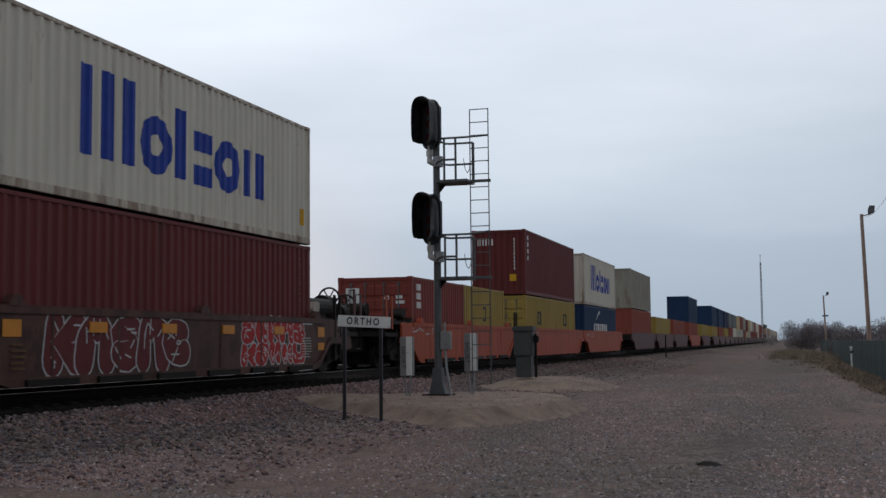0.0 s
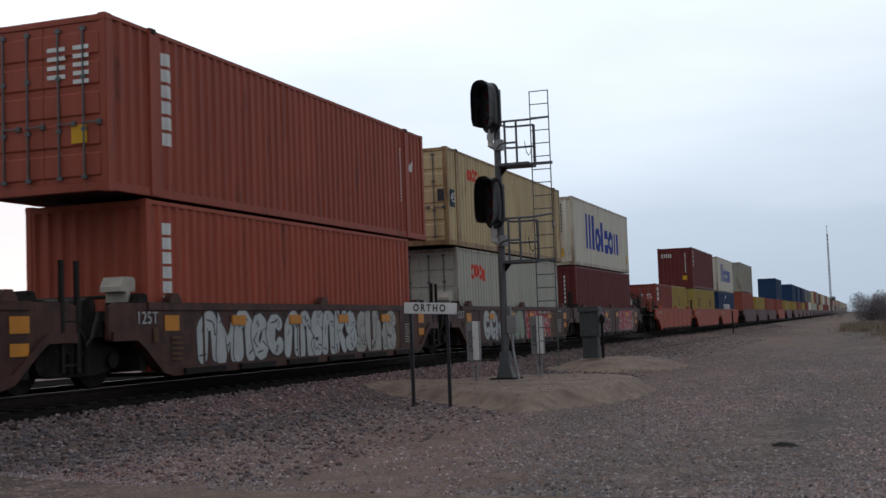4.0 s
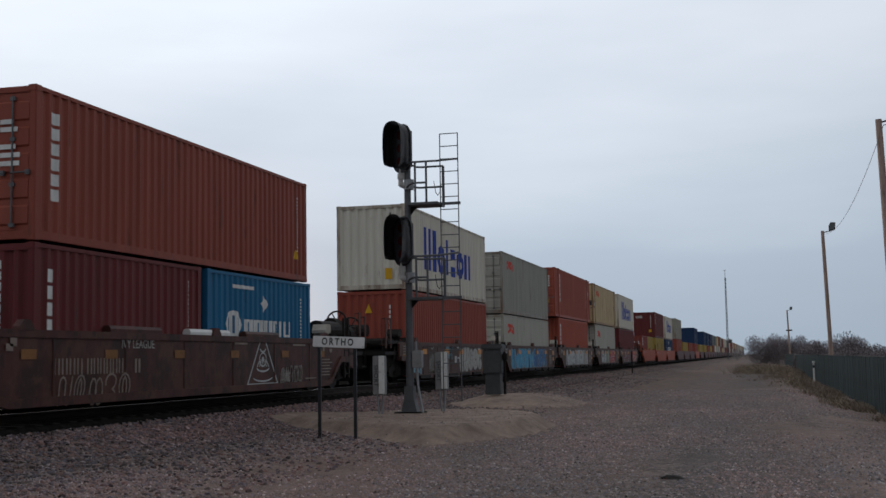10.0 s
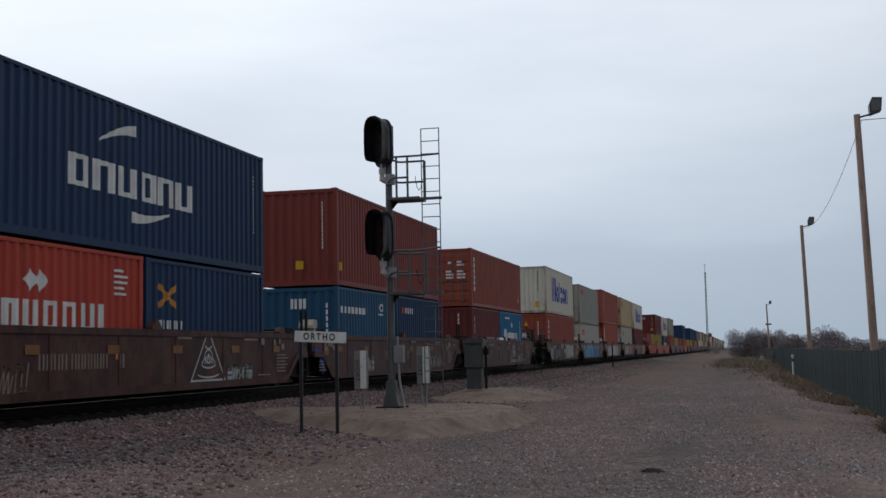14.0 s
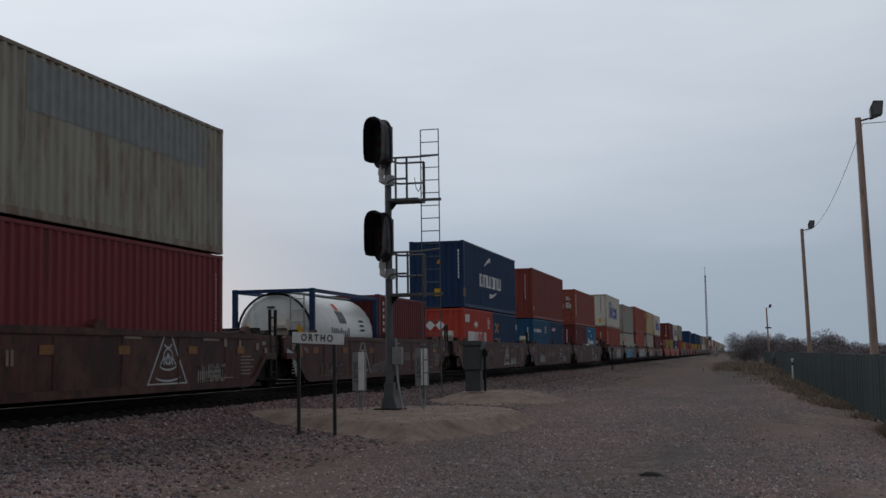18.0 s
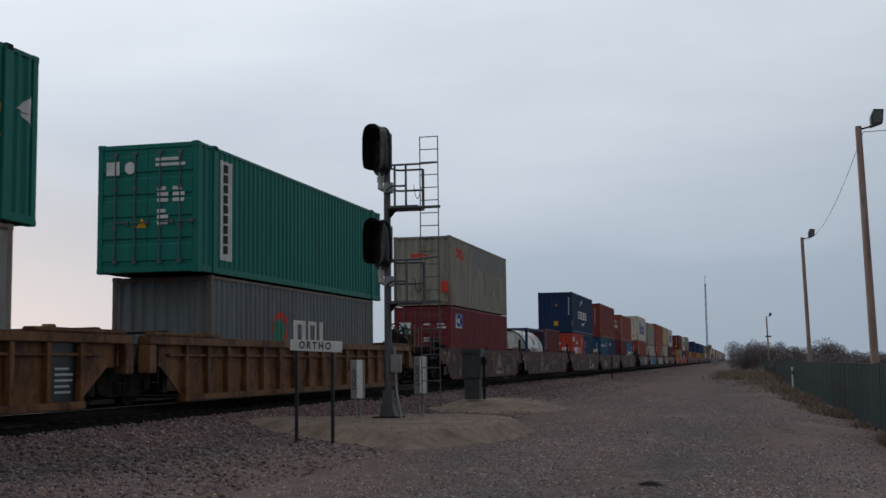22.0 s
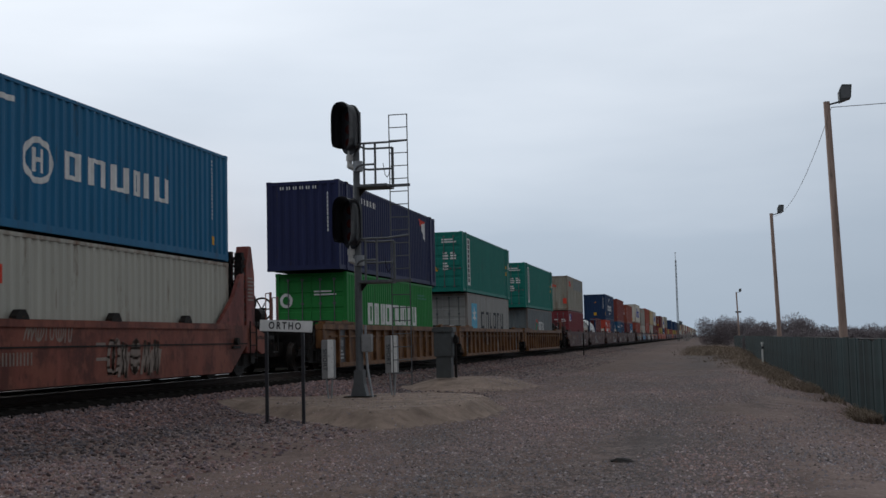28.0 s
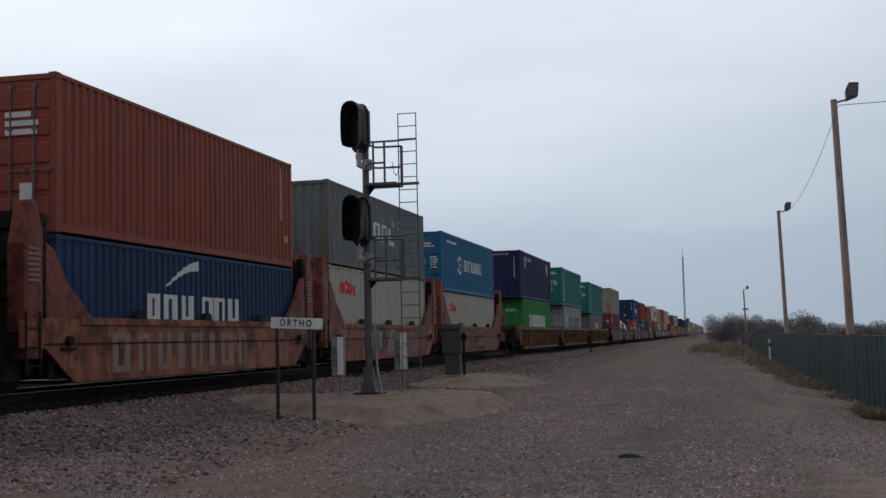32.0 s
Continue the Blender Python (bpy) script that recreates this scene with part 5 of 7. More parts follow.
for u, zz in ((-74.0, HC), (-54.1, STD)):
    o = u + 54.1
    up = upper(zz) - upper(STD)
    container(u, L45, HC, upper(zz), P_GREEN, "sea-green long container with a white name panel and barred doors", True,
              [(M_WHITE, [rect(-52.9 + o, -52.28 + o, 3.9 + up, 6.2 + up)], "white name panel"), (M_WHITE, [[(-41.0 + o, 5.45 + up), (-40.45 + o, 5.8 + up), (-40.6 + o, 5.4 + up)], [(-40.9 + o, 5.4 + up), (-40.5 + o, 5.2 + up), (-40.6 + o, 5.4 + up)]], ""), (M_YELLOW, [rect(-41.62 + o, -41.45 + o, 5.3 + up, 5.45 + up), [(-41.65 + o, 4.9 + up), (-41.42 + o, 4.9 + up), (-41.55 + o, 5.15 + up)]], ""), (M_PATCH, column(-42.3 + o, 6.0 + up, 0.06, 0.1, 11, 0.05) + column(-42.0 + o, 5.8 + up, 0.08, 0.1, 4, 0.05), "")], GD)
    panel = column(-52.7 + o, 6.12 + up, 0.24, 0.19, 9, 0.045)
    part("painted_mark", decal([[(y - (u + L45 / 2), z - upper(zz)) for y, z in p] for p in panel], CW / 2 - 0.006, -L45 / 2 + 0.12, 0.014), M_DARK, MOVING[-1][0], "")
container(-53.4, L40, STD, FLOOR_Z, P_GREY_BLUE, "weathered grey container with white letter blocks and rust", False,
          [(M_WHITE, blocks(-48.3, 2.02, 0.66, [1.0, 0.75], 0.12, 0.28) + [rect(-46.2, -45.95, 2.02, 2.68)], "white blocks"), (M_RED, hoop(-49.2, 2.45, 0.55, 0.4, 0.14, 14), ""), (M_GREEN, [rect(-49.7, -48.9, 2.1, 2.6)], ""), (G_GHOST, column(-42.7, 3.3, 0.18, 0.12, 4, 0.1) + column(-42.4, 3.3, 0.1, 0.12, 4, 0.1) + column(-42.65, 2.2, 0.14, 0.12, 1, 0.1), "")])

# five red-brown long wells
def patches(u):
    """Faded reflective squares, a curl of spray paint and stencils that cannot be read."""
    rng = random.Random(int(u * 10))
    ref = [rect(u + q, u + q + 0.42, 1.6, 1.76) for q in (-6.7, -4.2, -1.6, 1.0, 3.9, 6.4)] + [rect(u - 7.9, u - 7.5, 1.5, 1.78)]
    pale = [rect(u + q, u + q + rng.uniform(0.1, 0.26), z, z + rng.uniform(0.08, 0.2)) for q, z in ((rng.choice((rng.uniform(5.6, 8.3), rng.uniform(-8.4, -6.6))), rng.uniform(1.6, 1.85)) for _ in range(10))]
    small = lines(u + 6.6, 1.55, 0.8, 6, 0.03, 0.05, 8) + lines(u + 5.4, 1.08, 0.9, 3, 0.03, 0.06, 5) + lines(u - 8.3, 1.35, 0.6, 4, 0.03, 0.05, 9) + lines(u + 1.2, 1.94, 0.9, 1, 0.05) + lines(u + 4.6, 1.93, 1.1, 1, 0.05)
    curl = []
    if u in (30.5, -6.1):
        # a sprayed curl beside the bogie
        a = u - 8.75
        curl = [(M_BLUE if u > 0 else G_WHITE, [[(a + 0.1, 1.55), (a + 0.15, 1.72), (a + 0.62, 1.62), (a + 0.5, 1.45)], [(a + 0.5, 1.45), (a + 0.62, 1.62), (a + 0.95, 1.15), (a + 0.8, 1.0)]], "")]
    return curl + [(G_AMBER, ref, "faded amber square"), (G_GHOST, pale + small, "")]


def owner_marks(u, z=1.34):
    """The owner's initials and the car's number, as a row of plain upright bars."""
    return blocks(u, z, 0.27, [0.17] * 4, 0.06, 0.26) + blocks(u + 1.0, z, 0.27, [0.16] * 6, 0.05, 0.26) + [rect(u + 2.63, u + 2.7, z, z + 0.26), rect(u + 2.76, u + 2.83, z, z + 0.26)]


PYR = "red-brown smooth-sided well car with sprayed pyramid outlines"
for u, mk in ((-24.25, pyramid(-22.15, -20.35, 0.93, 2.04) + [(G_CHALK, scrawl(-19.9, -18.5, 0.95, 1.35, 5, 41), ""), (G_GHOST, owner_marks(-29.4, 1.42) + scrawl(-29.9, -28.1, 0.93, 1.36, 5, 9), "")]),
              (-6.1, pyramid(-9.2, -7.5, 0.9, 1.95) + [(G_CHALK, scrawl(-7.4, -6.0, 0.92, 1.3, 5, 4), ""), (G_GHOST, scrawl(-12.2, -10.3, 0.85, 1.3, 5, 10) + owner_marks(-5.2), "")]),
              (12.5, pyramid(14.3, 16.1, 0.95, 1.98) + [(G_GHOST, scrawl(6.4, 8.4, 0.92, 1.45, 5, 11) + owner_marks(8.7), ""), (G_WHITE, scrawl(16.15, 17.6, 0.9, 1.3, 5, 12, 0.035, True), ""), (M_ORANGE, [rect(11.2, 11.28, 1.5, 1.75)], "")]),
              (30.5, pyramid(32.9, 34.75, 0.9, 2.03) + [(G_CHALK, scrawl(25.4, 27.3, 0.93, 1.55, 5, 13, 0.045, True), ""), (G_CHALK, scrawl(34.8, 36.2, 0.95, 1.35, 5, 43, 0.035, True), ""), (G_GHOST, owner_marks(28.6), "")]),
              (48.8, pyramid(50.65, 52.5, 0.92, 2.05) + [(G_CHALK, scrawl(52.6, 54.05, 0.95, 1.37, 5, 15, 0.035), ""), (G_GHOST, owner_marks(43.02), ""), (G_GHOST, scrawl(43.1, 45.5, 0.84, 1.3, 5, 16), "")])):
    car = well_car(u, 18.27, W_BROWN_RED, PYR, marks=mk + patches(u), rear_truck=u < -20, front_brake=u > 40, rear_brake=u < -20, front_truck=True)
    if u > 40:
        place("lettering", text_mesh("lettering", "IVY LEAGUE", 0.23, G_CHALK), car, "chalk-white hand lettering", loc=(1.408, 45.78 - u, 1.86 - RAIL_Z)).rotation_euler = (radians(90), 0, radians(90))
        for y, cover in ((45.75, W_BROWN_RED), (48.86, M_WHITE), (51.6, W_BROWN_RED)):
            bm = bmesh.new()
            prism(bm, [(-0.09, 0), (0.09, 0), (0.09, 0.06), (0.05, 0.12), (-0.05, 0.12), (-0.09, 0.06)], "y", -0.95, 0.95)
            place("lug_cover", mesh_of("lug_cover", bm, cover), car, "white steel cover" if cover is M_WHITE else "", loc=(1.31, y - u, 2.075 - RAIL_Z))
container(-30.4, L40, HC, FLOOR_Z, P_WINE, "wine-red container with a blue and white emblem and barred doors", True,
          [(M_WHITE, [rect(-29.65, -28.3, 2.95, 3.55)], "white square"), (M_WHITE, side_codes(-18.6, 3.4, 2), "")], [(M_WHITE, lines(0.05, 2.2, 0.4, 1, 0.07, 0.06) + lines(0.62, 2.2, 0.4, 2, 0.07, 0.07) + lines(0.05, 1.62, 0.36, 2, 0.05, 0.05) + [rect(-1.0, -0.5, 1.75, 2.25)], ""), (M_GREEN, [[(-0.95, 1.95), (-0.7, 2.2), (-0.56, 1.8), (-0.75, 1.78)]], "")])
part("painted_mark", decal([[(y + 24.305, z - FLOOR_Z) for y, z in p] for p in (hoop(-28.97, 3.25, 0.42, 0.25, 0.12, 12) + [rect(-29.6, -28.35, 3.48, 3.53), rect(-29.6, -29.5, 2.97, 3.5), rect(-28.45, -28.35, 2.97, 3.5)])], CW / 2 - 0.006, -L40 / 2 + 0.12, 0.014), M_BLUE, MOVING[-1][0], "blue emblem")
container(-30.4, L40, HC, upper(HC), P_GREY_WARM, "rust-stained pale container with a repainted grey patch", False,
          [(M_RED, flower(-29.4, -27.8, 5.85, 6.35), "red emblem"), (M_PATCH, [rect(-26.0, -19.15, 5.7, 6.6)], "repainted grey patch")], [(M_RED, flower(-0.5, 0.3, 1.95, 2.2), ""), (M_RED, [rect(0.8, 1.1, 0.55, 1.0)], "")])
container(0.05 - L20, L20, STD, FLOOR_Z, P_MAROON, "short dark maroon container behind a tank", False, [(M_WHITE, column(-5.5, 3.3, 0.14, 0.12, 7, 0.1), "")])
container(6.55, L20, STD, FLOOR_Z, P_ORANGE, "short bright orange container with a white block word mark", False,
          [(M_WHITE, blocks(7.4, 2.02, 0.5, [0.46, 0.46, 0.46, 0.46, 0.48, 0.48, 0.18], 0.12, 0.36), "white blocks"), (M_WHITE, [rect(6.75, 7.65, 2.92, 3.25)], "white plate"), (M_WHITE, [disc(8.75, 2.85, 0.2, 0.2, 4), disc(9.05, 2.85, 0.2, 0.2, 4)], "hazard diamonds"), (M_WHITE, lines(11.5, 3.2, 0.5, 5, 0.05, 0.06), "")],
          [(M_WHITE, [disc(-0.3, 1.85, 0.22, 0.22, 4), disc(0.15, 1.85, 0.22, 0.22, 4)], "hazard diamonds"), (M_GREEN, [[(-0.9, 1.7), (-0.6, 1.7), (-0.75, 2.1)]], "")])
container(12.72, L20, STD, FLOOR_Z, P_NAVY, "short navy container with an orange cross mark", False,
          [(M_ORANGE, [stroke((13.35, 2.6), (14.0, 2.95), 0.12), stroke((13.35, 2.95), (14.0, 2.6), 0.12)], "orange cross"), (M_WHITE, blocks(13.2, 2.1, 0.18, [0.2] * 4, 0.1), "")])
container(6.6, L40, HC, upper(STD), P_NAVY, "dark blue container with a white word mark between swooshes", False,
          [(M_WHITE, blocks(9.9, 4.62, 0.58, [0.66, 0.78, 0.7], 0.16, 0.3) + blocks(12.55, 4.62, 0.58, [0.6, 0.64, 0.76], 0.12, 0.3) + swoosh(10.9, 12.3, 5.55, 1.0) + swoosh(13.8, 12.2, 4.45, -1.0), "white blocks and swooshes"), (M_YELLOW, [rect(6.55, 6.85, 4.0, 4.38)], "yellow square"), (M_WHITE, side_codes(18.2, 5.9, 2), "")],
          [(M_YELLOW, [rect(-0.1, 0.2, 0.5, 0.82)], "yellow square"), (M_WHITE, column(0.95, 2.5, 0.06, 0.12, 8, 0.04), ""), (M_ORANGE, [[(0.0, 1.9), (0.2, 1.9), (0.1, 2.1)]], "")])
container(24.4, L20, STD, FLOOR_Z, P_BLUE_STEEL, "short steel-blue container with pale blocks", False,
          [(M_WHITE, blocks(24.75, 2.75, 0.2, [0.24] * 8, 0.07, 0.4) + hoop(28.85, 3.02, 0.22, 0.14, 0.07, 10) + lines(28.6, 2.82, 0.6, 1, 0.05), "pale blocks"), (M_WHITE, side_codes(29.9, 3.2, 1), "")],
          [(M_WHITE, blocks(-0.25, 1.95, 0.3, [0.2, 0.22], 0.06, 0.4) + column(0.85, 2.1, 0.06, 0.14, 8, 0.05), "")])
container(30.6, L20, STD, FLOOR_Z, P_NAVY, "short dark blue container with small pale blocks", False, [(M_WHITE, blocks(31.8, 2.92, 0.2, [0.22] * 4, 0.06, 0.4), ""), (M_RED, [rect(31.4, 31.6, 2.92, 3.12)], ""), (M_WHITE, side_codes(36.0, 3.2, 1), "")])
container(24.4, L40, HC, upper(STD), P_RED, "plain red-oxide corrugated container", False, [(M_YELLOW, [rect(24.6, 24.85, 4.0, 4.25)], "yellow square")], [(M_YELLOW, [rect(-0.08, 0.16, 0.5, 0.75)], "yellow square"), (M_WHITE, column(0.75, 2.5, 0.035, 0.09, 12, 0.03), "")])
container(42.7, L20, STD, FLOOR_Z, P_MAROON, "short maroon container with white letter blocks", False,
          [(M_WHITE, column(43.1, 3.1, 0.2, 0.22, 4, 0.06), "white blocks"), (M_WHITE, side_codes(48.2, 3.2, 1), "")], [(M_WHITE, blocks(-1.0, 1.9, 0.22, [0.14, 0.2, 0.2], 0.08), ""), (M_WHITE, column(0.55, 2.3, 0.06, 0.14, 8, 0.04), "")])
container(49.05, L20, STD, FLOOR_Z, P_BLUE_SKY, "short bright blue container with a ring and white blocks", False,
          [(M_WHITE, hoop(50.4, 2.35, 0.42, 0.32, 0.11, 16) + [rect(50.2, 50.3, 2.15, 2.55), rect(50.5, 50.6, 2.15, 2.55)], "ring emblem"), (M_WHITE, blocks(51.0, 2.1, 0.38, [0.42, 0.46, 0.46, 0.2, 0.16, 0.46], 0.12, 0.3), "white blocks"), (M_WHITE, [disc(52.1, 2.87, 0.2, 0.2, 4)], ""), (M_WHITE, lines(50.3, 3.25, 1.6, 1, 0.08), ""), (M_WHITE, side_codes(54.4, 3.1, 1), "")])
container(42.7, L40, STD, upper(STD), P_RED_BRICK, "brick-red container with barred rear doors and upright white blocks", True,
          [(M_WHITE, column(43.15, 5.75, 0.24, 0.2, 6, 0.06), "upright white blocks"), (M_WHITE, side_codes(54.2, 5.7, 1), ""), (M_YELLOW, [[(54.0, 4.1), (54.3, 4.1), (54.15, 4.35)]], "")],
          [(M_WHITE, [disc(-0.42, 1.9, 0.09, 0.14)] + lines(0.15, 2.0, 0.26, 1, 0.1) + lines(0.55, 2.02, 0.35, 2, 0.08, 0.05) + lines(0.05, 1.6, 0.36, 3, 0.08, 0.06) + lines(0.55, 1.6, 0.4, 3, 0.08, 0.06) + [rect(-1.05, -0.85, 0.7, 0.95)], ""), (M_YELLOW, [[(-0.55, 0.82), (-0.35, 0.82), (-0.45, 1.02)]], "")])

# five brown wells covered in spray paint
BRN = "brown smooth-sided well car covered in sprayed lettering"
SPRAY = {
    70.1: [(70.5, 74.2, 0.95, 2.02, 5, 21, G_CHALK, BLACK, 0.27)],
    85.9: [(80.5, 86.0, 0.93, 2.02, 7, 23, G_BLUE, G_PALE_BLUE, 0.24), (86.1, 89.8, 0.95, 2.02, 4, 34, G_BLUE_DEEP, G_PALE_BLUE, 0.27)],
    101.8: [(96.9, 100.1, 0.95, 2.03, 5, 24, G_WHITE, BLACK, 0.25), (100.25, 103.75, 0.95, 2.03, 6, 35, G_WHITE, BLACK, 0.25), (103.8, 106.2, 0.9, 2.03, 4, 25, G_CHALK, BLACK, 0.25)],
    117.9: [(113.6, 116.15, 0.95, 2.03, 4, 26, G_WHITE, BLACK, 0.24), (116.4, 118.05, 0.98, 2.0, 2, 27, G_GREEN, G_CHALK, 0.26), (118.5, 121.7, 1.42, 2.03, 5, 28, G_RED, G_WHITE, 0.3), (118.5, 121.7, 0.92, 1.5, 4, 31, G_RED, G_WHITE, 0.3)],
    133.3: [(128.4, 132.95, 0.98, 2.06, 5, 29, G_WINE, G_WHITE, 0.26), (135.2, 138.5, 1.45, 2.05, 5, 30, G_RED, G_WHITE, 0.3), (135.2, 138.5, 0.98, 1.52, 5, 33, G_RED, G_WHITE, 0.3)],
}
for u, mk in ((70.1, [(G_CHALK, scrawl(66.1, 67.75, 1.08, 1.73, 6, 22, 0.04, True) + hoop(66.5, 1.94, 0.2, 0.1, 0.04, 12), ""), (G_PALE_BLUE, scrawl(64.05, 65.1, 1.02, 1.65, 5, 24, 0.028, True), ""), (G_AMBER, [rect(62.85, 63.7, 1.52, 1.68)], "wide amber plate"), (G_GHOST, [rect(63.82, 64.0, 1.5, 1.78)] + lines(62.9, 1.95, 0.75, 4, 0.035, 0.05, 8), ""), (G_PALE_BLUE, tag_lines(68.4, 69.4, 1.75, 2.0, 6, 25, 0.06) + tag_lines(68.7, 69.4, 1.5, 1.72, 4, 26, 0.05), ""), (G_WHITE, lines(70.0, 1.95, 0.45, 1, 0.06) + lines(70.05, 1.55, 0.45, 1, 0.05) + [rect(69.65, 69.95, 1.35, 1.6)], "")]), (85.9, []), (101.8, []), (117.9, []), (133.3, [])):
    mk = [(G_OCHRE, [disc(u + 4.15, 1.42, 0.62, 0.56, 20)], "faded round emblem"), (G_PRIMER, hoop(u + 4.15, 1.42, 0.3, 0.3, 0.08, 10) + [rect(u + 4.1, u + 4.2, 1.1, 1.72)], "")] + mk
    car = well_car(u, 15.8, W_BROWN, BRN, marks=mk + [amber((u + 6.05,)), (M_ORANGE, [rect(u + 6.05, u + 6.45, 1.3, 1.48)] + ([rect(u - 6.0, u - 5.55, 1.6, 1.86)] if u > 75 else []), ""), stencil(u + 5.05, 1.6, 5), (G_WHITE, lines(u + 5.1, 1.95, 0.8, 1, 0.04), "")] + ([(G_OCHRE, lines(u - 5.8, 1.5, 0.4, 5, 0.04, 0.05) + [rect(u - 6.35, u - 6.2, 1.42, 1.66)], "")] if u > 75 else []), rear_truck=u < 75, front_brake=u > 130, rear_brake=u < 75)
    for g in SPRAY[u]:
        bubble_word(car, u, *g)
    for q in (-3.5, -1.15, 1.25, 3.75) if u > 75 else (-4.65, -1.6, 0.6, 3.75):
        place("reflector", shared("reflector", lambda: mesh_of("reflector", bbox(1.395, 1.434, -0.26, 0.26, 0.95, 1.13, 0.004), M_ORANGE)), car, "amber reflective plate", loc=(0, q, 0))
for ob, u, z in MOVING[:]:
    if ob.name.startswith("well_car") and 75 < u < 140:
        place("lettering", shared("125T", lambda: text_mesh("lettering", "125T", 0.29, G_WHITE, 1.05)), ob, "white stencilled figures", loc=(1.408, -6.5, 1.09)).rotation_euler = (radians(90), 0, radians(90))
OO = "red emblem"
container(63.95, L40, HC, FLOOR_Z, P_RED_ORANGE, "orange-red container with upright white blocks", False, [(M_WHITE, column(64.42, 3.42, 0.24, 0.22, 5, 0.09), "upright white blocks")],
          [(M_WHITE, column(0.62, 2.4, 0.06, 0.12, 8, 0.05), ""), (M_YELLOW, [[(-0.23, 2.15), (0.03, 2.15), (-0.1, 2.46)]], "")])
container(63.95, L40, HC, upper(HC), P_CREAM, "cream container with a big blue block word mark", False, [(M_BLUE, wordmark_blue(66.3, 73.4, 4.68, 6.2), "big blue blocks"), (M_WHITE, side_codes(75.5, 6.3, 1), "")], [(M_YELLOW, [rect(0.5, 0.75, 0.35, 0.72)], "yellow square"), (M_DARK, column(0.68, 2.6, 0.05, 0.1, 9, 0.04), "")])
container(79.75, L40, STD, FLOOR_Z, P_GREY_PALE, "pale grey container with a red emblem", True, [(M_RED, flower(80.7, 82.3, 2.62, 3.12), OO)], [(M_RED, flower(-1.0, -0.35, 1.9, 2.1), "")])
container(79.75, L40, HC, upper(STD), P_GREY, "grey container with a red emblem and barred doors", True, [(M_RED, flower(80.75, 82.4, 5.65, 6.1), OO), (M_WHITE, side_codes(91.3, 6.2, 1), "")], [(M_RED, flower(-0.95, -0.3, 2.3, 2.5), ""), (M_YELLOW, [rect(-0.55, -0.28, 1.6, 1.9)], ""), (M_DARK, [rect(-0.95, -0.7, 0.95, 1.25)], "")])
container(95.6, L40, HC, FLOOR_Z, P_RED_BRIGHT, "orange-red container with upright white blocks", False, [(M_WHITE, column(96.1, 3.45, 0.3, 0.2, 6, 0.05), "upright white blocks"), (M_WHITE, side_codes(107.2, 3.4, 1), "")])
container(94.55, L48, HC, upper(HC), P_RED_WARM, "brick-red long container with upright white blocks", True, [(M_WHITE, column(96.2, 6.42, 0.3, 0.22, 6, 0.06), "upright white blocks"), (M_WHITE, [[(108.0, 5.7), (108.35, 6.0), (108.25, 5.65)]] + side_codes(107.4, 6.2, 1), "")], [(M_WHITE, column(0.1, 2.4, 0.35, 0.07, 4, 0.08) + column(0.6, 2.4, 0.3, 0.07, 5, 0.07), ""), (M_YELLOW, [rect(0.55, 0.85, 0.8, 1.1)], "")])
container(111.8, L40, HC, FLOOR_Z, P_GREY_PALE, "pale grey container with a red emblem and barred doors", True, [(M_RED, flower(113.1, 114.55, 2.88, 3.4), OO), (M_WHITE, side_codes(123, 3.4, 1), "")])
long_tan = container(111.15, L45, HC, upper(HC), P_TAN, "tan long container with a red emblem", True, [(M_RED, flower(113.1, 114.55, 5.88, 6.34), OO), (M_NAVY_PLATE, [rect(123.55, 124.05, 5.14, 5.5)], "length plate"), (M_NAVY_PLATE, [rect(111.32, 111.8, 5.0, 5.52)], "length plate")], [(M_DARK, [rect(0.9, 1.1, 1.3, 1.65)], "")])
for y, z, size in ((123.8, 5.32, 0.3), (111.56, 5.26, 0.4)):
    place("lettering", text_mesh("lettering", "45", size, M_WHITE), long_tan, "white length figures", loc=(CW / 2 + 0.018, y - 118.01, z - upper(HC))).rotation_euler = (radians(90), 0, radians(90))
container(127.15, L40, HC, FLOOR_Z, P_MAROON, "dark red corrugated container", False, [(M_WHITE, side_codes(138.7, 3.5, 1), "")], [(M_WHITE, column(0.7, 2.5, 0.06, 0.12, 8, 0.05), "")])
container(127.15, L40, HC, upper(HC), P_CREAM, "cream container with a big blue block word mark", False, [(M_BLUE, wordmark_blue(129.5, 136.75, 4.66, 6.2), "big blue blocks"), (M_YELLOW, [rect(138.7, 138.95, 4.3, 4.7)], "")], [(M_YELLOW, [rect(0.5, 0.75, 0.35, 0.72)], "yellow square"), (M_DARK, column(0.68, 2.6, 0.05, 0.1, 9, 0.04), "")])

# orange wells ahead
ORG = "bright orange smooth-sided well car"
for u in (153.5, 169.9, 185.4):
    well_car(u, 15.9, W_ORANGE, ORG, near=u < 160, rear_truck=u < 160, rear_brake=u < 160, marks=[(G_WHITE, tag_lines(u - 6.6, u - 4.0, 1.7, 1.95, 4, 40), "")])
container(147.4, L20, STD, FLOOR_Z, P_RED, "short red container with a white emblem and barred doors", True, [(M_WHITE, column(148.0, 3.3, 0.35, 0.2, 3, 0.08), "")], [(M_WHITE, [rect(-0.95, -0.5, 1.7, 2.25)] + lines(0.3, 2.0, 0.25, 1, 0.12) + lines(0.7, 2.0, 0.3, 2, 0.1, 0.06) + lines(0.3, 1.3, 0.6, 3, 0.1, 0.08), "")])
container(153.55, L20, STD, FLOOR_Z, P_YELLOW, "short mustard container with dark letter blocks", False, [(M_DARK, blocks(156.2, 2.25, 0.55, [0.5], 0.1, 0.3) + blocks(156.3, 1.8, 0.3, [0.35], 0.1, 0.3), "")])
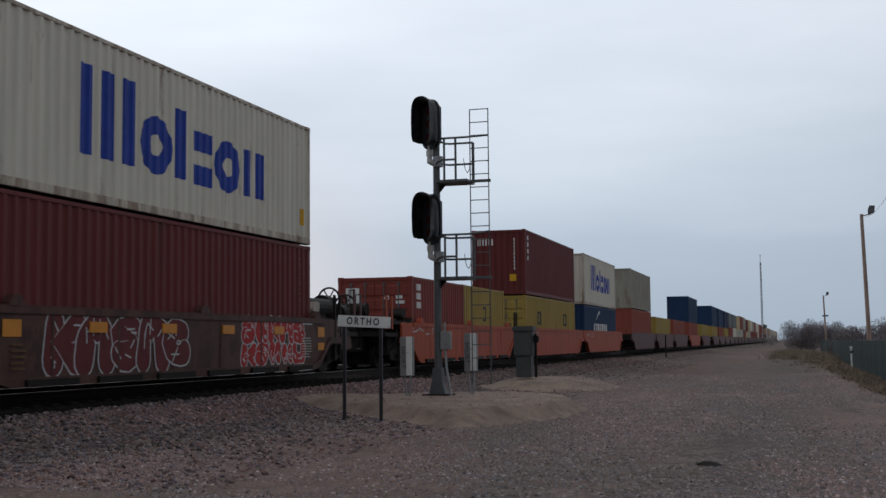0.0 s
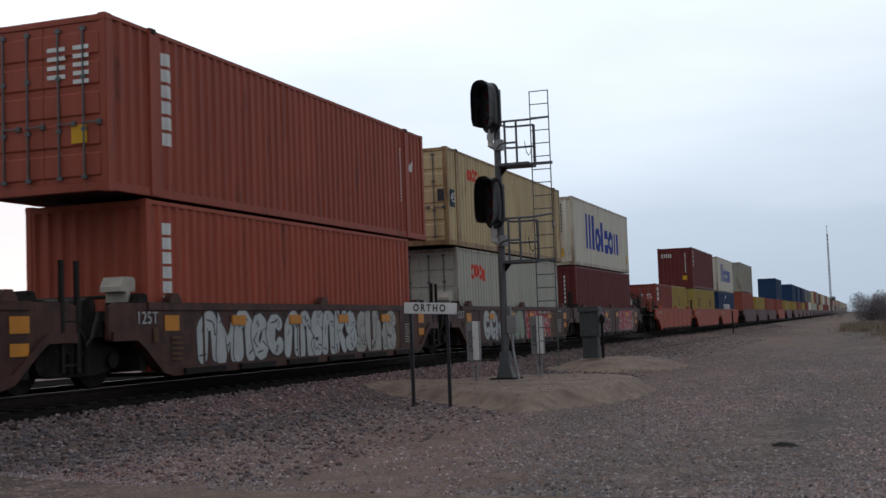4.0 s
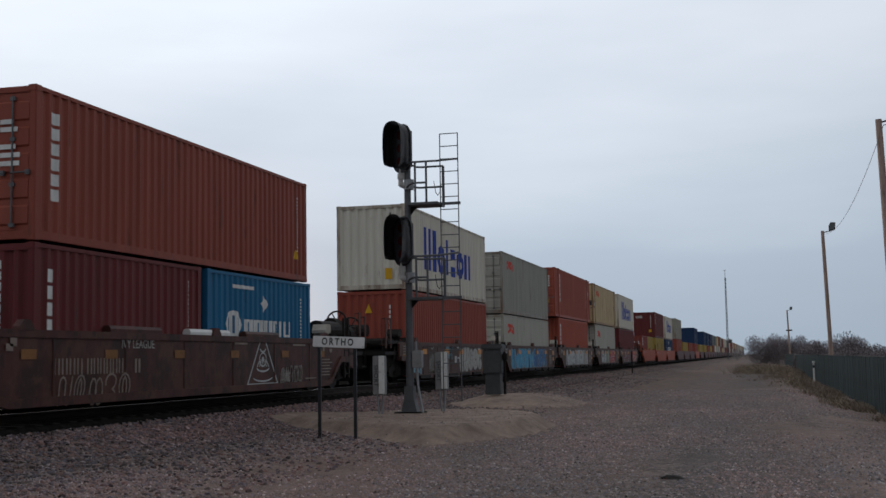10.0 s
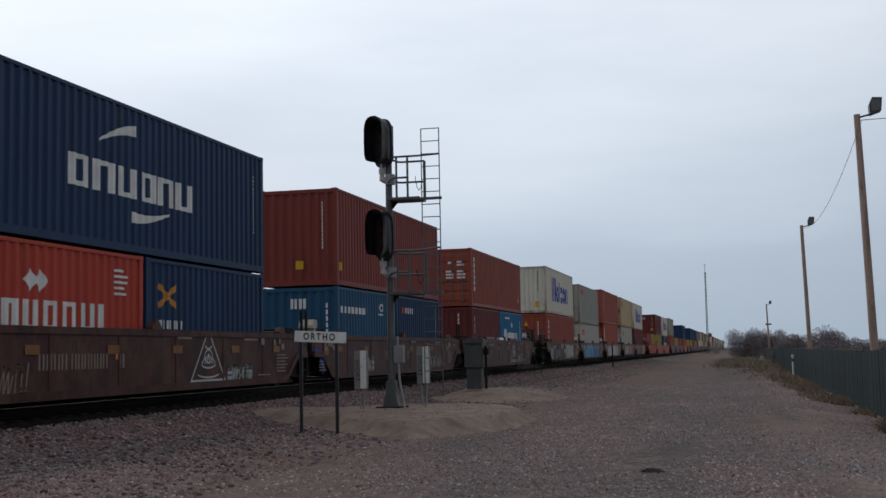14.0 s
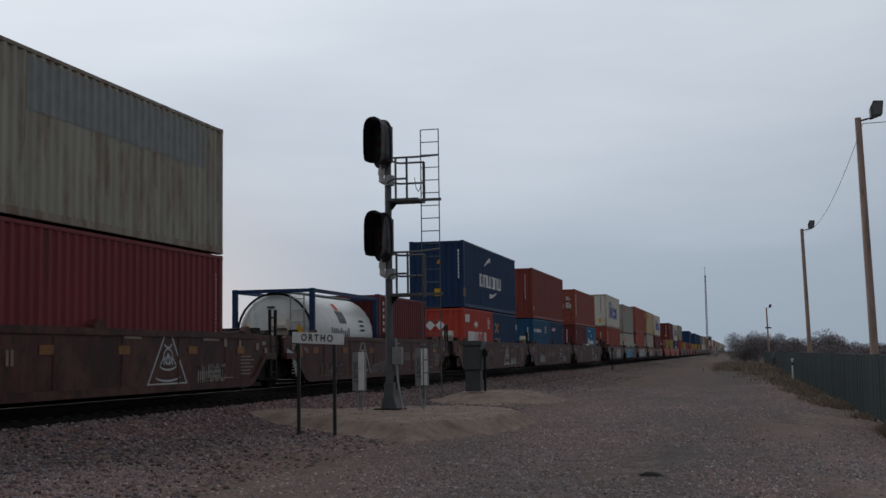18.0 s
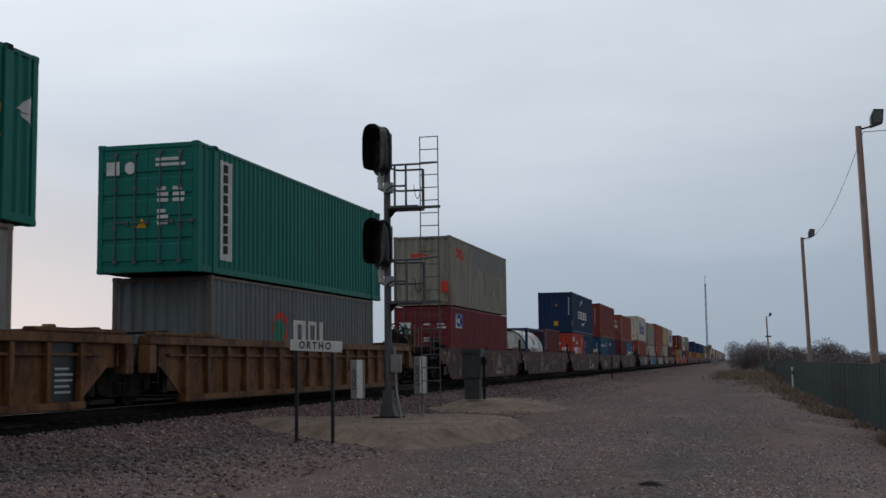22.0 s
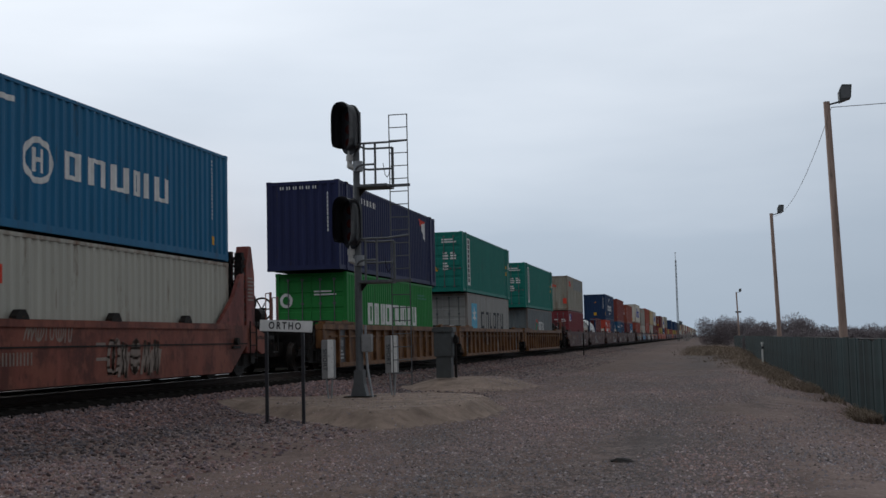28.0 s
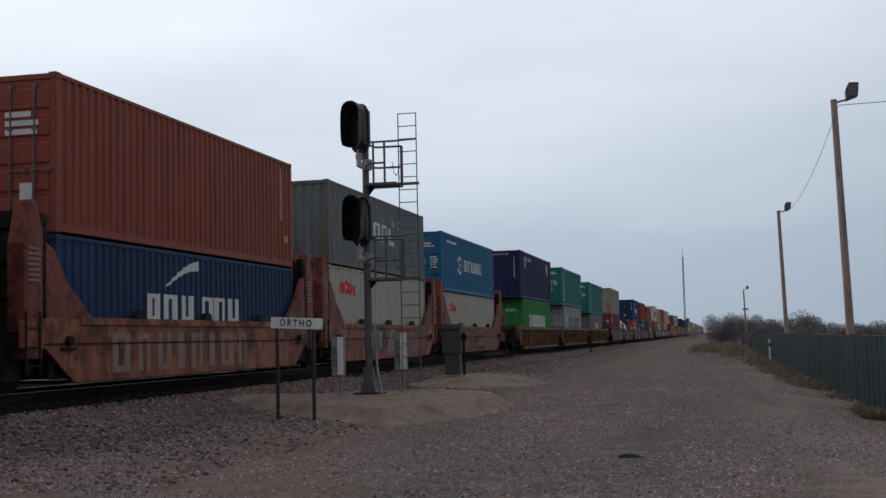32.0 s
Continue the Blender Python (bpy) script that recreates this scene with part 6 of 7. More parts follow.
container(163.8, L40, STD, FLOOR_Z, P_YELLOW, "mustard container with dark letter blocks", True, [(M_DARK, blocks(166.2, 2.25, 0.6, [0.9], 0.1, 0.3) + blocks(172.7, 2.25, 0.6, [0.9], 0.1, 0.3) + blocks(166.4, 1.8, 0.3, [0.5], 0.1, 0.3) + blocks(172.9, 1.8, 0.3, [0.5], 0.1, 0.3), "")])
container(163.8, L40, HC, upper(STD), P_MAROON, "maroon container with white letter blocks on its end", False, [(M_WHITE, column(164.3, 6.2, 0.2, 0.2, 4, 0.1), "")], [(M_WHITE, blocks(-0.95, 2.2, 0.28, [0.14, 0.2, 0.2], 0.08), ""), (M_YELLOW, [rect(0.5, 0.8, 0.6, 0.9)], ""), (M_WHITE, column(0.7, 2.5, 0.05, 0.12, 9, 0.04), "")])
container(179.2, L40, STD, FLOOR_Z, P_NAVY, "navy container with white blocks", False, [(M_WHITE, blocks(182.5, 1.95, 0.55, [0.66, 0.78, 0.7, 0.6, 0.64, 0.76], 0.16, 0.3) + swoosh(183.4, 184.8, 2.75, 1.2), "")])
container(179.2, L40, HC, upper(STD), P_CREAM, "cream container with a big blue block word mark", False, [(M_BLUE, wordmark_blue(181.6, 188.9, 4.45, 5.95), "big blue blocks")])

# the far part of the train
NEAR_WHEELS = len(WHEELS)
FAR_CARS = [(205.7, W_PLUM, P_RED_BRICK, HC, P_GREY_WARM, HC), (221.6, W_PLUM, P_YELLOW, STD, None, 0), (237.4, W_PLUM, P_RED_BRICK, STD, None, 0), (255.4, W_ORANGE, P_RED_BRICK, STD, P_NAVY, HC),
            (274.0, W_PLUM, P_YELLOW, STD, None, 0), (294.8, W_PLUM, P_YELLOW, STD, P_NAVY, HC), (311.0, W_PLUM, P_RED_BRICK, STD, P_NAVY, HC), (327.0, W_PLUM, P_YELLOW, STD, P_NAVY_DARK, HC),
            (343.0, W_PLUM, P_RED, HC, P_GREY_BLUE, STD), (359.0, W_BROWN, P_CREAM, HC, P_GREY_BLUE, STD), (376.0, W_BROWN, P_GREY_PALE, STD, P_TAN, HC), (392.0, W_BROWN, P_GREY_PALE, HC, P_RED, HC), (408.0, W_BROWN, P_RED, HC, P_GREY, HC), (424.0, W_BROWN, P_TAN, STD, P_MAROON, HC)]
rng = random.Random(7)
u = 441.0
while u < 1000:
    FAR_CARS.append((u, rng.choice((W_BROWN, W_PLUM, W_BROWN_RED)), rng.choice((P_RED, P_GREY_PALE, P_NAVY, P_CREAM)), HC, rng.choice((P_CREAM, P_GREY_PALE, P_GREY, P_TAN, P_RED_BRICK)), HC))
    u += 16.2
for u, wm, lm, lh, um, uh in FAR_CARS:
    well_car(u, 15.8, wm, "distant brown well car", near=False, group="far cars of the train")
    container(u - L40 / 2, L40, lh, FLOOR_Z, lm, "distant container low in its well", near=False, group="far containers of the train")
    if um:
        container(u - L40 / 2, L40, uh, upper(lh), um, "distant container stacked on another", near=False, group="far containers of the train")


def tank_container(u):
    """A white tank held in a blue steel frame."""
    c = thing("tank_container", "white tank container in a blue steel frame", "container", "containers on the train", u + L20 / 2, FLOOR_Z)
    hl, hw, h = L20 / 2, CW / 2, 2.48
    bm = bmesh.new()
    n, seg = 0, 28
    prof = [(-hl + 0.10, 0.3), (-hl + 0.13, 0.7), (-hl + 0.19, 0.98), (-hl + 0.28, 1.10), (-hl + 0.42, 1.16), (hl - 0.42, 1.16), (hl - 0.28, 1.10), (hl - 0.19, 0.98), (hl - 0.13, 0.7), (hl - 0.10, 0.3)]
    rows = [[bm.verts.new((r * math.cos(k * 2 * math.pi / seg), y, h / 2 + 0.02 + r * math.sin(k * 2 * math.pi / seg))) for k in range(seg)] for y, r in prof]
    for a, b in zip(rows, rows[1:]):
        for k in range(seg):
            bm.faces.new((a[k], a[(k + 1) % seg], b[(k + 1) % seg], b[k]))
    bm.faces.new(rows[0][::-1])
    bm.faces.new(rows[-1])
    for f in bm.faces:
        f.smooth = True
    tank = part("tank", bm, TANK, c)
    part("painted_mark", decal([disc(-0.35, 1.45, 0.28, 0.28, 4)], hl - 0.15, None, 0.02, "y"), M_RED, tank, "red hazard diamond")
    blue = P_NAVY
    for sx in (1, -1):
        for sy in (1, -1):
            x, y = sx * (hw - 0.07), sy * (hl - 0.07)
            part("frame_post", bbox(x - 0.07, x + 0.07, y - 0.07, y + 0.07, 0, h, 0.01), blue, c)
            part("frame_brace", rod(bmesh.new(), (sx * (hw - 0.07), sy * (hl - 0.1), 0.95), (sx * (hw - 0.5), sy * (hl - 0.1), 0.1), 0.05, 8), blue, c)
        for z in (0.07, h - 0.06):
            part("frame_rail", bbox(sx * (hw - 0.06) - 0.05, sx * (hw - 0.06) + 0.05, -hl + 0.14, hl - 0.14, z - 0.05, z + 0.05, 0.01), blue, c)
    for sy in (1, -1):
        for z in (0.07, h - 0.06):
            part("frame_rail", bbox(-hw + 0.14, hw - 0.14, sy * (hl - 0.07) - 0.05, sy * (hl - 0.07) + 0.05, z - 0.05, z + 0.05, 0.01), blue, c)
    part("walkway", bbox(-0.35, 0.35, -hl + 0.2, hl - 0.2, h - 0.08, h - 0.04), GALV, c)
    part("saddle", bbox(-0.8, 0.8, -hl + 0.3, -hl + 0.6, 0.05, 0.4), blue, c)
    part("saddle", bbox(-0.8, 0.8, hl - 0.6, hl - 0.3, 0.05, 0.4), blue, c)
    def on_tank(z0, z1, y0, y1, mat, slant=0.0):
        bm = bmesh.new()
        r = 1.164
        a0, a1 = (math.asin(max(-0.99, min(0.99, (z - h / 2 - 0.02) / r))) for z in (z0, z1))
        for j in range(3):
            f0, f1 = j / 3, (j + 1) / 3
            bm.faces.new([bm.verts.new((r * math.cos(a0 + (a1 - a0) * f), q + slant * f, h / 2 + 0.02 + r * math.sin(a0 + (a1 - a0) * f))) for f, q in ((f0, y0), (f0, y1), (f1, y1), (f1, y0))])
        part("painted_mark", bm, mat, tank)
    on_tank(1.95, 2.15, -0.42, -0.12, M_RED, 0.06)
    for k in range(4):
        on_tank(1.55, 1.92, -0.5 + 0.17 * k, -0.39 + 0.17 * k, M_DARK, -0.08)
    for k, tall in enumerate((1.42, 1.38, 1.4, 1.4, 1.34, 1.42, 1.34, 1.34, 1.34, 1.42)):
        on_tank(1.12, tall, -1.35 + 0.17 * k, -1.27 + 0.17 * k, M_DARK)
    for k in range(3):
        on_tank(1.62 - 0.14 * k, 1.69 - 0.14 * k, 1.35, 1.8, M_DARK)
    part("end_ring", ring(bmesh.new(), (0, -hl + 0.16, h / 2 + 0.02), 1.1, 0.035, "y", 30), STEEL_DARK, tank)
    steps = part("end_ladder", ladder_small(0.15, h - 0.15, 0.4), GALV, c)
    steps.location, steps.rotation_euler = (0.72, -hl + 0.03, 0), (0, 0, radians(90))
    part("painted_mark", decal([[(0.62, 1.25), (0.92, 1.25), (0.77, 1.52)], [(-0.95, 1.25), (-0.65, 1.25), (-0.8, 1.52)]], hl - 0.085, None, 0.012, "y"), M_YELLOW, tank, "yellow warning triangles")
    part("fine_print", decal(lines(-0.1, 1.7, 0.25, 4, 0.05, 0.07) + lines(-0.2, 2.0, 0.3, 1, 0.06), hl - 0.12, None, 0.025, "y"), M_DARK, tank)["kind"] = "stuff"
    return c


tank_container(-12.2)
# ---- ground, track ----
def mound(x, y):
    """The low pad of tan gravel round the signal: 0 at its edge, more inside; cut slantwise on the side of the track."""
    d = math.hypot((x + 6.6) / (3.7 if x < -6.6 else 2.4), (y - 24.7) / (5.3 if y < 24.7 else 4.1))
    front = (y - 19.7 - 0.85 * max(0.0, -5.5 - x)) / 3.6
    return max(0.0, min(1.0 - d, front) - 0.05 * noise.noise((x * 0.8, y * 0.8, 3)))


def knoll(x, y):
    """The lower heap under the relay cabinet: 0 at its middle, 1 at its foot."""
    return math.hypot((x + 7.1) / 2.5, (y - 35.6) / 3.7)


def ground_z(x, y):
    z = 0.035 * noise.noise((x * 0.25, y * 0.25, 0)) + 0.005 * noise.noise((x * 1.3, y * 1.3, 5))
    far = smooth(60, 160, abs(y))
    z *= 1 - 0.6 * far
    # falls a little towards the fence, climbs to the ballast
    z -= 0.26 * smooth(0.5, 3.5, x) * smooth(8, 20, y)
    z += 0.16 * smooth(-6.0, -9.5, x)
    q = mound(x, y)
    z += max(0.0, 0.30 * smooth(0.0, 0.24, q) - max(0.0, z))
    q = knoll(x, y)
    if q < 1.1:
        z = max(z, 0.40 * (1 - smooth(0.3, 1.1, q)))
    if x < -8.6:
        z += 0.22 * smooth(-9.0, -10.5, x) - 0.3 * smooth(-10.7, -11.1, x) + 0.04 * noise.noise((x * 3, y * 3, 2)) * smooth(-8.6, -9.2, x)
    if x < -14:
        z -= 0.55 * smooth(-14.3, -17.0, x)
    return z


def ground_materials():
    m = bpy.data.materials.new("gravel_ground")
    m.use_nodes = True
    n, l = m.node_tree.nodes, m.node_tree.links
    b = n["Principled BSDF"]
    b.inputs["Roughness"].default_value = 0.95
    b.inputs["Specular IOR Level"].default_value = 0.15
    pos = n.new("ShaderNodeNewGeometry").outputs["Position"]

    def noise_node(scale, detail, rough=0.6, stretch=None):
        t = n.new("ShaderNodeTexNoise")
        t.inputs["Scale"].default_value, t.inputs["Detail"].default_value, t.inputs["Roughness"].default_value = scale, detail, rough
        if stretch:
            mp = n.new("ShaderNodeMapping")
            mp.inputs["Scale"].default_value = stretch
            l.new(pos, mp.inputs["Vector"])
            l.new(mp.outputs[0], t.inputs["Vector"])
        else:
            l.new(pos, t.inputs["Vector"])
        return t.outputs["Fac"]

    def ranged(v, a, c, lo=0.0, hi=1.0):
        r = n.new("ShaderNodeMapRange")
        r.inputs["From Min"].default_value, r.inputs["From Max"].default_value = a, c
        r.inputs["To Min"].default_value, r.inputs["To Max"].default_value = lo, hi
        l.new(v, r.inputs["Value"])
        return r.outputs[0]

    def mixed(f, c0, c1, mode='MIX'):
        x = n.new("ShaderNodeMixRGB")
        x.blend_type = mode
        for s, c in ((1, c0), (2, c1)):
            if isinstance(c, tuple):
                x.inputs[s].default_value = (*c, 1)
            else:
                l.new(c, x.inputs[s])
        if isinstance(f, float):
            x.inputs[0].default_value = f
        else:
            l.new(f, x.inputs[0])
        return x.outputs[0]

    # stones of two sizes, every cell its own tone
    def cells(scale, c0, c1, c2):
        vor = n.new("ShaderNodeTexVoronoi")
        vor.inputs["Scale"].default_value = scale
        l.new(pos, vor.inputs["Vector"])
        sep = n.new("ShaderNodeSeparateColor")
        l.new(vor.outputs["Color"], sep.inputs[0])
        return mixed(ranged(sep.outputs[1], 0.0, 1.0), mixed(ranged(sep.outputs[0], 0.15, 1.0), c0, c1), mixed(ranged(sep.outputs[0], 0.3, 1.0), c0, c2)), vor.outputs["Distance"], sep.outputs[2]
    small, dist, odd = cells(24, (0.045, 0.035, 0.033), (0.164, 0.136, 0.130), (0.192, 0.130, 0.106))
    big, dist2, pick = cells(12, (0.058, 0.045, 0.043), (0.178, 0.148, 0.144), (0.178, 0.122, 0.102))
    stone = mixed(ranged(pick, 0.60, 0.63), small, big)
    stone = mixed(ranged(odd, 0.93, 0.94), stone, (0.374, 0.307, 0.287))
    stone = mixed(ranged(odd, 0.07, 0.06), stone, (0.019, 0.015, 0.015))
    earth = mixed(noise_node(2.2, 6), (0.093, 0.061, 0.047), (0.178, 0.120, 0.094))
    earth = mixed(ranged(noise_node(34, 3, 0.75), 0.42, 0.62, 0.0, 0.8), earth, small)
    patch = ranged(noise_node(0.33, 5, 0.62, (1.0, 0.2, 1.0)), 0.44, 0.58, 0.0, 0.9)
    # packed lanes along the road, wandering a little
    sep = n.new("ShaderNodeSeparateXYZ")
    l.new(pos, sep.inputs[0])
    wander = n.new("ShaderNodeMath")
    wander.operation = 'MULTIPLY_ADD'
    wander.inputs[1].default_value = 3.4
    l.new(noise_node(0.21, 4, 0.55, (1.0, 0.35, 1.0)), wander.inputs[0])
    l.new(sep.outputs[0], wander.inputs[2])

    def lane(a, b, c, d, most):
        m0 = n.new("ShaderNodeMath")
        m0.operation = 'MULTIPLY'
        l.new(ranged(wander.outputs[0], a, b), m0.inputs[0])
        l.new(ranged(wander.outputs[0], d, c, 0.0, most), m0.inputs[1])
        return m0.outputs[0]
    col = mixed(patch, stone, earth)
    col = mixed(lane(-5.2, -4.2, -2.6, -1.4, 0.7), col, earth)
    dust = mixed(noise_node(3.1, 6), (0.155, 0.112, 0.097), (0.27, 0.20, 0.176))
    col = mixed(lane(2.2, 3.2, 4.6, 5.4, 0.7), col, dust)
    wide = noise_node(0.9, 6, 0.7, (1.0, 0.5, 1.0))
    col = mixed(ranged(wide, 0.45, 0.7, 0.0, 0.35), col, (0.075, 0.053, 0.046))
    blotch = noise_node(1.6, 5, 0.7)
    col = mixed(ranged(blotch, 0.50, 0.64, 0.0, 0.55), col, (0.217, 0.163, 0.144))
    col = mixed(ranged(blotch, 0.48, 0.36, 0.0, 0.6), col, (0.066, 0.051, 0.047))
    rut = mixed(noise_node(5.0, 4), (0.05, 0.043, 0.041), (0.105, 0.092, 0.087))
    col = mixed(lane(-0.3, 0.8, 1.6, 2.8, 0.55), col, rut)
    pale = noise_node(0.12, 4, 0.5, (1.0, 0.3, 1.0))
    col = mixed(ranged(pale, 0.5, 0.66, 0.0, 0.4), col, (0.231, 0.162, 0.136))
    l.new(col, b.inputs["Base Color"])
    bp = n.new("ShaderNodeBump")
    bp.inputs["Strength"].default_value, bp.inputs["Distance"].default_value = 0.7, 0.03
    l.new(dist, bp.inputs["Height"])
    l.new(bp.outputs[0], b.inputs["Normal"])
    return m


GROUND = ground_materials()
PAD = material("tan_gravel", (0.205, 0.152, 0.120), 0.95, 0, 0.35, 2.2, 45, 0.8, (0.128, 0.093, 0.073), 0.45, coords="World")


def stone_material(name, tones):
    """Loose stones of several kinds of rock, each stone of one kind."""
    m = material(name, (0.2, 0.2, 0.2), 0.9, 0, 0.5, 14.0, 60, 0.3, coords="World")
    n, l = m.node_tree.nodes, m.node_tree.links
    b = n["Principled BSDF"]
    grain = b.inputs["Base Color"].links[0].from_socket
    ramp = n.new("ShaderNodeValToRGB")
    ramp.color_ramp.interpolation = 'CONSTANT'
    while len(ramp.color_ramp.elements) < len(tones):
        ramp.color_ramp.elements.new(0.5)
    at = 0.0
    for e, (share, tone) in zip(ramp.color_ramp.elements, tones):
        e.position, e.color = at, (*tone, 1)
        at += share
    l.new(n.new("ShaderNodeNewGeometry").outputs["Random Per Island"], ramp.inputs[0])
    mix = n.new("ShaderNodeMixRGB")
    mix.blend_type = 'OVERLAY'
    mix.inputs[0].default_value = 0.35
    l.new(ramp.outputs[0], mix.inputs[1])
    l.new(grain, mix.inputs[2])
    # dusty pinkish and cleaner grey stretches along the way
    stretch = n.new("ShaderNodeMapping")
    stretch.inputs["Scale"].default_value = (1.0, 0.28, 1.0)
    l.new(n.new("ShaderNodeNewGeometry").outputs["Position"], stretch.inputs["Vector"])
    drift = n.new("ShaderNodeTexNoise")
    drift.inputs["Scale"].default_value, drift.inputs["Detail"].default_value = 0.42, 5
    l.new(stretch.outputs[0], drift.inputs["Vector"])
    tint = n.new("ShaderNodeValToRGB")
    tint.color_ramp.elements[0].position, tint.color_ramp.elements[0].color = 0.38, (0.80, 0.85, 0.86, 1)
    tint.color_ramp.elements[1].position, tint.color_ramp.elements[1].color = 0.62, (1.2, 1.08, 1.07, 1)
    l.new(drift.outputs["Fac"], tint.inputs[0])
    tinted = n.new("ShaderNodeMixRGB")
    tinted.blend_type = 'MULTIPLY'
    tinted.inputs[0].default_value = 1.0
    l.new(mix.outputs[0], tinted.inputs[1])
    l.new(tint.outputs[0], tinted.inputs[2])
    l.new(tinted.outputs[0], b.inputs["Base Color"])
    return m


BALLAST = stone_material("ballast_stone", ((0.22, (0.181, 0.148, 0.155)), (0.22, (0.230, 0.148, 0.131)), (0.18, (0.110, 0.085, 0.083)), (0.16, (0.279, 0.207, 0.194)), (0.12, (0.153, 0.135, 0.151)), (0.06, (0.393, 0.317, 0.310)), (0.04, (0.054, 0.043, 0.044))))
ROAD_STONE = stone_material("road_stone", ((0.24, (0.268, 0.230, 0.236)), (0.24, (0.311, 0.223, 0.195)), (0.14, (0.159, 0.132, 0.125)), (0.18, (0.377, 0.304, 0.286)), (0.11, (0.231, 0.217, 0.241)), (0.06, (0.508, 0.448, 0.438)), (0.03, (0.072, 0.060, 0.057))))
# oily ballast, with the deep shade under the train painted into its near-black
SHADED_BED = material("ballast_bed", (0.011, 0.010, 0.009), 0.95, 0, 0.35, 8, 24, 0.9, coords="World")
SHADED_BED.node_tree.nodes["Principled BSDF"].inputs["Specular IOR Level"].default_value = 0.0
TIE = material("tie_wood", (0.022, 0.018, 0.015), 0.9, 0, 0.35, 6, 50, 0.4)
RAIL = material("rail_steel", (0.03, 0.02, 0.016), 0.7, 0.3, 0.25, 5, 60, 0.2)
RAIL_TOP = material("rail_polished", (0.62, 0.62, 0.62), 0.25, 1.0, 0.1, 5, 60, 0.05)


def axis_steps(pairs):
    out = []
    for a, b, n in pairs:
        out += [a + (b - a) * k / n for k in range(n)]
    return out + [pairs[-1][1]]


def build_ground():
    xs = axis_steps([(-2500, -300, 5), (-300, -40, 10), (-40, -18, 8), (-18, -10.9, 10), (-10.9, -3.6, 62), (-3.6, 6, 30), (6, 40, 14), (40, 300, 10), (300, 2500, 5)])
    ys = axis_steps([(-2500, -200, 5), (-200, -20, 10), (-20, 2, 10), (2, 18, 44), (18, 40, 150), (40, 120, 60), (120, 400, 30), (400, 4000, 10)])
    verts = [(x, y, ground_z(x, y)) for y in ys for x in xs]
    nx = len(xs)
    faces = [(j * nx + i, j * nx + i + 1, (j + 1) * nx + i + 1, (j + 1) * nx + i) for j in range(len(ys) - 1) for i in range(nx - 1)]
    me = bpy.data.meshes.new("ground")
    me.from_pydata(verts, [], faces)
    for m in (GROUND, PAD):
        me.materials.append(m)
    for p in me.polygons:
        c = p.center
        p.use_smooth = True
        if mound(c.x, c.y) > 0.02 or knoll(c.x, c.y) < 0.85:
            p.material_index = 1
    tagged(new("ground", me), "grey gravel and packed earth with a tan gravel pad", "ground", kind="structure")


build_ground()


def stones(name, label, n, place_fn, mat, seed, lo, hi, full=False):
    """Many loose angular stones as one mesh; full stones have a shoulder below their top."""
    rng = random.Random(seed)
    at = np.array([place_fn(rng) for _ in range(n)])
    rs = np.random.RandomState(seed)
    r = lo + (hi - lo) * rs.rand(n) ** 1.7
    turn = rs.rand(n) * 6.28
    rings = ((1.0, -0.15), (0.72, 0.42)) if full else ((1.0, -0.12),)
    m = 5 if full else 4
    pts = []
    for grow, lift in rings:
        for j in range(m):
            q = turn + j * 2 * math.pi / m + (rs.rand(n) - 0.5) * 0.8
            w = r * grow * (0.7 + 0.5 * rs.rand(n))
            pts.append(np.stack((at[:, 0] + w * np.cos(q), at[:, 1] + w * np.sin(q), at[:, 2] + r * (lift + 0.3 * (rs.rand(n) - 0.5))), 1))
    pts.append(np.stack((at[:, 0] + (rs.rand(n) - 0.5) * 0.5 * r, at[:, 1] + (rs.rand(n) - 0.5) * 0.5 * r, at[:, 2] + r * (0.45 + 0.4 * rs.rand(n))), 1))
    k = len(pts)
    verts = np.stack(pts, 1).reshape(-1, 3)
    faces = []
    for j in range(m):
        i = (j + 1) % m
        if full:
            faces += [(j, i, m + i), (j, m + i, m + j), (m + j, m + i, 2 * m)]
        else:
            faces.append((j, i, m))
    faces = (np.array(faces)[None] + (np.arange(n) * k)[:, None, None]).reshape(-1, 3)
    me = bpy.data.meshes.new(name)
    me.vertices.add(len(verts))
    me.vertices.foreach_set("co", verts.ravel())
    me.loops.add(faces.size)
    me.loops.foreach_set("vertex_index", faces.ravel())
    me.polygons.add(len(faces))
    me.polygons.foreach_set("loop_start", np.arange(0, faces.size, 3))
    me.update(calc_edges=True)
    me.shade_flat()
    me.materials.append(mat)
    return tagged(new(name, me), label, "stones", kind="stuff")


def ballast_top(x):
    d = abs(x - TRACK_X)
    if d < 1.5:
        return 0.53
    return 0.40 - (d - 1.8) * 0.22


def ballast_place(rng):
    while True:
        y = rng.uniform(11, 34) if rng.random() < 0.7 else (rng.uniform(34, 75) if rng.random() < 0.75 else rng.uniform(75, 140))
        x = rng.uniform(-10.98, -8.9) if rng.random() < 0.68 else -9.1 + 3.4 * rng.random() ** 1.9
        if mound(x, y) < 0.015 and knoll(x, y) > 0.8 and rng.random() < 1.25 - 0.5 * smooth(-9.2, -6.5, x) - 0.5 * noise.noise((x, y * 0.6, 6)):
            return x, y, max(ballast_top(x), ground_z(x, y)) + 0.005


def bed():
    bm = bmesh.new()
    # reaches far behind the track to paint shade into the gaps below the cars
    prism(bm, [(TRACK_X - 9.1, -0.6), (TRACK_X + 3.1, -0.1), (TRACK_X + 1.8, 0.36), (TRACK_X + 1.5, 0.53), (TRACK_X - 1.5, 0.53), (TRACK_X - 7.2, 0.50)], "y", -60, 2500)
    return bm


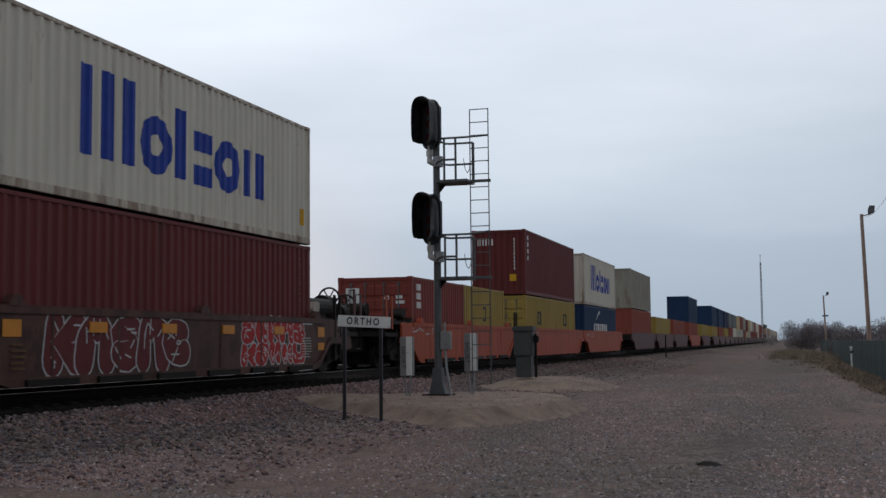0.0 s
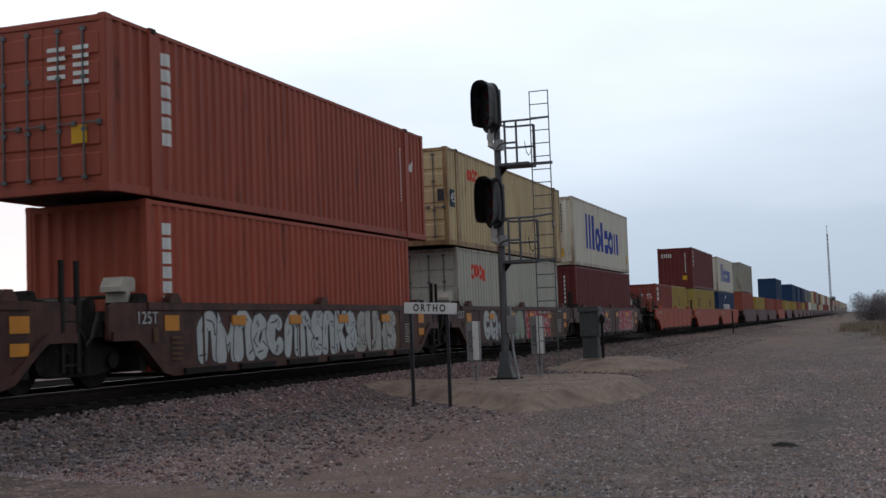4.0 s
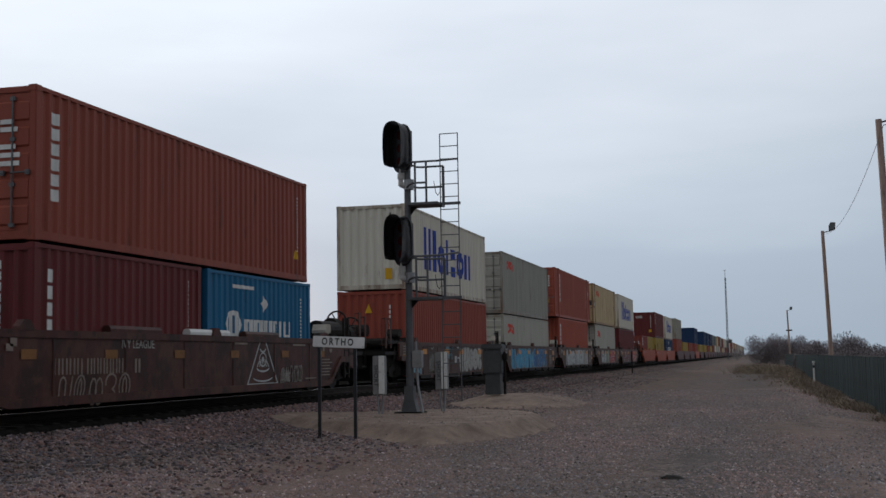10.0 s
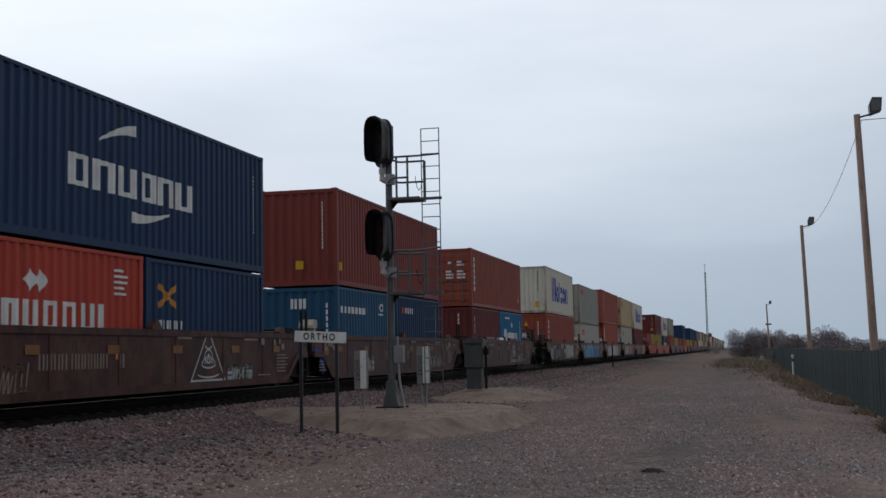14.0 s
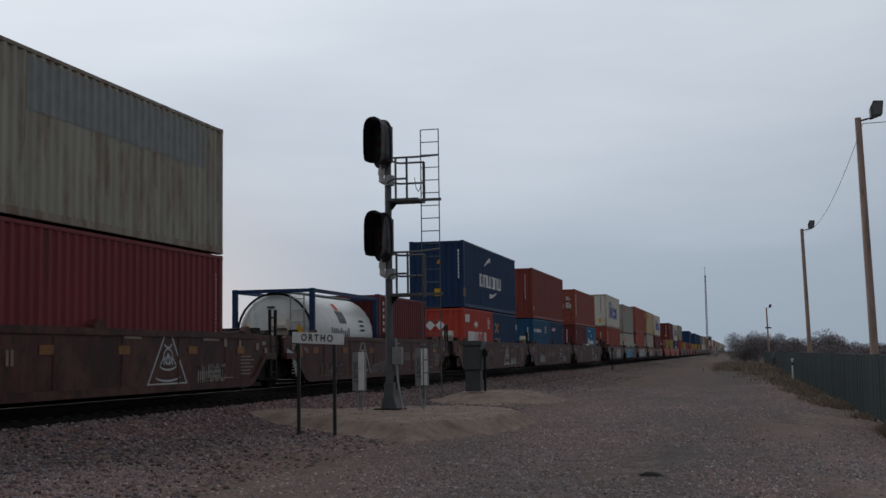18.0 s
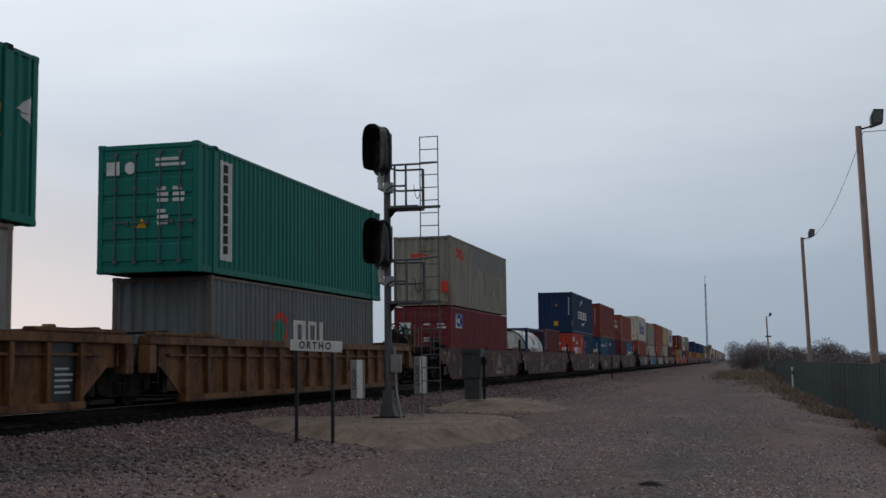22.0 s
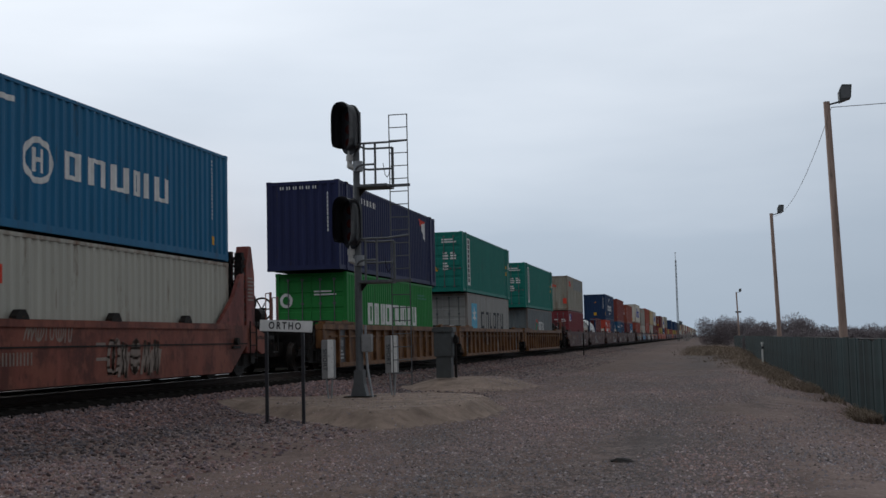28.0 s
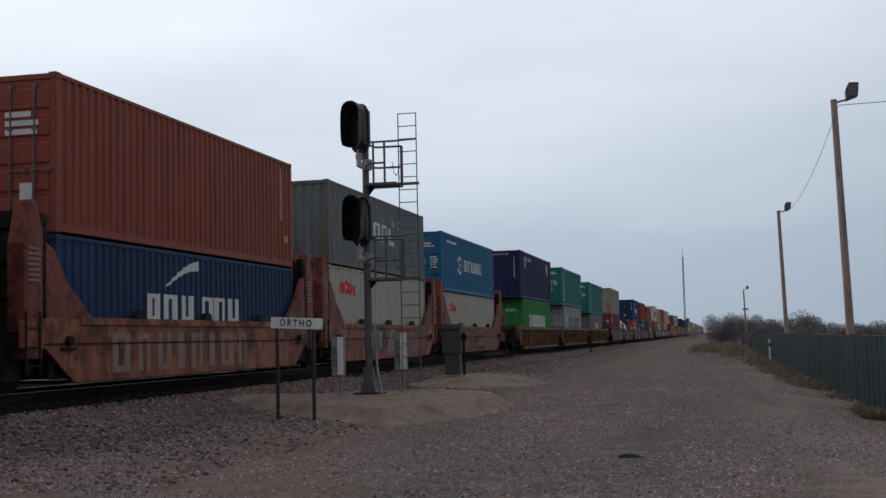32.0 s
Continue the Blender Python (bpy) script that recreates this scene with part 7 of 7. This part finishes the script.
track = thing("railway_track", "railway track on oily ballast painted shade-black, with worn bright rail tops", "track", kind="structure")
part("ballast_bed", bed(), SHADED_BED, track)
for sx in (-1, 1):
    x = TRACK_X + sx * 0.7175
    bm = bmesh.new()
    prism(bm, [(x - 0.07, RAIL_Z - 0.17), (x + 0.07, RAIL_Z - 0.17), (x + 0.07, RAIL_Z - 0.155), (x + 0.012, RAIL_Z - 0.13), (x + 0.012, RAIL_Z - 0.045), (x + 0.036, RAIL_Z - 0.035), (x + 0.036, RAIL_Z - 0.006), (x - 0.036, RAIL_Z - 0.006), (x - 0.036, RAIL_Z - 0.035), (x - 0.012, RAIL_Z - 0.045), (x - 0.012, RAIL_Z - 0.13), (x - 0.07, RAIL_Z - 0.155)], "y", -60, 1500)
    rail = part("rail", bm, RAIL, track)
    part("rail_head", bbox(x - 0.034, x + 0.034, -60, 1500, RAIL_Z - 0.006, RAIL_Z), RAIL_TOP, rail, "bright worn rail top")
tie_mesh = mesh_of("tie", bbox(-1.3, 1.3, -0.115, 0.115, -0.17, 0.0, 0.01), TIE)
for k in range(150):
    place("tie", tie_mesh, track, loc=(TRACK_X, 8 + k * 0.5, RAIL_Z - 0.168))
stones("ballast_stones", "grey crushed ballast stones beside the track", 38000, ballast_place, BALLAST, 11, 0.016, 0.05, True)


def road_place(rng):
    """Loose stones, thick in drifts and thin on the packed lanes and bare earth."""
    while True:
        y = 10.8 + 42 * rng.random() ** 1.9
        x = rng.uniform(-9.0, 4.2)
        thick = 0.62 + 1.5 * noise.noise((x * 0.45, y * 0.22, 8)) + 0.5 * noise.noise((x * 1.4, y * 0.8, 2)) + 0.12 * smooth(-5, -1, x) - 0.35 * smooth(-5.5, -8.0, x)
        if mound(x, y) > 0.02:
            thick = 0.0
        if rng.random() < thick + 0.10:
            return x, y, ground_z(x, y)


stones("road_stones", "loose grey and pinkish gravel stones on the packed road", 120000, road_place, ROAD_STONE, 12, 0.008, 0.032)

# ---- signal ----
def signal_head(parent, z):
    """A long oval background plate with a deep hood round its lamps, turned towards the track."""
    n = 28
    w, h = 0.255, 0.57

    def outline(w, h, k):
        a = k * 2 * math.pi / n
        c, s = math.cos(a), math.sin(a)
        return w * math.copysign(abs(c) ** 0.8, c), h * math.copysign(abs(s) ** 0.5, s)
    bm = bmesh.new()
    front = [bm.verts.new((outline(w, h, k)[0], 0, outline(w, h, k)[1])) for k in range(n)]
    back = [bm.verts.new((outline(w, h, k)[0], 0.03, outline(w, h, k)[1])) for k in range(n)]
    bm.faces.new(front)
    bm.faces.new(back[::-1])
    for k in range(n):
        bm.faces.new((front[k], front[(k + 1) % n], back[(k + 1) % n], back[k]))
    head = part("signal_head", bm, BLACK, parent)
    head.location = (-0.10, -0.12, z - 0.05)
    head.rotation_euler = (0, 0, radians(-17))
    bm = bmesh.new()
    rows = []
    for dy, grow, dz in ((0.0, 0.95, 0), (-0.2, 0.97, 0.0), (-0.40, 0.98, 0.02)):
        rows.append([bm.verts.new((outline(w * grow, h * grow, k)[0], dy, outline(w * grow, h * grow, k)[1] + dz)) for k in range(n)])
    for r0, r1 in zip(rows, rows[1:]):
        for k in range(n):
            # open at the foot
            if not (n * 0.60 < k < n * 0.80):
                bm.faces.new((r0[k], r0[(k + 1) % n], r1[(k + 1) % n], r1[k]))
    bmesh.ops.solidify(bm, geom=bm.faces[:], thickness=0.012)
    for f in bm.faces:
        f.smooth = True
    part("hood", bm, BLACK, head)
    for dz in (0.3, 0.0, -0.3):
        part("lens", rod(bmesh.new(), (0, -0.01, dz), (0, -0.035, dz), 0.105, 18), LENS, head, "unlit dark lens")
    part("case", bbox(-0.18, 0.18, 0.03, 0.22, -0.45, 0.45, 0.04), BLACK, head)
    bm = rod(bmesh.new(), (-0.05, 0.03, -0.86), (-0.05, 0.06, -0.42), 0.06, 12)
    rod(bm, (-0.05, 0.05, -0.70), (-0.05, 0.05, -0.575), 0.085, 12)
    rod(bm, (-0.05, 0.03, -0.82), (0.12, 0.15, -0.92), 0.07, 12)
    part("bracket", bm, GALV_PALE, head, "pale grey cast elbow")
    part("collar", rod(bmesh.new(), (0.11, 0.13, -0.95), (0.11, 0.13, -0.72), 0.115, 14), GALV, head)


LENS = material("dark_lens", (0.05, 0.01, 0.008), 0.15, 0, 0.1, 3, 20, 0.0)
SX, SY = -7.65, 25.9
signal = thing("railway_signal", "grey signal mast with two black hooded heads and a side ladder", "signal", loc=(SX, SY, 0.30))
part("mast", rod(bmesh.new(), (0, 0, 0), (0, 0, 6.05), 0.088, 16, 0.075), GALV_DULL, signal)
bm = prism(bmesh.new(), [(-0.19, 0), (0.19, 0), (0.115, 0.3), (0.1, 0.6), (-0.1, 0.6), (-0.115, 0.3)], "y", -0.12, 0.12)
part("base", bm, GALV_DULL, signal)
part("base_plate", bbox(-0.3, 0.3, -0.3, 0.3, -0.1, 0.03, 0.01), STEEL_DARK, signal)
part("conduit", pipe(bmesh.new(), [(0.3, -0.05, 0), (0.2, -0.05, 0.6), (0.17, -0.05, 1.1), (0.16, -0.05, 1.6)], 0.03), GALV, signal)
part("junction_box", bbox(0.08, 0.3, -0.12, 0.08, 1.0, 1.4, 0.015), BOX_GREY, signal)
signal_head(signal, 6.07)
signal_head(signal, 3.935)
lad = part("ladder", rod(rod(bmesh.new(), (0.78, 0, 0.25), (0.78, 0, 6.33), 0.014, 6), (1.20, 0, 0.25), (1.20, 0, 6.33), 0.014, 6), GALV_DULL, signal)
for k in range(21):
    z = 6.32 - k * 0.29
    if z > 0.3:
        part("rung", rod(bmesh.new(), (0.78, 0, z), (1.20, 0, z), 0.011, 6), GALV_DULL, lad)
for zp, full in ((4.70, True), (2.56, True)):
    plat = part("platform", bbox(0.08, 0.80, -0.35, 0.30, zp - 0.03, zp + 0.03, 0.005), GALV_DULL, signal)
    part("platform_bar", bbox(0.02, 1.24, -0.02, 0.04, zp - 0.015, zp + 0.045), GALV_DULL, plat)
    part("knee_brace", prism(bmesh.new(), [(0.06, zp - 0.03), (0.22, zp - 0.03), (0.06, zp - 0.22)], "y", -0.03, 0.03), STEEL_DARK, plat)
    # the near hand rail reaches the ladder, the far one ends at the stout post
    for z, reach in ((0.95, ((0.80, -0.34, 0.95), (1.20, 0.0, 1.03))), (0.47, ((0.55, -0.34, 0.47),))):
        part("hand_rail", pipe(bmesh.new(), [(0.05, -0.2, zp + z - 0.07), (0.12, -0.3, zp + z - 0.03), (0.22, -0.34, zp + z)] + [(x, y, zp + h) for x, y, h in reach], 0.024), GALV_DULL, plat)
        part("hand_rail", pipe(bmesh.new(), [(0.05, 0.2, zp + z + 0.02), (0.12, 0.28, zp + z - 0.01), (0.22, 0.30, zp + z - 0.02), (0.77, 0.30, zp + z - 0.02)], 0.024), GALV_DULL, plat)
    for x, y, t, w in ((0.28, -0.34, 0.95, 0.026), (0.54, -0.34, 0.95, 0.026), (0.77, 0.3, 0.93, 0.034)):
        part("rail_post", rod(bmesh.new(), (x, y, zp), (x, y, zp + t), w, 8), GALV_DULL, plat)
    part("chain", pipe(bmesh.new(), [(0.60, 0.1, zp + 0.55), (0.64, 0.1, zp + 0.3), (0.69, 0.1, zp + 0.22), (0.74, 0.1, zp + 0.3), (0.76, 0.1, zp + 0.55)], 0.008, 5), STEEL_DARK, plat)

# ---- station sign ----
sign = thing("station_sign", "white station name board on two black posts", "sign", loc=(-7.51, 20.8, 0.04))
sign.rotation_euler = (0, 0, radians(8))
part("post", bbox(-0.405, -0.345, -0.03, 0.03, -0.15, 1.75, 0.006), BLACK, sign)
part("post", bbox(0.265, 0.325, -0.03, 0.03, -0.25, 1.75, 0.006), BLACK, sign)
part("foot_plate", bbox(-0.62, -0.33, -0.1, 0.06, -0.02, 0.07, 0.012), BLACK, sign)
board = part("board", bbox(-0.485, 0.485, -0.0125, 0.0125, -0.102, 0.102, 0.006), WHITE, sign)
board.location, board.rotation_euler = (0, -0.043, 1.80), (0, radians(3.0), 0)
tm = text_mesh("lettering", "ORTHO", 0.178, BLACK, 1.42, 0.004)
lettering = place("lettering", tm, board, "black capitals", loc=(-0.02, -0.0165, 0.0))
lettering.rotation_euler, lettering.scale = (radians(90), 0, 0), (0.76, 1, 1)

# ---- trackside boxes ----
for x, y, z, w in ((-8.19, 25.4, 0.23, 0.2), (-7.07, 26.6, 0.30, 0.2)):
    b = thing("terminal_box", "tall narrow grey terminal box on two thin legs", "equipment box", "terminal boxes", loc=(x, y, z))
    body = part("body", bbox(-0.15, 0.11, -0.12, 0.12, 0.5, 1.36, 0.015), BOX_GREY, b)
    part("lid", bbox(0.0, 0.13, -0.15, -0.12, 0.52, 1.36, 0.006), WHITE, body, "white front plate")
    tm = text_mesh("lettering", "SHORT", 0.14, M_DARK, 1.1)
    place("lettering", tm, body, "dark upright capitals", loc=(-0.07, -0.125, 0.92)).rotation_euler = (radians(90), radians(90), 0)
    for q in (-0.08, 0.06):
        part("leg", rod(bmesh.new(), (q * 0.4, 0, 0), (q, 0, 0.5), 0.022, 8), GALV, b)
cab = thing("relay_cabinet", "grey steel relay cabinet on a pedestal beside the track", "equipment box", loc=(-7.6, 34.5, 0.43))
part("pedestal", bbox(-0.22, 0.22, -0.2, 0.2, 0, 0.62, 0.015), CABINET, cab)
part("body", bbox(-0.27, 0.27, -0.25, 0.25, 0.62, 1.32, 0.02), CABINET, cab)
part("roof", bbox(-0.31, 0.31, -0.29, 0.29, 1.32, 1.48, 0.03), CABINET, cab)
part("conduit", rod(bmesh.new(), (0.33, 0, 0), (0.33, 0, 1.25), 0.04, 8), STEEL_DARK, cab)
part("meter", bbox(0.28, 0.42, -0.1, 0.1, 1.0, 1.2, 0.02), STEEL_DARK, cab)
tie_marker = thing("marker_post", "thin dark marker post beside the track", "post", loc=(-9.0, 88, 0.25))
part("post", rod(bmesh.new(), (0, 0, 0), (0, 0, 1.6), 0.05, 8), STEEL_DARK, tie_marker)

# ---- fence, poles, tower ----
WOOD = material("pole_wood", (0.33, 0.24, 0.20), 0.85, 0, 0.25, 1.5, 30, 0.3, (0.09, 0.07, 0.055), 0.3, True)
FENCE = material("fence_green", (0.0085, 0.0215, 0.0235), 0.8, 0, 0.35, 2, 40, 0.1, per_object=0.42)
FX0, FY0, FX1, FY1 = 3.15, 20.0, 3.45, 172.0
fence = thing("fence", "dark green slatted chain-link fence with round posts", "fence", loc=(0, 0, 0))


def fence_at(t):
    return FX0 + (FX1 - FX0) * t, FY0 + (FY1 - FY0) * t


slat = mesh_of("slat", bbox(-0.008, 0.008, -0.25, 0.25, 0, 1.55), FENCE)
post_mesh = mesh_of("post", rod(bmesh.new(), (0, 0, 0), (0, 0, 1.68), 0.035, 8), STEEL_DARK)
L = FY1 - FY0
k = 0
while k * 0.51 < L:
    x, y = fence_at(k * 0.51 / L)
    place("slat", slat, fence, loc=(x, y, ground_z(x, y) + 0.05 + 0.02 * math.sin(k * 1.7)), rz=0.05 * math.sin(k * 2.3))
    if k % 6 == 0:
        place("post", post_mesh, fence, loc=(x + 0.05, y, ground_z(x, y) - 0.06))
    k += 1
for z in (0.15, 1.62):
    p0, p1 = fence_at(0), fence_at(1)
    part("fence_rail", rod(bmesh.new(), (p0[0] + 0.03, p0[1], z - 0.27), (p1[0] + 0.03, p1[1], z - 0.27), 0.022, 6), STEEL_DARK, fence)


def lamp_pole(x, y, h, lean=0.0):
    p = thing("lamp_pole", "weathered wooden pole with a floodlight at its top", "pole", "lamp poles", loc=(x, y, -0.3))
    part("pole", rod(bmesh.new(), (0.08, 0, 0), (-0.15, 0, h), 0.145, 14, 0.105), WOOD, p)
    part("arm", rod(bmesh.new(), (-0.15, 0, h - 0.12), (0.32, -0.05, h - 0.02), 0.03, 6), STEEL_DARK, p)
    bm = bmesh.new()
    prism(bm, [(0.25, h - 0.06), (0.62, h + 0.06), (0.66, h + 0.5), (0.34, h + 0.52), (0.24, h + 0.3)], "y", -0.25, 0.2)
    lamp = part("floodlight", bm, CABINET, p)
    part("lamp_glass", bbox(0.3, 0.6, -0.27, -0.25, h + 0.05, h + 0.45), GALV_DULL, lamp)
    return p


lamp_pole(4.35, 42, 9.6)
lamp_pole(4.4, 80, 9.6)
p3 = lamp_pole(4.55, 191, 8.4)
part("side_lamps", rod(bmesh.new(), (-0.4, 0, 5.3), (0.5, 0, 5.3), 0.11, 8), STEEL_DARK, p3)
cable = thing("overhead_cable", "thin dark cable hanging between the lamp poles", "cable", loc=(0, 0, 0))
bm = bmesh.new()
A, B = Vector((4.35, 42, 9.1)), Vector((4.4, 80, 9.1))
pts = [A.lerp(B, k / 14) - Vector((0, 0, 0.9 * 4 * (k / 14) * (1 - k / 14))) for k in range(15)]
pipe(bm, pts, 0.010, 5)
part("span", bm, GALV, cable)
part("span", pipe(bmesh.new(), [(4.35, 42, 9.1), (9, 41, 9.0), (16, 40, 9.1)], 0.012, 5), STEEL_DARK, cable)

tower = thing("radio_tower", "slim lattice radio tower with small antennas at its top", "tower", loc=(-8.1, 330, 0))
for k in range(3):
    a = k * 2.094
    part("leg", rod(bmesh.new(), (0.26 * math.cos(a), 0.26 * math.sin(a), 0), (0.16 * math.cos(a), 0.16 * math.sin(a), 22), 0.08, 6), GALV_DULL, tower)
bm = bmesh.new()
for j in range(22):
    for k in range(3):
        a, b = k * 2.094, (k + 1) * 2.094
        r = 0.26 - 0.10 * j / 22
        rod(bm, (r * math.cos(a), r * math.sin(a), j), (r * math.cos(b), r * math.sin(b), j + 1), 0.035, 4)
part("lattice", bm, GALV_DULL, tower)
part("antenna", rod(rod(bmesh.new(), (0, 0, 21.5), (0, 0, 24.2), 0.07, 6), (-0.35, 0, 24.1), (0.35, 0, 24.1), 0.04, 5), GALV, tower)
part("dish", rod(bmesh.new(), (0.5, -0.3, 4.6), (0.9, -0.5, 5.4), 0.5, 8), GALV_DULL, tower)
stake = thing("marker_stake", "white marker stake with a dark cap among dry weeds", "post", loc=(3.05, 73, -0.2))
part("post", rod(bmesh.new(), (0, 0, 0), (0, 0, 1.1), 0.055, 10), WHITE, stake)
part("cap", rod(bmesh.new(), (0, 0, 0.82), (0, 0, 0.98), 0.065, 10), BLACK, stake)
part("head", rod(bmesh.new(), (0, 0, 1.1), (0, 0, 1.22), 0.09, 10), WHITE, stake)

# ---- bushes and dry weeds ----
BRUSH = material("bare_twigs", (0.205, 0.178, 0.184), 0.9, 0, 0.3, 3, 30, 0.1, island=True, per_object=0.2)
WEED = material("dry_grass", (0.195, 0.150, 0.112), 0.9, 0, 0.35, 0.7, 30, 0.1, (0.085, 0.080, 0.055), 0.4, island=True, per_object=0.35, coords="World")


TWIG_PALE = material("pale_twigs", (0.36, 0.34, 0.33), 0.9, 0, 0.2, 3, 30, 0.1, island=True, per_object=0.3)


def bush(x, y, w, h, seed, n=1500, mat=None, label="leafless grey-brown bush behind the fence"):
    """A leafless bush: a few stems, and a cloud of fine twigs."""
    rng = random.Random(seed)
    b = thing("bush", label, "bush", "bushes", loc=(x, y, -0.3))
    bm = bmesh.new()
    for k in range(9):
        a = rng.uniform(0, 6.28)
        r = rng.uniform(0.2, 0.75)
        rod(bm, (0.2 * math.cos(a), 0.2 * math.sin(a), 0), (w * 0.5 * r * math.cos(a), w * 0.4 * r * math.sin(a), h * rng.uniform(0.5, 0.85)), 0.06, 5, 0.015)
    part("branch_frame", bm, mat or BRUSH, b)
    lobes = [(rng.uniform(-0.32, 0.32) * w, rng.uniform(-0.3, 0.3) * w, h * rng.uniform(0.22, 0.6), rng.uniform(0.22, 0.34) * w, h * rng.uniform(0.3, 0.42)) for _ in range(7)]
    vs, fs = [], []
    for _ in range(n):
        lx, ly, lz, lw, lh = rng.choice(lobes)
        v = Vector((rng.gauss(0, 1), rng.gauss(0, 1), rng.gauss(0, 1))).normalized() * rng.random() ** 0.4
        p = Vector((lx + v.x * lw, ly + v.y * lw, max(0.05, lz + v.z * lh)))
        d = Vector((v.x * 0.7 + rng.gauss(0, 0.4), v.y * 0.7 + rng.gauss(0, 0.4), 0.5 + rng.gauss(0, 0.4))).normalized() * rng.uniform(0.12, 0.32)
        q = Vector((rng.gauss(0, 1), rng.gauss(0, 1), rng.gauss(0, 0.5))).normalized() * rng.uniform(0.009, 0.021)
        k = len(vs)
        vs += [tuple(p - q), tuple(p + q), tuple(p + d), tuple(p + d * 0.7 + q * 3), tuple(p + d * 0.8 - q * 3)]
        fs += [(k, k + 1, k + 2), (k, k + 1, k + 3), (k, k + 1, k + 4)]
    me = bpy.data.meshes.new("twig_cloud")
    me.from_pydata(vs, [], fs)
    me.materials.append(mat or BRUSH)
    place("twig_cloud", me, b)


rng = random.Random(5)
for x, y, w, h in ((0.9, 185, 5.2, 6.0), (5.0, 194, 5.4, 5.2), (3.0, 205, 6.0, 5.0), (5.4, 118, 4.2, 3.1), (8.0, 121, 5.0, 3.8), (11.2, 126, 4.4, 3.0), (7.2, 108, 4.0, 2.8), (14.5, 130, 5.0, 2.6), (18.5, 135, 5.5, 2.9), (10.0, 100, 3.5, 2.3), (23, 150, 6, 3.2), (6.5, 150, 5, 3.4), (28, 160, 7, 3.5)):
    bush(x, y, w, h, int(x * 10), 15000)
# added bush: stands in for an unclear, hazy pale shape by the tower
bush(-5.9, 332, 4.6, 3.7, 77, 2500, TWIG_PALE, "pale bush standing in for an unclear pale shape at the foot of the radio tower")


def weeds(name, label, n, fn, seed, lo, hi):
    rng = random.Random(seed)
    vs, fs = [], []
    for _ in range(n):
        x, y = fn(rng)
        z = ground_z(x, y) - 0.02
        h = rng.uniform(lo, hi)
        a = rng.uniform(0, 6.28)
        w = 0.012 + 0.012 * h
        dx, dy = rng.gauss(0, 0.9) * h, rng.gauss(0, 0.9) * h
        k = len(vs)
        vs += [(x - w * math.cos(a), y - w * math.sin(a), z), (x + w * math.cos(a), y + w * math.sin(a), z), (x + dx, y + dy, z + h)]
        fs.append((k, k + 1, k + 2))
    me = bpy.data.meshes.new(name)
    me.from_pydata(vs, [], fs)
    me.materials.append(WEED)
    return tagged(new(name, me), label, "weeds", kind="stuff")


def weed_fence(rng):
    """Clumps, thin towards the near end and broad where the road bends away."""
    while True:
        y = 24 + 116 * rng.random() ** 1.2
        f = (y - FY0) / (FY1 - FY0)
        spread = 0.16 + 0.028 * max(0.0, y - 30)
        x = FX0 + (FX1 - FX0) * f - 0.05 - abs(rng.gauss(0, 1)) * min(1.5, spread)
        if rng.random() < 0.35 + 1.5 * noise.noise((x * 0.7, y * 0.22, 4)) - 0.3 * smooth(45, 25, y):
            return x, y


weeds("dry_weeds", "dry tan weeds along the foot of the fence", 30000, weed_fence, 3, 0.04, 0.26)
weeds("far_grass", "dry tan grass beyond the end of the road", 9000, lambda r: (r.uniform(-1.5, 3.5) + r.gauss(0, 0.6), r.uniform(90, 140)), 4, 0.1, 0.6)
clod = thing("clod", "dark clod of earth lying on the gravel road", "clod", loc=(-1.07, 14.78, 0.0))
bm = bmesh.new()
bmesh.ops.create_icosphere(bm, subdivisions=2, radius=0.11)
for v in bm.verts:
    v.co = Vector((v.co.x * 1.5, v.co.y, v.co.z * 0.5)) * (1 + 0.4 * noise.noise(v.co * 9))
part("lump", bm, STEEL_DARK, clod)


def motions():
    """The train rolls along the track."""
    for ob, u, z in MOVING:
        walk(ob, [(t, pose(TRACK_X, u + advance(t), z)) for t in (0, 1, 2, 2.75, 3.5, 4, 4.5, 5, 5.5, 6, 6.5, 7, 7.5, 8, 9, 10, 13, 18, 23, 28, 32)])
    # the wheels roll without slipping; fifteen rows a second keep each turn under 80 degrees
    for w, y in WHEELS[:NEAR_WHEELS]:
        walk(w, [(k / 15, pose(0, y, 0.42, -math.degrees(advance(k / 15) / 0.42) % 360, 0, 0)) for k in range(32 * 15 + 1)])


motions()
